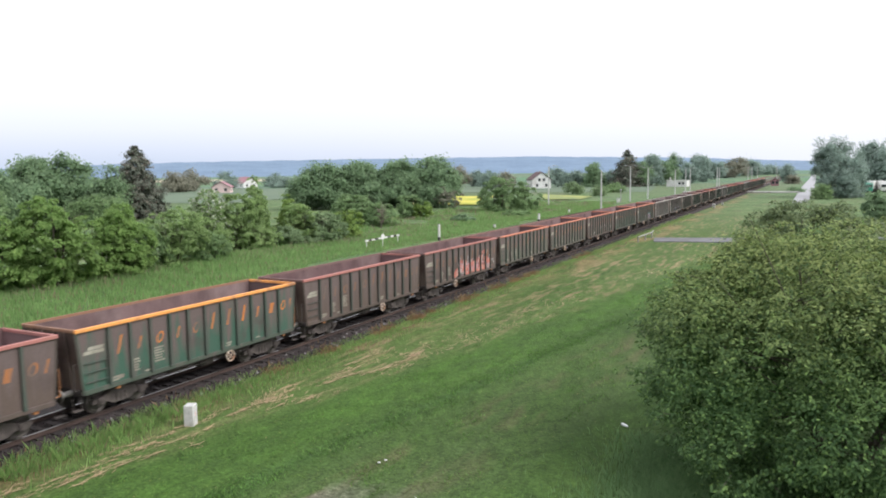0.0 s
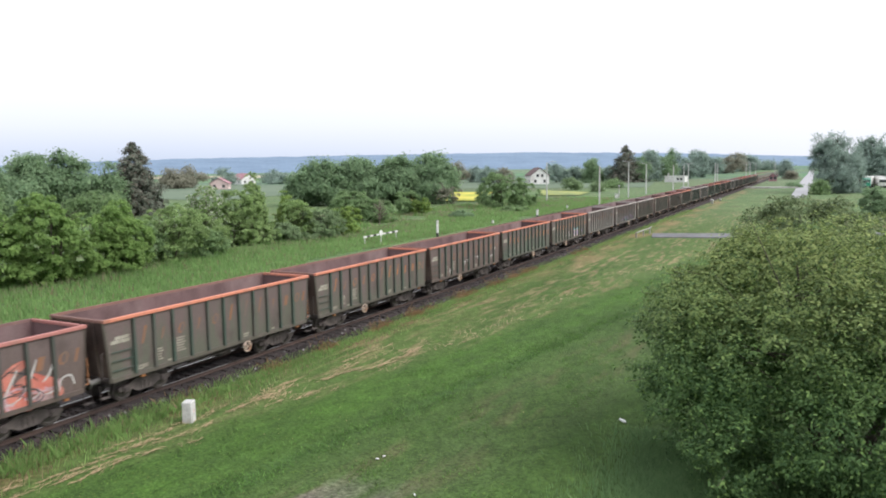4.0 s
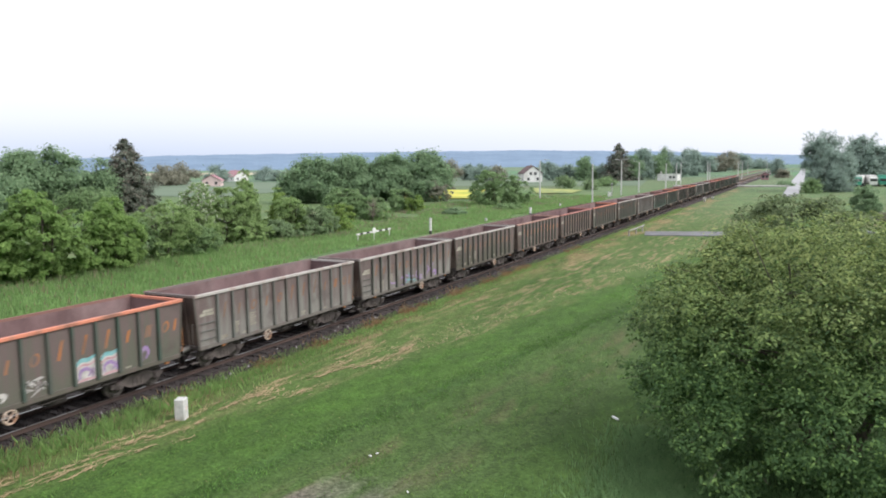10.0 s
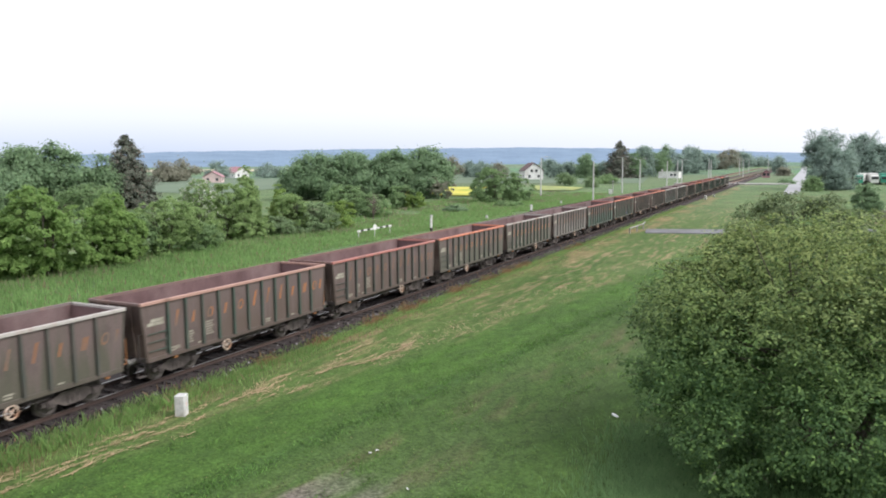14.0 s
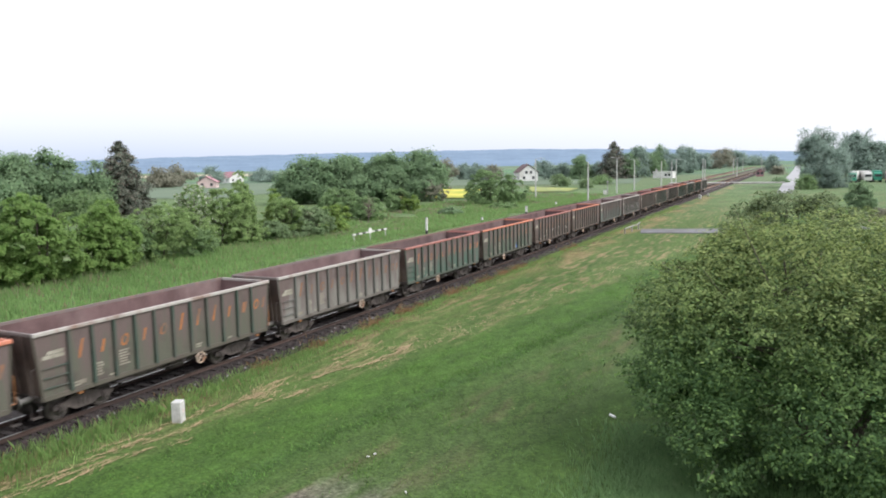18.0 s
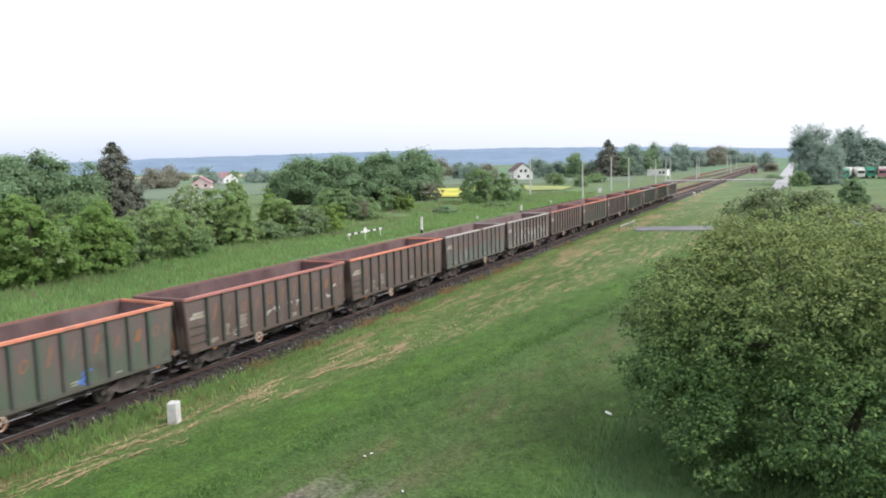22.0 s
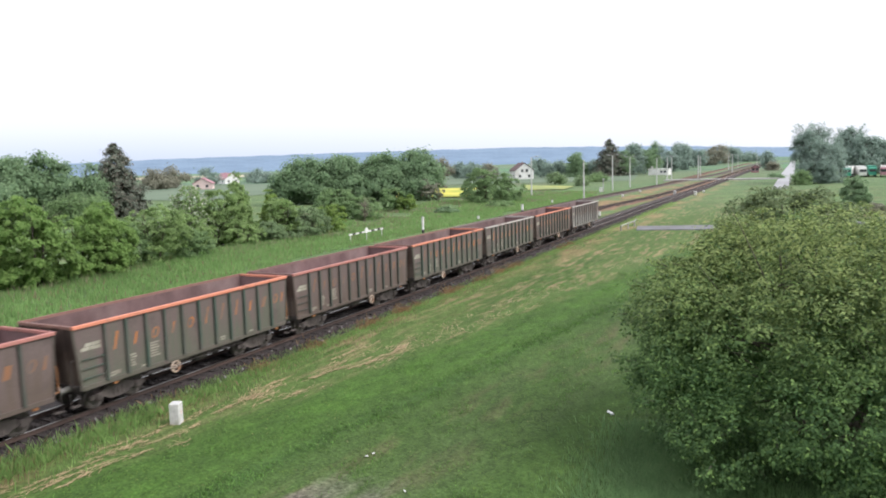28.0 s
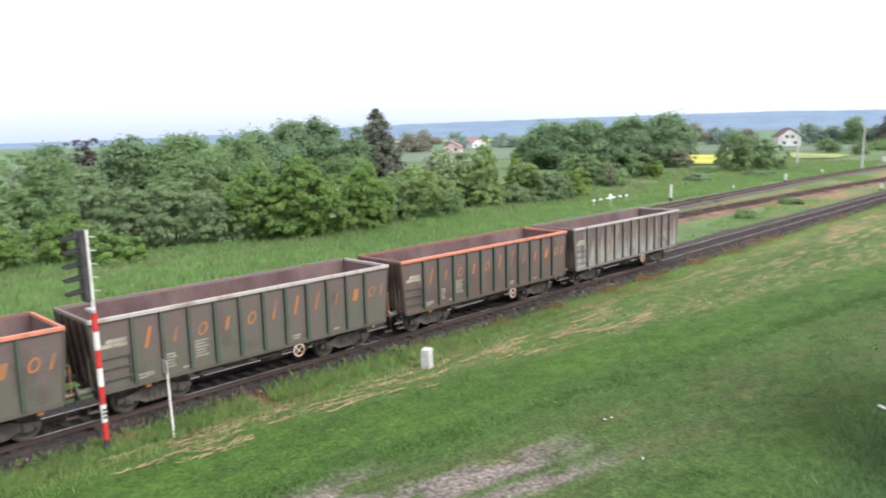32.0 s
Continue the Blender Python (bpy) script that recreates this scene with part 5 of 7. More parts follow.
        for y, z, k in ((-3.2, 1.35, 1.0), (-0.9, 1.75, 0.8), (-0.2, 1.8, 0.6), (0.9, 1.9, 0.5), (1.6, 1.9, 0.5), (4.2, 1.6, 1.1), (4.7, 2.1, 0.8)):
            for j in range(4):
                b = y + 0.16 * k * j
                stroke(bm, [(b, z + 0.1 * rng.normal()), (b + 0.1, z + 0.16 * k), (b + 0.05 * rng.normal(), z + 0.3 * k * rng.random())], 0.09, 1)
        paint("graffiti_tag", bm, M["spray_white"], "pale sprayed figures")
    elif figure == "blue":
        strokes("graffiti_tag", M["spray_blue"], 4, 1.6, 2.1, 1.3, 1.5, 0.1, 0.4, "small blue spray mark")


def place_wagons():
    M["handrail"] = surf("orange_handrail_paint", (0.33, 0.14, 0.055), (0.45, 0.19, 0.075), 4, 30, 0.6, stain=(0.25, 0.12, 0.07))
    first = build_wagon()
    made = []
    for i, (body, ribs, rim, marks, label, figure, shift) in enumerate(WAGONS):
        w = first if i == 0 else copy_thing(first, pose(0, 0, 0))
        made.append(w)
    for i, w in enumerate(made):
        body, ribs, rim, marks, label, figure, shift = WAGONS[i]
        tagged(w, label, "freight wagon", "wagons of the ore train")
        for o in w.children:
            k = o.name.split(".")[0]
            if k == "side_wall":
                o.color = (*body, 0.55 if body in (TEAL, PALE_TEAL) else 1)
            elif k in ("sill", "corner_post"):
                o.color = (*(0.5 * c + 0.5 * d for c, d in zip(body, (0.09, 0.07, 0.06))), 1)
            elif k in ("end_wall", "floor"):
                o.color = (*body, 1)
            elif k in ("rib", "ladder_rung", "ladder_stile"):
                o.color = (*ribs, 1)
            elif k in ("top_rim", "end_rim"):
                # worn picks the -x rim and the -y end rim, mixed towards brown
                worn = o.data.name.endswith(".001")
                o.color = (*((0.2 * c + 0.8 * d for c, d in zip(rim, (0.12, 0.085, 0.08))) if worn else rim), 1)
            elif k == "handwheel" and i in TURNED:
                o.location.y -= 2.9
            elif k == "painted_mark":
                o.color = (*marks, 1)
        if figure:
            spray(w, figure, i)
    return made


M["letter"] = wagon_paint("worn_orange_marks", (0.15, 0.115, 0.10), 0.42, 0.68, 0.7)
wagons = place_wagons()


def train_end(t):
    """How far along the track the right end of the first whole wagon has come."""
    k = t / 32
    return 2.028 * k ** 3 - 52.522 * k ** 2 - 292.041 * k + 28.45


def motions():
    for i, w in enumerate(wagons):
        shift = WAGONS[i][6]
        rows = [(t, pose(TRACK_X, train_end(t) + (i - 2) * PITCH + shift - HALF, 0)) for t in np.arange(0, 32.01, 1.0)]
        walk(w, rows)
    # the wheels roll: one turn for each 2.89 m of way; all wheelsets at one place of a bogie turn alike
    sets = [o for w in wagons for b in w.children if b.name.startswith("bogie") for o in b.children if o.name.startswith("wheelset")]
    for y in (-0.9, 0.9):
        same = [o for o in sets if abs(o.location.y - y) < 0.01]
        way = [(t, math.degrees((train_end(0) - train_end(t)) / 0.46)) for t in np.arange(0, 32.01, 0.05)]
        walk(same[0], [(t, pose(0, y, 0.46, a, 0, 0)) for t, a in way])
        for o in same[1:]:
            o.rotation_mode = "QUATERNION"
            o.animation_data_create()
            o.animation_data.action = same[0].animation_data.action
            o.animation_data.action_slot = same[0].animation_data.action_slot

# ---------------------------------------------------------------- trees and bushes
def near_tree():
    """The broad leafy tree right before the camera, boughs down to the grass."""
    rng = np.random.default_rng(77)
    x, y = 1.0, 26.0
    root = empty("broad_tree", pose(x, y, GROUND), "broad leafy green tree with boughs hanging to the grass", "tree")
    part("trunk", limbs_mesh(rng, 7.2, 11.0, 0.34, 0.18, 11, 3), M["bark"], root)
    top = [((0.2, 0.8, 5.3), (3.2, 3.4, 2.3)), ((-1.6, 1.6, 5.0), (2.4, 2.6, 2.2)), ((1.6, 0.0, 5.0), (2.8, 2.8, 2.4)), ((3.6, 0.6, 5.0), (2.6, 3.0, 2.3)), ((-3.5, 0.3, 4.5), (1.6, 1.7, 1.5)), ((-3.0, -1.3, 2.8), (1.5, 1.7, 1.6)), ((-4.3, 0.2, 3.7), (1.0, 1.1, 0.7)), ((-2.2, -2.2, 3.2), (2.2, 2.2, 2.2)), ((-1.5, -3.2, 1.7), (1.6, 1.6, 1.6)), ((0.0, -2.6, 3.8), (2.4, 2.2, 2.3))]
    front = [((0.2, -4.0, 2.0), (2.2, 1.9, 2.0)), ((2.6, -2.6, 3.9), (2.4, 2.2, 2.2)), ((2.8, -4.2, 2.1), (2.4, 2.0, 2.1)), ((4.8, -1.8, 3.4), (2.2, 2.4, 2.4)), ((5.0, 1.4, 3.0), (2.4, 2.6, 2.6)), ((-2.6, 2.6, 3.6), (2.2, 2.2, 2.2)), ((-1.2, 3.6, 5.2), (1.9, 2.2, 1.6)), ((-4.2, -1.8, 4.2), (1.5, 1.5, 1.3)), ((-4.4, -2.4, 2.9), (1.4, 1.4, 1.2)), ((-3.9, -3.4, 1.9), (1.4, 1.3, 1.2))]
    side = [((-2.6, -4.6, 1.3), (1.3, 1.3, 1.2)), ((-3.4, 0.4, 5.4), (1.4, 1.4, 1.0)), ((-2.8, 2.2, 6.1), (1.3, 1.4, 0.9)), ((-5.2, -0.3, 4.1), (1.25, 1.2, 0.75)), ((-4.9, 0.2, 4.75), (1.1, 1.1, 0.6)), ((-4.2, 0.6, 5.35), (1.1, 1.1, 0.55)), ((-3.3, 0.8, 5.75), (1.2, 1.2, 0.6)), ((-4.6, -0.4, 3.2), (1.2, 1.2, 0.9))]
    lobes = top + front + side
    p, o = crown_points(rng, lobes, 120000, 6000, 0.21, 0.42, 0.6, 1.1)
    q, r = crown_points(rng, lobes, 90000, 3200, 0.32, 0.36, 0.6, 0.0)
    p, o = np.concatenate([p, q]), np.concatenate([o, r])
    q, r = crown_points(rng, [(c, tuple(0.78 * k for k in e)) for c, e in lobes], 34000, 1800, 0.4, 0.8, 0.5)
    p, o = np.concatenate([p, q]), np.concatenate([o, r])
    holes = np.array([noise.noise((a * 0.75, b * 0.75, c * 1.1)) for a, b, c in p])
    keep = holes > -0.40 + 0.34 * np.clip((4.2 - p[:, 2]) / 3.0, 0, 1) * (p[:, 0] > -3.0)
    p, o = p[keep], o[keep]
    p[:, 2] = np.abs(p[:, 2] - 0.15) + 0.15
    v, f = leaf_quads(rng, p, o, 0.084, 1.5, 0.9)
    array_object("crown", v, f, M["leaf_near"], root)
    # long twigs that stick out of the outline
    bm, tips = bmesh.new(), []
    for i in range(90):
        a = rng.uniform(2.2, 5.6)
        d = Vector((math.cos(a), math.sin(a), rng.uniform(-0.2, 0.5)))
        k = lobes[rng.integers(0, len(lobes))]
        s = Vector(k[0]) + Vector((d.x * k[1][0], d.y * k[1][1], d.z * k[1][2])) * 0.8
        e = s + d * rng.uniform(0.5, 1.1)
        tube(bm, s, e, 0.014, 0.004, 4)
        for j in range(26):
            tips.append(s.lerp(e, rng.random()) + Vector((rng.normal(), rng.normal(), rng.normal())) * 0.09)
    tagged(part("twig", bm, M["bark"], root), kind="stuff")
    t = np.array(tips)
    v, f = leaf_quads(rng, t, unit(rng, len(t)), 0.10)
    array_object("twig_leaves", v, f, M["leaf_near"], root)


near_tree()
tree("tree", -0.5, 46.0, 7.5, 8.0, M["leaf_olive"], 46000, 0.14, "rounded olive-green tree behind a broader one", form="bush", seed=4, clump=0.3,
     shape=[((-1.9, 0, 5.4), (1.4, 1.6, 1.4)), ((-0.4, 0.2, 6.1), (1.7, 1.7, 1.35)), ((1.4, 0, 5.9), (1.6, 1.7, 1.25)), ((-2.1, 0, 3.6), (1.5, 1.7, 1.9)), ((-0.6, -1.4, 4.2), (1.9, 1.7, 2.1)), ((0.6, 0.8, 4.6), (2.4, 1.6, 1.8)),
            ((1.6, -1.4, 3.8), (2.0, 1.8, 2.1)), ((3.2, 0, 4.2), (1.7, 1.7, 1.8)), ((-2.4, -0.4, 1.6), (1.6, 1.6, 1.5)), ((0.6, -2.2, 1.8), (2.2, 1.8, 1.8)), ((3.4, -0.6, 1.8), (1.8, 1.7, 1.8))])

# each row: x, y, height, width, leaves, count, leaf size, form, label
HEDGE_BUSHES = [
    (-57.5, 40.0, 7.9, 8.2, "leaf_fresh", 20400, 0.22, "bush", "tall fresh green bush at the meadow's edge"),
    (-60.0, 36.5, 6.6, 6.2, "leaf_fresh", 11900, 0.22, "bush", "tall fresh green bush at the meadow's edge"),
    (-58.7, 48.2, 6.7, 5.6, "leaf_fresh", 11900, 0.21, "bush", "fresh green bush beside the meadow"),
    (-56.8, 46.5, 4.2, 4.0, "leaf_fresh", 6800, 0.19, "bush", "low fresh green bush"),
    (-58.9, 54.1, 6.2, 6.8, "leaf_light", 11900, 0.19, "bush", "grey-green willow bush"),
    (-58.0, 58.5, 3.0, 4.4, "leaf_mid", 5100, 0.18, "bush", "low green bush"),
    (-67.5, 67.3, 7.4, 8.4, "leaf_white", 15000, 0.20, "bush", "hawthorn bush with white blossom"),
    (-65.5, 70.5, 6.9, 6.4, "leaf_light", 11000, 0.20, "bush", "green bush beside a blossoming one"),
    (-65.7, 74.5, 8.6, 4.8, "leaf_light", 12000, 0.20, "poplar", "slender upright green tree"),
    (-64.5, 80.3, 6.0, 5.4, "leaf_yellow", 9350, 0.20, "poplar", "yellow-green young tree"),
    (-62.0, 79.0, 5.4, 5.8, "leaf_light", 9000, 0.19, "bush", "green bush in a hedge"),
    (-59.4, 81.0, 4.3, 7.0, "leaf_grey", 9500, 0.19, "bush", "low grey-green bush"),
    (-59.0, 86.0, 4.2, 4.2, "leaf_yellow", 5100, 0.19, "bush", "small yellow-green bush"),
]
HEDGE_SHRUBS = [
    (-58.2, 44.5, 5.8, 5.2, "leaf_fresh", 7000, 0.21, "bush", "fresh green bush in a hedge"),
    (-59.5, 51.5, 4.8, 5.2, "leaf_mid", 6000, 0.20, "bush", "green bush in a hedge"),
    (-62.5, 62.5, 4.6, 6.4, "leaf_light", 7000, 0.20, "bush", "low green bush before a hawthorn"),
    (-61.5, 70.5, 3.2, 6.0, "leaf_light", 4500, 0.20, "bush", "low fresh green bush before a hedge"),
    (-60.8, 75.5, 2.4, 5.0, "leaf_grey", 4000, 0.20, "bush", "low grey-green bush before a hedge"),
    (-96.0, 33.5, 6.4, 11.0, "leaf_grey", 7000, 0.30, "bush", "wide olive bush before a purple tree"),
    (-65.2, 30.2, 5.7, 9.0, "leaf_grey", 15300, 0.19, "bush", "wide grey-green willow bush"),
    (-61.5, 33.1, 4.4, 5.8, "leaf_grey", 8500, 0.19, "bush", "grey-green bush beside the meadow"),
    (-64.7, 25.6, 5.8, 6.4, "leaf_grey", 10200, 0.19, "bush", "grey-green willow bush"),
    (-74.7, 21.0, 8.8, 9.4, "leaf_mid", 13600, 0.24, "bush", "tall green bush"),
    (-62.9, 19.5, 3.6, 5.4, "leaf_fresh", 7650, 0.19, "bush", "low bright green bush"),
    (-61.9, 14.5, 3.3, 5.0, "leaf_fresh", 6800, 0.19, "bush", "low bright green bush"),
    (-58.0, 22.0, 2.3, 4.6, "leaf_fresh", 5100, 0.18, "bush", "low fresh green bush"),
]
WOOD_TREES = [
    (-113.5, 18.5, 8.6, 11.0, "leaf_dark", 9000, 0.40, "round", "dark green tree behind the bushes"),
    (-108.5, 34.0, 9.4, 9.5, "leaf_dark", 9000, 0.40, "round", "dark green tree behind the bushes"),
    (-68.0, 12.0, 6.5, 8.0, "leaf_mid", 8500, 0.22, "bush", "green bush beside the meadow"),
    (-103.2, 50.3, 10.7, 12.0, "leaf_mid", 15300, 0.44, "round", "broad green tree behind the bushes"),
    (-110.7, 45.0, 9.9, 10.0, "leaf_dark", 9375, 0.52, "round", "dark green tree behind the bushes"),
    (-102.9, 58.4, 10.4, 9.0, "leaf_mid", 6250, 0.36, "round", "green tree behind the bushes"),
    (-85.1, 41.9, 7.4, 11.0, "leaf_mid", 10200, 0.27, "bush", "wide green bush"),
    (-92.0, 50.0, 8.0, 9.0, "leaf_mid", 8500, 0.27, "bush", "wide green bush"),
    (-121.0, 43.0, 10.6, 9.6, "leaf_purple", 4375, 0.34, "round", "purple-brown leaved tree"),
    (-133.5, 87.8, 13.2, 14.2, "leaf_dark", 12187, 0.52, "round", "large dark green tree"),
    (-133.5, 97.0, 13.6, 13.6, "leaf_dark", 12187, 0.52, "round", "large dark green tree"),
    (-129.1, 103.0, 11.6, 8.4, "leaf_dark", 5625, 0.41, "round", "dark green tree beside a spruce"),
    (-128.1, 77.6, 11.0, 11.0, "leaf_dark", 9375, 0.52, "round", "dark green tree"),
    (-146.2, 98.0, 12.7, 12.7, "leaf_dark", 8437, 0.52, "round", "dark green tree"),
    (-120.0, 70.0, 9.0, 12.0, "leaf_mid", 6250, 0.39, "bush", "wide green bush before the wood"),
]
GROVE_TREES = [
    (-118.0, 92.0, 6.0, 12.0, "leaf_mid", 5625, 0.39, "bush", "wide green bush before the wood"),
    (-112.1, 153.4, 11.9, 16.4, "leaf_dark", 14015, 0.52, "round", "large dark green tree of a grove"),
    (-107.2, 162.9, 12.8, 15.3, "leaf_dark", 14015, 0.52, "round", "large dark green tree of a grove"),
    (-101.6, 172.2, 12.6, 15.8, "leaf_dark", 14015, 0.52, "round", "large dark green tree of a grove"),
    (-92.5, 175.1, 13.3, 17.9, "leaf_dark", 15093, 0.52, "round", "large dark green tree of a grove"),
    (-106.5, 158.5, 12.2, 14.4, "leaf_dark", 10925, 0.52, "round", "large dark green tree of a grove"),
    (-99.5, 166.0, 12.4, 14.9, "leaf_dark", 10925, 0.52, "round", "large dark green tree of a grove"),
    (-115.5, 149.0, 8.0, 8.0, "leaf_dark", 4375, 0.43, "round", "dark green tree at a grove's edge"),
    (-100.0, 161.0, 5.5, 14.0, "leaf_dark", 5625, 0.43, "bush", "dark undergrowth of a grove"),
    (-87.0, 166.0, 6.5, 10.0, "leaf_dark", 4375, 0.43, "bush", "dark undergrowth of a grove"),
    (-72.1, 109.3, 5.7, 9.8, "leaf_mid", 7500, 0.28, "bush", "wide green bush on the meadow"),
    (-67.2, 107.9, 3.9, 5.6, "leaf_mid", 4375, 0.26, "bush", "green bush on the meadow"),
    (-77.0, 112.0, 5.0, 7.0, "leaf_mid", 4375, 0.28, "bush", "green bush on the meadow"),
]
FIELD_TREES = [
    (-73.2, 128.7, 4.8, 5.8, "leaf_mid", 4375, 0.28, "bush", "rounded green bush on the meadow"),
    (-70.2, 128.0, 3.4, 4.0, "leaf_yellow", 3000, 0.26, "bush", "small yellow-green bush"),
    (-83.6, 166.1, 5.6, 7.6, "leaf_brown", 3750, 0.31, "bush", "brownish bush at the edge of a field"),
    (-64.8, 155.0, 8.5, 11.0, "leaf_mid", 8750, 0.33, "bush", "large rounded green bush"),
    (-61.0, 160.4, 6.9, 7.6, "leaf_mid", 5625, 0.31, "bush", "rounded green bush"),
    (-302.0, 291.9, 11.8, 18.2, "leaf_brown", 2600, 0.90, "round", "far brownish trees by a farm"),
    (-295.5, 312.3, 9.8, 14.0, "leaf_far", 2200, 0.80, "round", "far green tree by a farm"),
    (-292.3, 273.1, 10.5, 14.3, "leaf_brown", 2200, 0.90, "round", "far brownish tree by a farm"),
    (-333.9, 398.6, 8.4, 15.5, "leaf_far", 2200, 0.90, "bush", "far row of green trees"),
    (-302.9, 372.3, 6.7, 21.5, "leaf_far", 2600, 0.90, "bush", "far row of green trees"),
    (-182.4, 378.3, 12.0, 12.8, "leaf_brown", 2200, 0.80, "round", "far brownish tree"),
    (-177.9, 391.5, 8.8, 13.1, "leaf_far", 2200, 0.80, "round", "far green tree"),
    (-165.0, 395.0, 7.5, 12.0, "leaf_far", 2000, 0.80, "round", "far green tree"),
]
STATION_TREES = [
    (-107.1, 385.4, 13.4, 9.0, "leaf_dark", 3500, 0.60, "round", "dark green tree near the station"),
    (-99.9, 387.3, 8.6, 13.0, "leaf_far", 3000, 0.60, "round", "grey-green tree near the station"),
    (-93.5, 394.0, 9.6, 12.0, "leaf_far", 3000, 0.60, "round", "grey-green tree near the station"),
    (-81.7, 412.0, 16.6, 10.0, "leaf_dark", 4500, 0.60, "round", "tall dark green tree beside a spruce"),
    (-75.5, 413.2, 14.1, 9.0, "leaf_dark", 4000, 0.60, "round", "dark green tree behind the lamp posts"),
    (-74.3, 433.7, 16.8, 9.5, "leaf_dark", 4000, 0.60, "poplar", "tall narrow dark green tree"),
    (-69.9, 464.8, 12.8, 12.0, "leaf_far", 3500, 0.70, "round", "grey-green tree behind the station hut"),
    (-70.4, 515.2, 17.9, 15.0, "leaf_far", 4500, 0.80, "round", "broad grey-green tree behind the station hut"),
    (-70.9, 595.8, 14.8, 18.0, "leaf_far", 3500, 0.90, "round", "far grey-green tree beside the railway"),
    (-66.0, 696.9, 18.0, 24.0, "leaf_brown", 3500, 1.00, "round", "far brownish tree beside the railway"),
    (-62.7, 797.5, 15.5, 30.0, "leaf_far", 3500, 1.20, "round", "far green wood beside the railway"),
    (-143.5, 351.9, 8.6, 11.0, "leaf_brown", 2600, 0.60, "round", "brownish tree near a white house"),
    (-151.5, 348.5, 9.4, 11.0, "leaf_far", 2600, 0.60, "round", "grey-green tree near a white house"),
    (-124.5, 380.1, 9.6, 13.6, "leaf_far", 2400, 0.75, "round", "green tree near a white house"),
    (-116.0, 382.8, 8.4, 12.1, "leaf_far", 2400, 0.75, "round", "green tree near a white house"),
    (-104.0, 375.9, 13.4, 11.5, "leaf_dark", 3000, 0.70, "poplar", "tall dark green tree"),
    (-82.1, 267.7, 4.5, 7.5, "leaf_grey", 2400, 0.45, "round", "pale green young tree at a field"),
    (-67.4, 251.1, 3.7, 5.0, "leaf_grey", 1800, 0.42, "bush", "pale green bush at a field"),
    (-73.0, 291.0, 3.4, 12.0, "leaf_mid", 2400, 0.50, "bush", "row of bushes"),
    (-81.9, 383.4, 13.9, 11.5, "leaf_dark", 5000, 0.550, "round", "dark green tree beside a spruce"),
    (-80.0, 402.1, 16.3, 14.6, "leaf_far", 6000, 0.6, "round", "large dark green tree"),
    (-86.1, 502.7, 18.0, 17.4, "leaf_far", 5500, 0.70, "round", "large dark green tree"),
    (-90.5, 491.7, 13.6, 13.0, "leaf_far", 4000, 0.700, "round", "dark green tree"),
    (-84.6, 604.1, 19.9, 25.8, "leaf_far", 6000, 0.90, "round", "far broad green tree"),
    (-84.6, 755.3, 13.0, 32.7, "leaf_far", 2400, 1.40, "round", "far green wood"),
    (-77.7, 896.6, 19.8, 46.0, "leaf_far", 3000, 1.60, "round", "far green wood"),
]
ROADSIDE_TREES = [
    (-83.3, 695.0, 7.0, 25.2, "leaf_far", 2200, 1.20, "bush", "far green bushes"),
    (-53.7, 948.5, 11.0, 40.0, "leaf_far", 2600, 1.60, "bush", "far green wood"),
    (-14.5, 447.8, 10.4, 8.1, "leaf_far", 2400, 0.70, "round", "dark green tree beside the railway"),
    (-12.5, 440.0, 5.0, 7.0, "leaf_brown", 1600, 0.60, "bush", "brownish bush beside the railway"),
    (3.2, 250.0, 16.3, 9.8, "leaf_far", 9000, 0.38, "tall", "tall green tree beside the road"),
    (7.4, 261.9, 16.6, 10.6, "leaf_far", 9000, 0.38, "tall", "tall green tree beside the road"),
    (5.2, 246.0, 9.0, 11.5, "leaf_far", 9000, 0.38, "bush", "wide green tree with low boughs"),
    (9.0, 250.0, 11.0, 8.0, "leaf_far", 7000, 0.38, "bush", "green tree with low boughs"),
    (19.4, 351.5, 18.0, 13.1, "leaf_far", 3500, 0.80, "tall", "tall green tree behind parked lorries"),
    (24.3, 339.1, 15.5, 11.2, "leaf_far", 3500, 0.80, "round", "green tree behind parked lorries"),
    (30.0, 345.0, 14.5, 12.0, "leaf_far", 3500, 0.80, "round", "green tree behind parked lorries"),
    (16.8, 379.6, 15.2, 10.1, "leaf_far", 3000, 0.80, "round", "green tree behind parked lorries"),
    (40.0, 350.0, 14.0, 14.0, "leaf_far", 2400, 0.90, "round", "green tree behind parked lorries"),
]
LAST_BUSHES = [
    (8.7, 145.3, 4.9, 5.4, "leaf_dark", 6250, 0.26, "bush", "single round dark green bush"),
    (1.0, 236.0, 4.2, 4.4, "leaf_mid", 2600, 0.45, "bush", "low green bush beside the road"),
    (10.5, 125.0, 1.6, 5.0, "leaf_brown", 2750, 0.21, "bush", "low brownish bush"),
    (-8.0, 300.0, 1.6, 6.0, "leaf_dark", 1600, 0.40, "bush", "low bush beside the track"),
    (-32.0, 92.0, 0.6, 3.0, "leaf_mid", 4080, 0.15, "bush", "low weeds growing between the tracks"),
    (-31.0, 76.0, 0.7, 2.2, "leaf_mid", 4080, 0.15, "bush", "low weeds growing between the tracks"),
    (-58.0, 122.0, 1.2, 5.0, "leaf_dark", 2750, 0.21, "bush", "low bush on the meadow"),
    (-55.0, 140.0, 1.3, 6.0, "leaf_mid", 2750, 0.24, "bush", "low bush on the meadow"),
]
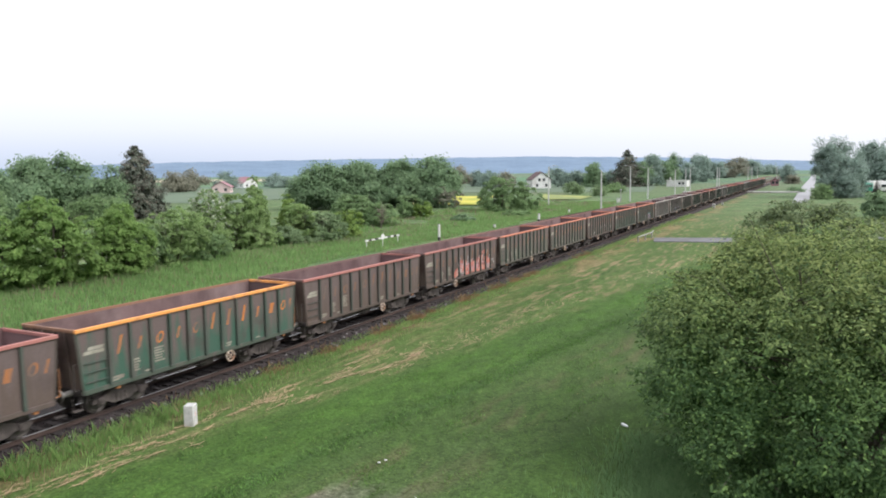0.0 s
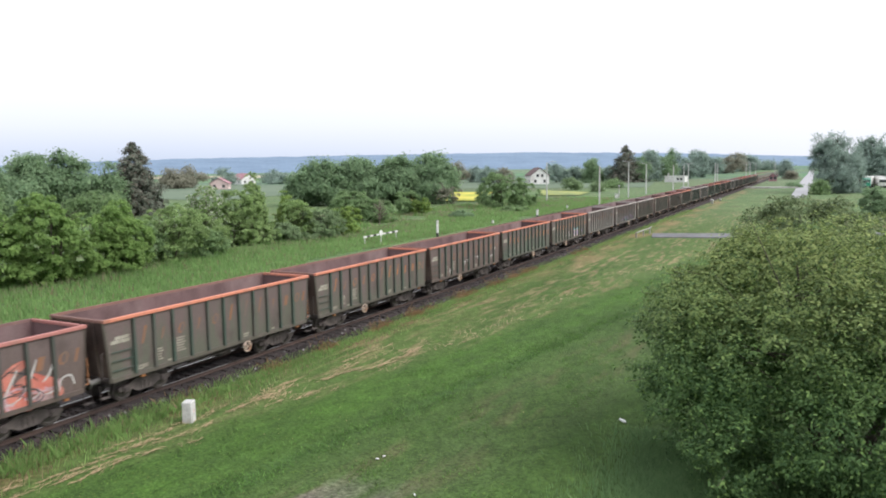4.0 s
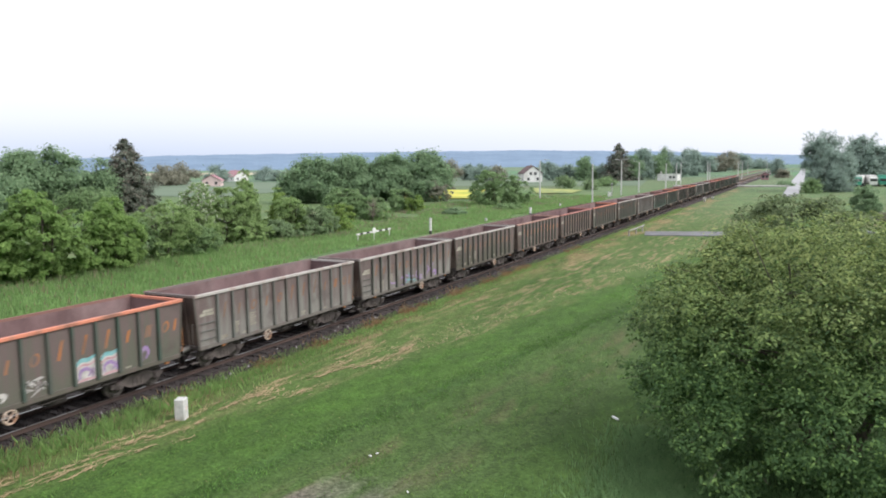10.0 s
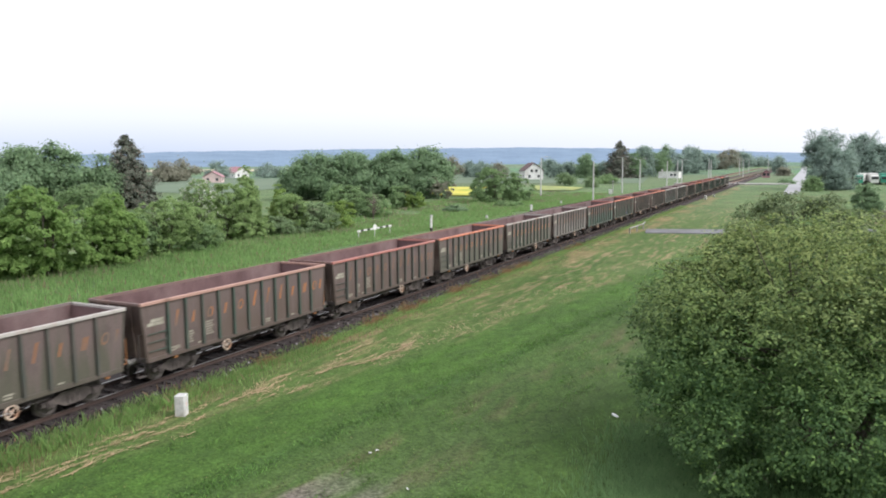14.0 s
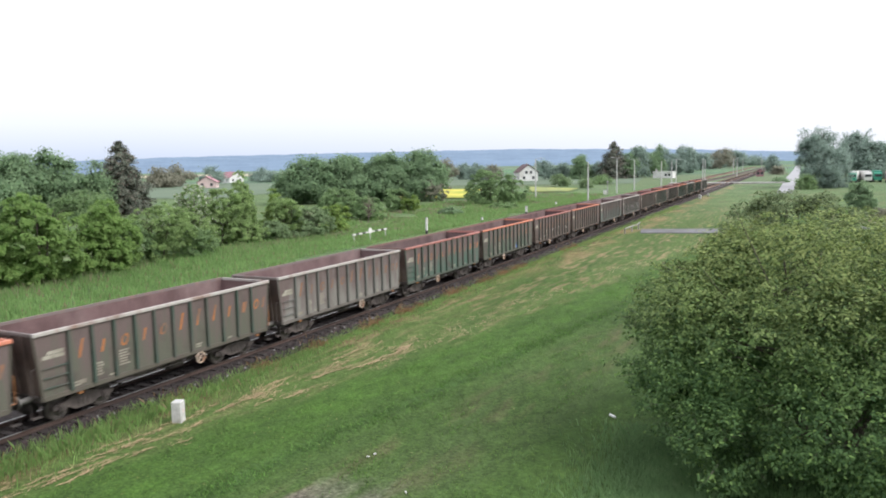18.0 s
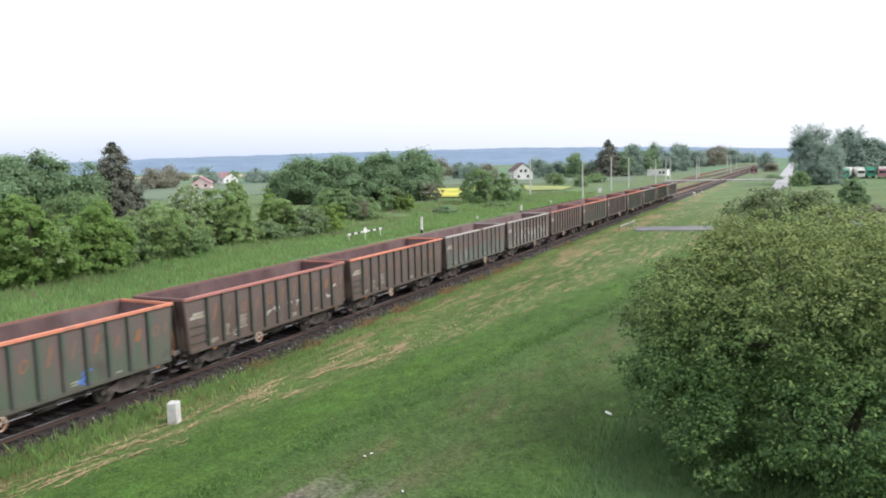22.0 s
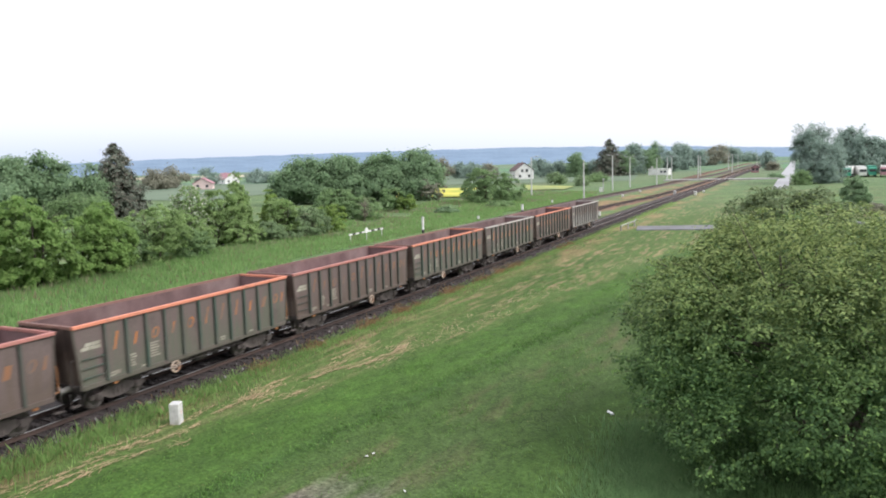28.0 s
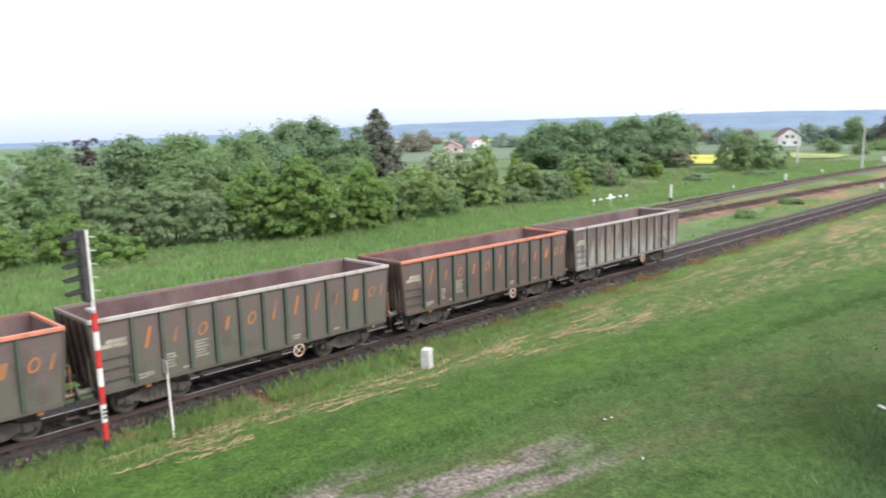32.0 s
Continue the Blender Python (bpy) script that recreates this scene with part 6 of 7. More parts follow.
for i, (x, y, h, w, leaves, n, size, form, label) in enumerate(HEDGE_BUSHES + HEDGE_SHRUBS + WOOD_TREES + GROVE_TREES + FIELD_TREES + STATION_TREES + ROADSIDE_TREES + LAST_BUSHES):
    kind = "bush" if form == "bush" else "tree"
    if len(label.split()) < 4:
        label += " among other growth"
    tree(kind, x, y, h, w, M[leaves], n, size, label, kind, form, seed=i)
spruce("spruce_tree", -131.0, 111.4, 15.3, 14.5, "dark brownish spruce rising above the wood", 30000, 0.30, 1)
spruce("spruce_tree", -87.6, 380.0, 18.6, 20.0, "dark tall spruce near the lamp posts", 9000, 0.6, 2)


def bare_tree(x, y, h, w):
    root = empty("bare_tree", pose(x, y, GROUND), "small bare reddish-grey tree on the meadow", "tree")
    rng = np.random.default_rng(8)
    bm = bmesh.new()
    tube(bm, (0, 0, -0.1), (0, 0, h * 0.8), 0.07, 0.02, 6)
    for i in range(60):
        a, z = rng.random() * 6.28, h * rng.uniform(0.2, 0.75)
        r = w * 0.5 * rng.uniform(0.4, 1.0)
        tube(bm, (0, 0, z), (math.cos(a) * r, math.sin(a) * r, z + h * rng.uniform(0.05, 0.3)), 0.03, 0.012, 4)
    part("trunk", bm, M["bare"], root)


M["bare"] = surf("bare_twigs", (0.15, 0.11, 0.10), (0.24, 0.18, 0.17), 4, 30, 0.9)
bare_tree(-62.8, 101.0, 4.6, 2.8)


def wispy_tree(x, y, h, w, seed, label):
    """A tall tree whose thin upper twigs are only just in leaf."""
    rng = np.random.default_rng(seed)
    root = empty("wispy_tree", pose(x, y, GROUND), label, "tree")
    bm, pts = bmesh.new(), []
    tube(bm, (0, 0, -0.1), (0, 0, h * 0.55), 0.28, 0.14, 8)
    tube(bm, (0, 0, h * 0.55), (0, 0, h * 0.96), 0.14, 0.03, 6)
    for i in range(46):
        a, z = rng.random() * 6.28, h * rng.uniform(0.3, 0.85)
        r = w * 0.5 * rng.uniform(0.4, 1.0)
        s, e = Vector((0, 0, z)), Vector((math.cos(a) * r, math.sin(a) * r, min(h, z + h * rng.uniform(0.1, 0.26))))
        tube(bm, s, e, 0.06, 0.02, 5)
        for j in range(46):
            pts.append(s.lerp(e, rng.uniform(0.35, 1.1)) + Vector((rng.normal(), rng.normal(), rng.normal())) * 0.45)
    part("trunk", bm, M["bark"], root)
    p = np.array(pts)
    v, f = leaf_quads(rng, p, unit(rng, len(p)), 0.34)
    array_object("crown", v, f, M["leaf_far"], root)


wispy_tree(0.9, 254.0, 17.6, 6.0, 31, "tall thin tree with sparse wispy top")
wispy_tree(5.2, 258.0, 18.0, 7.0, 32, "tall thin tree with sparse wispy top")
wispy_tree(16.0, 352.0, 19.5, 9.0, 33, "tall thin tree behind parked lorries")
wispy_tree(21.5, 356.0, 20.0, 9.0, 34, "tall thin tree behind parked lorries")

# ---------------------------------------------------------------- signals, posts and lamps
def signal_mast():
    root = empty("signal_mast", pose(-22.35, 7.4, GROUND), "railway signal with red and white banded mast and black hooded head", "railway signal")
    bm = bmesh.new()
    tube(bm, (0, 0, -0.1), (0, 0, 0.42), 0.11, 0.09, 12)
    part("base", bm, M["black_paint"], root, "dark painted mast foot")
    z, step = 0.42, 0.565
    for i in range(7):
        bm = bmesh.new()
        tube(bm, (0, 0, z), (0, 0, z + step), 0.085, seg=14)
        part("band", bm, M["red_paint"] if i % 2 == 0 else M["white"], root, "red band" if i % 2 == 0 else "white band")
        if i == 1:
            bm = bmesh.new()
            for k in range(3):
                box(bm, 0.03, 0.092, -0.05, 0.05, z + 0.12 + k * 0.12, z + 0.19 + k * 0.12)
            part("marking", bm, M["black_paint"], root, "dark bars of a small inscription")
        z += step
    bm = bmesh.new()
    tube(bm, (0, 0, z), (0, 0, 6.85), 0.06, seg=10)
    part("upper_mast", bm, M["white"], root)
    bm = bmesh.new()
    box(bm, -0.2, 0.2, -0.26, -0.08, 4.75, 6.9, 0.04)
    part("head", bm, M["black_paint"], root, "black signal head")
    for k in range(5):
        zz = 6.65 - 0.4 * k
        bm = bmesh.new()
        arc = []
        for j in range(10):
            a0 = math.pi * j / 9 * 1.1 - 0.2
            arc.append((bm.verts.new((math.cos(a0) * 0.13, -0.26, zz + math.sin(a0) * 0.13)), bm.verts.new((math.cos(a0) * 0.10, -0.72, zz + math.sin(a0) * 0.10 - 0.05))))
        for p, q in zip(arc, arc[1:]):
            bm.faces.new((p[0], q[0], q[1], p[1]))
        bmesh.ops.solidify(bm, geom=bm.faces[:], thickness=0.012)
        part("hood", bm, M["black_paint"], root, "black lamp hood")
        bm = bmesh.new()
        tube(bm, (0, -0.275, zz), (0, -0.255, zz), 0.09, seg=14)
        part("lens", bm, M["lens"], root)
        bm = bmesh.new()
        tube(bm, (-0.02, 0.06, zz), (0.22, 0.16, zz), 0.016, seg=5)
        part("rung", bm, M["white"], root, "white climbing rung")
    bm = bmesh.new()
    box(bm, -0.35, 0.12, -0.12, 0.02, 4.42, 4.5, 0.01)
    part("bracket", bm, M["lamp_grey"], root)


signal_mast()


def stake():
    root = empty("track_sign", pose(-21.9, 9.3, GROUND) @ pose(0, 0, 0, 0, -2.5, 0), "thin white leaning post with a small plate", "sign post")
    bm = bmesh.new()
    tube(bm, (0, 0, -0.1), (0, 0, 2.5), 0.036, seg=8)
    part("post", bm, M["white"], root)
    bm = bmesh.new()
    box(bm, -0.17, 0.17, -0.065, -0.045, 2.12, 2.55, 0.004)
    part("plate", bm, M["lamp_grey"], root, "plain grey plate")


stake()


def kilometre_post():
    root = empty("kilometre_post", pose(-20.75, 19.5, GROUND, 0, 0, 24), "white painted concrete kilometre post in the grass", "post")
    bm = bmesh.new()
    box(bm, -0.19, 0.19, -0.21, 0.21, -0.15, 0.80, 0.03)
    part("block", bm, M["whitewash"], root)
    bm = bmesh.new()
    box(bm, 0.188, 0.198, -0.05, 0.05, 0.36, 0.5)
    part("mark", bm, M["pink_plaster"], root, "faded reddish mark")


kilometre_post()


def marker_post(x, y, h, w, label="white wooden marker post beside the siding"):
    root = empty("marker_post", pose(x, y, GROUND), label, "post", "marker posts along the siding")
    bm = bmesh.new()
    box(bm, -w / 2, w / 2, -w / 2, w / 2, -0.1, h, 0.02)
    part("post", bm, M["white"], root)
    bm = bmesh.new()
    box(bm, -w * 0.6, w * 0.6, -w * 0.6, w * 0.6, h * 0.99, h + 0.05, 0.01)
    part("cap", bm, M["concrete"], root)
    bm = bmesh.new()
    box(bm, -w * 0.52, w * 0.52, -w * 0.52, w * 0.52, -0.1, h * 0.22)
    part("foot", bm, M["black_paint"], root, "dark painted foot")


for x, y, h, w in ((-45.6, 88.0, 2.2, 0.26), (-45.6, 128.0, 1.35, 0.34), (-47.4, 152.0, 0.8, 0.3), (-46.8, 110.0, 0.6, 0.3), (-28.6, 117.0, 0.9, 0.3), (-37.5, 176.0, 0.7, 0.4), (-38.0, 200.0, 0.6, 0.4), (-21.4, 196.0, 0.6, 0.4)):
    marker_post(x, y, h, w)


def striped_bar():
    """A low black and white striped bar with a round white disc in the middle."""
    root = empty("barrier_bar", pose(-49.0, 79.0, GROUND, 0, 0, -5), "low black and white striped barrier with a white disc", "barrier")
    n = 11
    for i in range(n):
        bm = bmesh.new()
        y = -3.6 + 7.2 * i / n
        box(bm, -0.05, 0.05, y, y + 7.2 / n, 0.86 + 0.016 * i, 1.06 + 0.016 * i)
        part("stripe", bm, M["white"] if i % 2 == 0 else M["black_paint"], root, "white stripe" if i % 2 == 0 else "black stripe")
    bm = bmesh.new()
    tube(bm, (0.08, -0.1, 1.2), (0.13, -0.1, 1.2), 0.36, seg=18)
    part("disc", bm, M["white"], root, "round white disc")
    for y in (-3.3, 0, 3.3):
        bm = bmesh.new()
        tube(bm, (0, y, -0.1), (0, y, 1.0), 0.05, seg=6)
        part("leg", bm, M["white"], root)


striped_bar()


def white_fence():
    root = empty("guard_rail", pose(-20.1, 98.0, GROUND, 0, 0, -4), "short white guard rail at the end of the old road", "fence")
    bm = bmesh.new()
    tube(bm, (0, -3.6, 0.68), (0, 3.0, 0.78), 0.07, seg=8)
    tube(bm, (0, 3.0, 0.78), (0, 3.7, 0.98), 0.07, seg=8)
    part("rail", bm, M["concrete"], root)
    for y in (-3.5, -0.2, 2.9):
        bm = bmesh.new()
        box(bm, -0.07, 0.07, y - 0.07, y + 0.07, -0.1, 0.72, 0.01)
        part("post", bm, M["concrete"], root)


white_fence()


def lamp_post(x, y, h, arms=1, turn=0.0, thick=1.0, label="tall grey concrete lamp post without light"):
    root = empty("lamp_post", pose(x, y, GROUND, 0, 0, turn), label, "lamp post", "lamp posts of the station")
    bm = bmesh.new()
    tube(bm, (0, 0, -0.1), (0, 0, h), 0.20 * thick, 0.13 * thick, 8)
    part("pole", bm, M["pale_concrete"], root)
    for s in ((1,) if arms == 1 else (1, -1))[:arms]:
        bm = bmesh.new()
        tube(bm, (0, 0, h - 0.05), (s * 1.1, 0, h + 0.25), 0.05, 0.04, 6)
        part("arm", bm, M["lamp_grey"], root)
        bm = bmesh.new()
        box(bm, min(s * 1.0, s * 1.8), max(s * 1.0, s * 1.8), -0.16, 0.16, h + 0.18, h + 0.34, 0.04)
        part("lamp_head", bm, M["lamp_grey"], root)


for x, y, h, arms in ((-62.4, 182.5, 10.1, 1), (-44.9, 168.7, 9.1, 0), (-48.0, 211.8, 10.0, 2), (-47.4, 233.2, 9.4, 2), (-42.8, 254.5, 8.8, 1), (-46.5, 300.0, 9.0, 1), (-47.5, 318.0, 9.0, 1), (-37.0, 318.0, 9.4, 0), (-40.0, 352.0, 9.0, 1), (-30.5, 405.0, 9.0, 2), (-37.5, 470.0, 9.0, 2), (-22.0, 470.0, 9.0, 2), (-38.5, 560.0, 9.0, 2)):
    lamp_post(x, y, h, arms)


def relay_cabinet(x, y):
    root = empty("relay_cabinet", pose(x, y, GROUND, 0, 0, 15), "white metal relay cabinet beside the siding", "cabinet")
    bm = bmesh.new()
    box(bm, -0.45, 0.45, -0.6, 0.6, 0.1, 1.25, 0.03)
    part("body", bm, M["white"], root)
    bm = bmesh.new()
    box(bm, -0.5, 0.5, -0.66, 0.66, 1.25, 1.32, 0.02)
    part("lid", bm, M["lamp_grey"], root)
    bm = bmesh.new()
    box(bm, -0.42, 0.42, -0.56, 0.56, -0.1, 0.1)
    part("plinth", bm, M["concrete"], root)


relay_cabinet(-49.0, 202.0)


def short_pole(x, y, h):
    root = empty("signal_pole", pose(x, y, GROUND), "short grey pole with a small box on top", "pole")
    bm = bmesh.new()
    tube(bm, (0, 0, -0.1), (0, 0, h), 0.16, 0.13, 8)
    part("pole", bm, M["concrete"], root)
    bm = bmesh.new()
    box(bm, -0.25, 0.25, -0.2, 0.2, h, h + 0.35, 0.03)
    part("box", bm, M["lamp_grey"], root)


short_pole(-50.0, 209.0, 3.2)


def dwarf_signal(x, y):
    root = empty("dwarf_signal", pose(x, y, GROUND), "low white dwarf signal beside the track", "railway signal")
    bm = bmesh.new()
    box(bm, -0.3, 0.3, -0.22, 0.22, 0.2, 1.0, 0.06)
    part("body", bm, M["white"], root)
    for s in (-0.13, 0.13):
        bm = bmesh.new()
        tube(bm, (s, -0.24, 0.68), (s, -0.42, 0.66), 0.1, seg=10)
        part("lamp", bm, M["black_paint"], root)
    bm = bmesh.new()
    box(bm, -0.2, 0.2, -0.2, 0.2, -0.1, 0.2)
    part("foot", bm, M["concrete"], root)


dwarf_signal(-27.0, 186.0)
dwarf_signal(-21.6, 181.0)

# ---------------------------------------------------------------- houses, hut and lorries
def house(name, x, y, turn, w, d, eave, ridge, wall, roof, label, floors=1, chimney=True):
    root = empty(name, pose(x, y, GROUND, 0, 0, turn), label, "house")
    t = 0.3
    for s in (-1, 1):
        bm = bmesh.new()
        box(bm, s * w / 2 - (t if s > 0 else 0), s * w / 2 + (t if s < 0 else 0), -d / 2, d / 2, -0.2, eave)
        part("wall", bm, wall, root)
        bm = bmesh.new()
        prism(bm, [(-w / 2 + t, -0.2), (w / 2 - t, -0.2), (w / 2 - t, eave), (0, ridge - 0.1), (-w / 2 + t, eave)], s * d / 2 - (t if s > 0 else 0), s * d / 2 + (t if s < 0 else 0))
        bmesh.ops.rotate(bm, verts=bm.verts, matrix=Matrix.Rotation(radians(90), 3, "Z"))
        part("gable_wall", bm, wall, root)
        bm = bmesh.new()
        over = 0.5
        k = (ridge - eave) / (w / 2)
        q = [(0, ridge), (s * (w / 2 + over), eave - over * k), (s * (w / 2 + over), eave - over * k + 0.18), (0, ridge + 0.2)]
        for yy in ((-d / 2 - over, d / 2 + over),):
            a = [bm.verts.new((px, yy[0], pz)) for px, pz in q]
            b = [bm.verts.new((px, yy[1], pz)) for px, pz in q]
            bm.faces.new(a)
            bm.faces.new(b[::-1])
            for i in range(4):
                bm.faces.new((a[i], b[i], b[(i + 1) % 4], a[(i + 1) % 4]))
        bmesh.ops.recalc_face_normals(bm, faces=bm.faces)
        part("roof", bm, roof, root)
    for f in range(floors):
        zz = 1.0 + f * 2.7
        for side in (-1, 1):
            for xx in (-w / 4, w / 4):
                if f == floors - 1 and floors > 1:
                    xx *= 0.5
                bm = bmesh.new()
                box(bm, xx - 0.6, xx + 0.6, side * d / 2 - 0.04, side * d / 2 + 0.04, zz, zz + 1.3)
                g = part("window", bm, M["glass_dark"], root)
                bm = bmesh.new()
                box(bm, xx - 0.7, xx + 0.7, side * (d / 2 + 0.06) - 0.05, side * (d / 2 + 0.06) + 0.05, zz - 0.1, zz)
                part("sill", bm, M["concrete"], g)
            for yy in (-d / 4, d / 4):
                if zz + 1.3 > eave:
                    continue
                bm = bmesh.new()
                box(bm, side * w / 2 - 0.04, side * w / 2 + 0.04, yy - 0.6, yy + 0.6, zz, zz + 1.3)
                part("window", bm, M["glass_dark"], root)
    if chimney:
        bm = bmesh.new()
        box(bm, 0.8, 1.4, d / 5, d / 5 + 0.6, eave, ridge + 0.7, 0.03)
        part("chimney", bm, M["concrete"], root)
    return root


house("house", -125.5, 352.0, 38, 9.6, 9.0, 4.6, 8.1, M["plaster"], M["roof_dark"], "white two-storey house with a dark red roof", 2)
house("farmhouse", -259.0, 271.0, 35, 8.5, 9.5, 3.0, 5.4, M["pink_plaster"], M["roof_red"], "far pink farmhouse with a red roof")
house("farmhouse", -330.0, 366.0, 70, 10.0, 13.5, 3.2, 6.8, M["plaster"], M["roof_red"], "far white farmhouse with a red roof")
house("shed", -262.0, 232.0, 70, 3.6, 6.0, 1.8, 2.8, M["plaster"], M["roof_red"], "low far white shed", chimney=False)
house("signal_box", -19.5, 400.0, 5, 3.4, 4.5, 2.5, 3.7, M["roof_red"], M["roof_dark"], "small red brick hut beside the railway", chimney=False)


def station_hut():
    root = empty("station_hut", pose(-63.5, 386.0, GROUND, 0, 0, 78), "low white station hut with a flat roof", "hut")
    bm = bmesh.new()
    box(bm, -2.0, 2.0, -5.2, 5.2, -0.2, 3.0, 0.05)
    part("wall", bm, M["plaster"], root)
    bm = bmesh.new()
    box(bm, -2.3, 2.3, -5.5, 5.5, 3.0, 3.25, 0.05)
    part("roof", bm, M["white"], root)
    for y in (-3.4, -1.6):
        bm = bmesh.new()
        box(bm, -2.04, -1.98, y - 0.6, y + 0.6, 1.1, 2.2)
        part("window", bm, M["glass_dark"], root)
    bm = bmesh.new()
    box(bm, -1.0, -0.4, 3.6, 4.2, 3.25, 4.6, 0.03)
    part("chimney", bm, M["concrete"], root)


station_hut()


def lorry(x, y, turn, cab, load, label):
    root = empty("lorry", pose(x, y, GROUND, 0, 0, turn), label, "lorry", "lorries parked beside the road")
    bm = bmesh.new()
    prism(bm, [(4.2, 0.7), (6.3, 0.7), (6.3, 2.0), (6.0, 3.2), (4.2, 3.4)], -1.2, 1.2)
    c = part("cab", bm, cab, root)
    bm = bmesh.new()
    box(bm, -1.05, 1.05, 6.2, 6.33, 1.9, 2.8)
    part("windscreen", bm, M["glass_dark"], c)
    bm = bmesh.new()
    box(bm, -1.25, 1.25, -6.5, 3.9, 1.15, 3.9, 0.05)
    part("cargo_box", bm, load, root)
    bm = bmesh.new()
    box(bm, -0.6, 0.6, -6.4, 6.0, 0.75, 1.1)
    part("chassis", bm, M["under"], root)
    for yy in (5.2, 1.6, -3.6, -4.9):
        for s in (-1, 1):
            bm = bmesh.new()
            tube(bm, (s * 0.9, yy, 0.5), (s * 1.22, yy, 0.5), 0.5, seg=14)
            w = part("wheel", bm, M["rubber"], root)
            bm = bmesh.new()
            tube(bm, (s * 1.2, yy, 0.5), (s * 1.24, yy, 0.5), 0.26, seg=10)
            part("rim", bm, M["lamp_grey"], w)


LORRIES = [("green_paint", "white", "green-cabbed lorry with a white box, parked in a row"), ("green_paint", "green_paint", "green box lorry parked in a row"), ("white", "white", "white box lorry parked in a row"), ("roof_red", "white", "red-cabbed lorry with a white box, parked in a row")]
for i, k in enumerate((0, 2, 1, 3, 0, 2, 2, 0, 3, 2)):
    lorry(16.2 + 3.7 * i, 300.0 + (i * 7 % 5) * 1.3, 172 + (i * 5 % 7) * 2.5, M[LORRIES[k][0]], M[LORRIES[k][1]], LORRIES[k][2])


def litter(x, y, size, label):
    root = empty("litter", pose(x, y, relief(x, y), 0, 0, random.uniform(0, 360)), label, "litter")
    bm = bmesh.new()
    tube(bm, (-size, 0, 0.05), (size * 0.5, 0, 0.05), 0.2 * size + 0.012, seg=10)
    tube(bm, (size * 0.5, 0, 0.05), (size * 0.8, 0, 0.05), 0.2 * size + 0.012, 0.012, 10)
    part("bottle", bm, M["litter"], root)
    bm = bmesh.new()
    tube(bm, (size * 0.8, 0, 0.05), (size * 0.92, 0, 0.05), 0.014, seg=8)
    part("cap", bm, M["white"], root)


for x, y, s in ((-6.0, 26.2, 0.19), (-12.36, 19.38, 0.05), (-12.27, 19.67, 0.05), (-9.96, 17.56, 0.05)):
    litter(x, y, s, "white plastic bottle thrown on the grass")

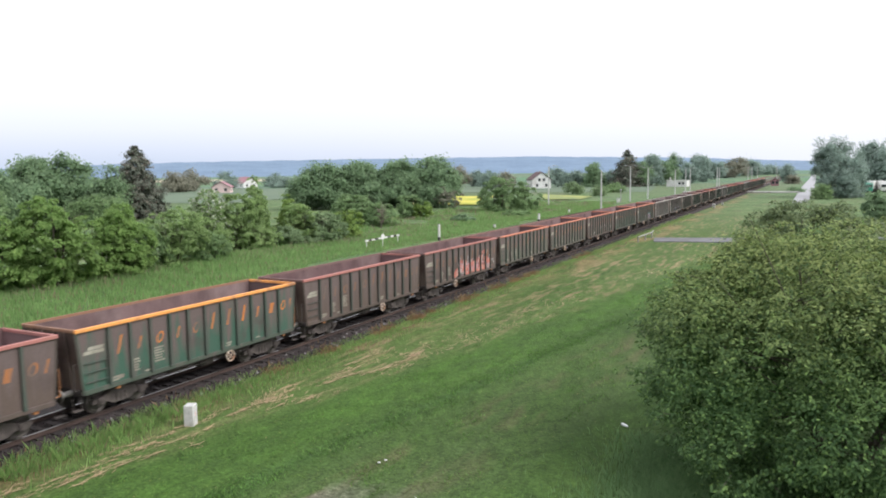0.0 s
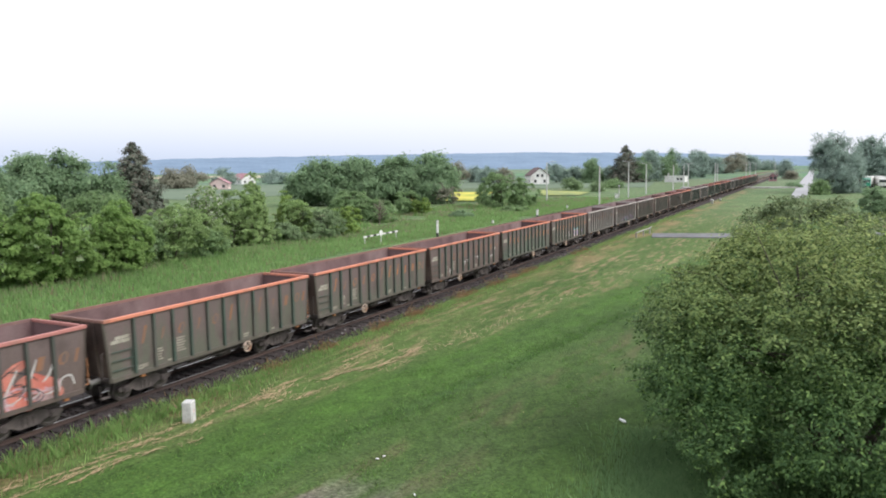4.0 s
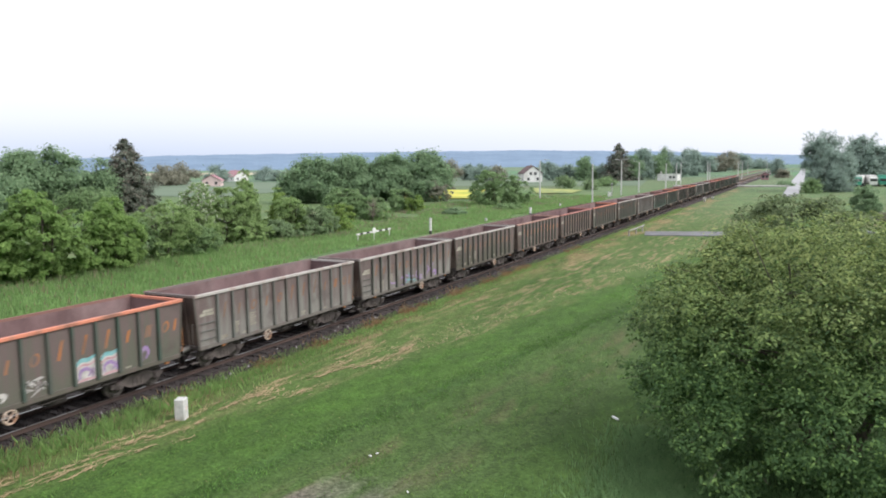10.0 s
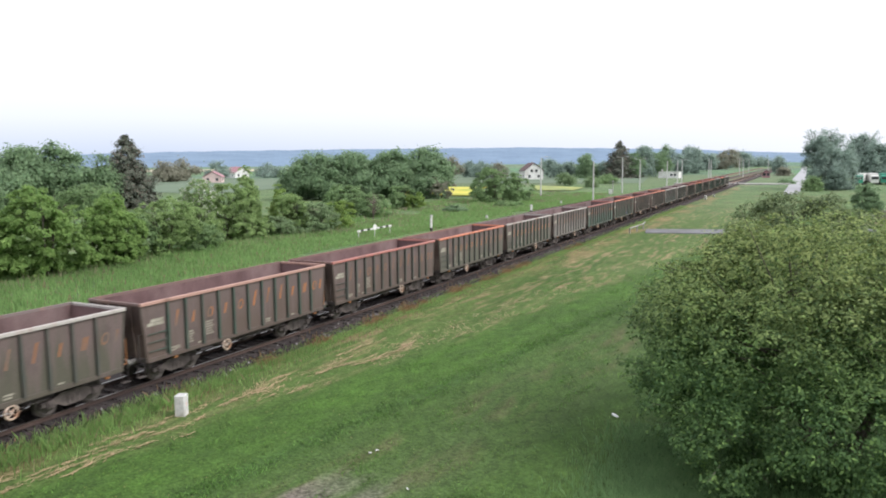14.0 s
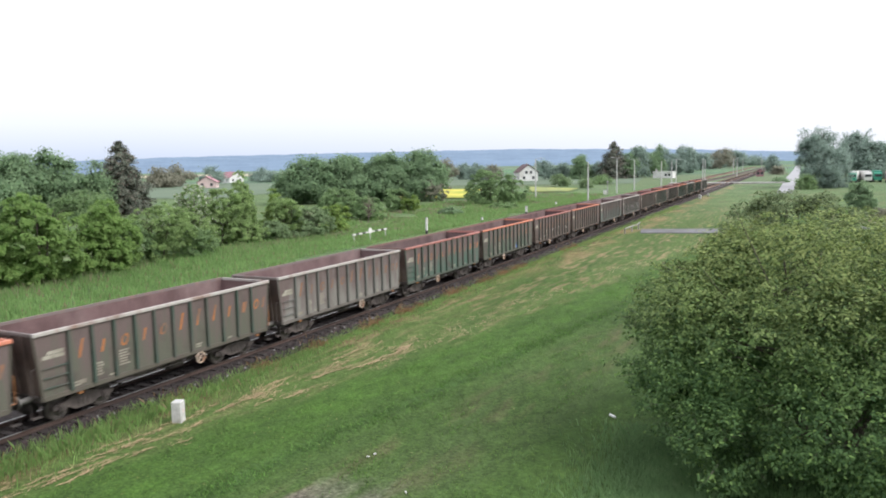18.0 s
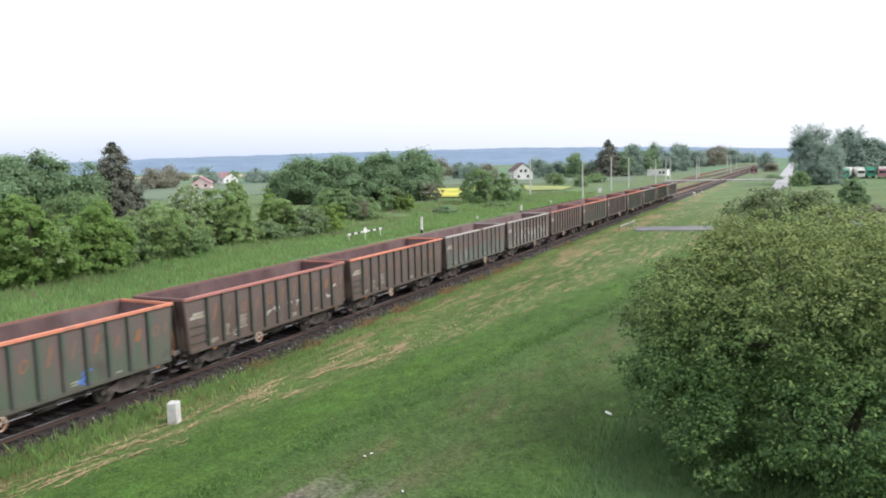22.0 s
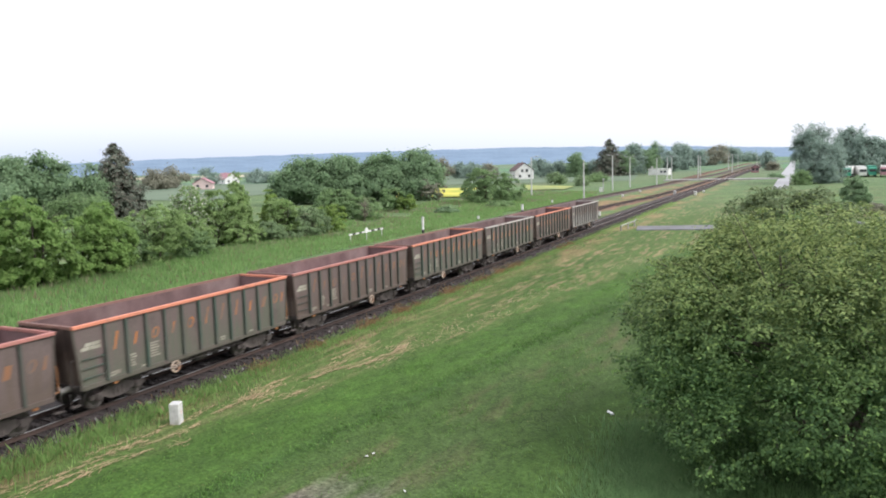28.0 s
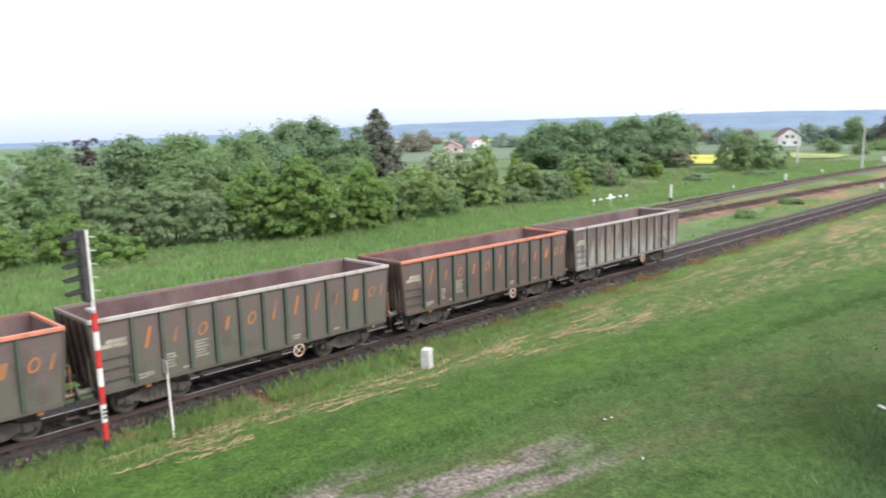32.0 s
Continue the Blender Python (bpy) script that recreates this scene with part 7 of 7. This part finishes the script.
# ---------------------------------------------------------------- grass, straw and weeds
def scatter_grass():
    rng = np.random.default_rng(21)

    def ground_at(x, y):
        return np.array([relief(a, b) for a, b in zip(x, y)])

    def shoulder_at(x, y):
        """The ground or the slope of the ballast, whichever lies higher."""
        return np.maximum(ground_at(x, y), -0.20 - 0.92 * (np.abs(x - TRACK_X) - 1.25).clip(0))

    def density(n, x0, x1, y0, y1, power):
        return rng.uniform(x0, x1, n), y0 + (y1 - y0) * rng.random(n) ** power

    # short lawn, bare where wheels have worn the earth
    x, y = density(90000, -22.4, 0.0, 2, 60, 1.6)
    u = x - 0.16 * (y - 20)
    rut = ((np.abs(u + 11.65) < 0.9) | (np.abs(u + 10.25) < 0.5)) & (y < 17.5)
    k = ~rut | (rng.random(len(x)) < 0.06)
    x, y = x[k], y[k]
    blades("lawn_grass", rng, x, y, ground_at(x, y) + 0.005, 0.022, 0.03, M["grass"], 4.0)
    # longer tufts
    cy = 9 + 55 * rng.random(420) ** 1.3
    cx = -14.55 + 0.16 * (cy - 20) + rng.normal(0, 0.3, 420)
    loose = rng.random(420) < 0.5
    cx = np.where(loose, rng.uniform(-20, -7, 420), cx)
    k = rng.integers(0, len(cx), 12000)
    x, y = cx[k] + rng.normal(0, 0.16, 12000), cy[k] + rng.normal(0, 0.4, 12000)
    blades("grass_tufts", rng, x, y, ground_at(x, y), 0.09, 0.024, M["long_grass"], 1.8)
    # rank grass beside the ballast
    n = 64000
    y = 4 + 150 * rng.random(n) ** 1.7
    x = -22.55 + np.array([noise.noise((0, b * 0.5, 1.0)) for b in y]) * 0.35 + rng.normal(0, 0.75, n)
    k = ((x < -21.9) | (rng.random(n) < 0.35)) & (x > -23.0)
    x, y = x[k], y[k]
    k = np.array([noise.noise((0, b * 0.35, 5.0)) for b in y]) > -0.5
    x, y = x[k], y[k]
    blades("verge_grass", rng, x, y, shoulder_at(x, y) - 0.02, 0.17 + 0.25 * np.exp(-((y - 16) / 9) ** 2), 0.024, M["verge"], 0.9)
    # reddish weeds on the shoulder
    c = np.concatenate([rng.uniform(6, 26, 8), rng.uniform(26, 80, 32)])
    k = rng.integers(0, 40, 4500)
    x, y = -22.65 + rng.normal(0, 0.2, 4500), c[k] + rng.normal(0, 0.45, 4500)
    blades("shoulder_weeds", rng, x, y, shoulder_at(x, y) - 0.02, 0.26, 0.04, M["weeds"], 0.7)
    # meadow beyond the track
    n = 150000
    y = -2 + 190 * rng.random(n) ** 1.35
    x = -28.8 - 33 * rng.random(n)
    far = (y > 52) & (x < -29) & (x > -46)
    thin = np.array([noise.noise((a * 0.12, b * 0.06, 7.0)) for a, b in zip(x, y)])
    k = ~(far & (thin < 0.25)) & (thin > -0.6)
    x, y = x[k], y[k]
    patchy = np.array([noise.noise((a * 0.1, b * 0.05, 2.0)) for a, b in zip(x, y)])
    h = 0.5 + 0.25 * patchy
    h[(x > -46) & (y > 60)] *= 0.4
    blades("meadow_grass", rng, x, y, ground_at(x, y) - 0.02, h, 0.075, M["tall_grass"], 0.5)
    # seed heads and dry stalks at the foot of the bushes
    n = 4500
    y = 5 + 105 * rng.random(n)
    x = -53.8 - 0.05 * y + rng.normal(0, 1.5, n)
    k = np.array([noise.noise((a * 0.2, b * 0.12, 3.0)) for a, b in zip(x, y)]) > -0.1
    x, y = x[k], y[k]
    blades("dry_stalks", rng, x, y, ground_at(x, y), 0.7, 0.025, M["dry"], 0.7)
    # rough tussocks and weeds on the meadow towards the grove
    m = 420
    cy = 78 + 130 * rng.random(m)
    cx = -48.5 - 30 * rng.random(m)
    k = rng.integers(0, m, 30000)
    x, y = cx[k] + rng.normal(0, 0.7, 30000), cy[k] + rng.normal(0, 1.0, 30000)
    blades("tussock_grass", rng, x, y, ground_at(x, y) - 0.02, (0.3 + 0.5 * rng.random(m) ** 2)[k], 0.13, M["tall_grass"], 0.6)
    dry = rng.random(m) < 0.3
    kk = k[dry[k]][:6000]
    x, y = cx[kk] + rng.normal(0, 0.9, len(kk)), cy[kk] + rng.normal(0, 1.2, len(kk))
    blades("dry_weeds", rng, x, y, ground_at(x, y) - 0.02, 0.6, 0.10, M["dry"], 0.6)
    # cut straw: thin wavy strands left in lines beside the track, loose handfuls farther on
    xs, ys, spins = [], [], []
    for line, count in ((-21.2, 10), (-20.6, 16), (-19.9, 16), (-19.3, 9)):
        for i in range(count):
            y0, length = 6 + 26 * rng.random(), rng.uniform(0.6, 2.8)
            m = int(length * 24)
            t = rng.random(m) * length
            ph, wave = rng.random() * 6.28, rng.uniform(0.06, 0.16)
            taper = np.sin(np.pi * np.clip(t / length, 0.08, 0.92))
            ys.append(y0 + t)
            xs.append(line + 0.09 * (y0 + t - 18) + rng.normal(0, 0.2) + wave * np.sin(t * 1.5 + ph) + rng.normal(0, 1, m) * rng.uniform(0.03, 0.09) * taper * np.where(rng.random(m) < 0.4, 3.2, 1.0))
            spins.append(rng.normal(0, 0.3, m) - 0.09 - 1.5 * wave * np.cos(t * 1.5 + ph))
    for i in range(80):
        y0 = 22 + 46 * rng.random()
        c = rng.uniform(-21.2, -18.6) + 0.14 * (y0 - 20)
        m = int(rng.uniform(6, 24))
        t = rng.normal(0, 0.6, m)
        ys.append(y0 + t)
        xs.append(c + 0.1 * t + rng.normal(0, 0.22, m))
        spins.append(rng.normal(0, 0.6, m))
    x, y, spin = np.concatenate(xs), np.concatenate(ys), np.concatenate(spins)
    n = len(x)
    along = np.stack([-np.sin(spin), np.cos(spin), rng.normal(0, 0.12, n)], 1) * rng.uniform(0.07, 0.18, n)[:, None]
    across = np.stack([np.cos(spin), np.sin(spin), np.zeros(n)], 1) * rng.uniform(0.006, 0.012, n)[:, None]
    base = np.stack([x, y, ground_at(x, y) + rng.uniform(0.03, 0.06, n)], 1)
    v = np.stack([base - along - across, base - along + across, base + along + across, base + along - across], 1).reshape(-1, 3)
    tagged(array_object("cut_straw", v, np.arange(4 * n).reshape(n, 4), M["straw"]), kind="stuff")
    # rank growth under the broad tree
    n = 34000
    x, y = np.where(rng.random(n) < 0.6, rng.normal(-3.3, 1.1, n), rng.uniform(-3, 5, n)), rng.uniform(17.5, 25.5, n)
    blades("shade_grass", rng, x, y, ground_at(x, y) - 0.02, 0.30, 0.02, M["rank"], 0.9)


scatter_grass()
motions()
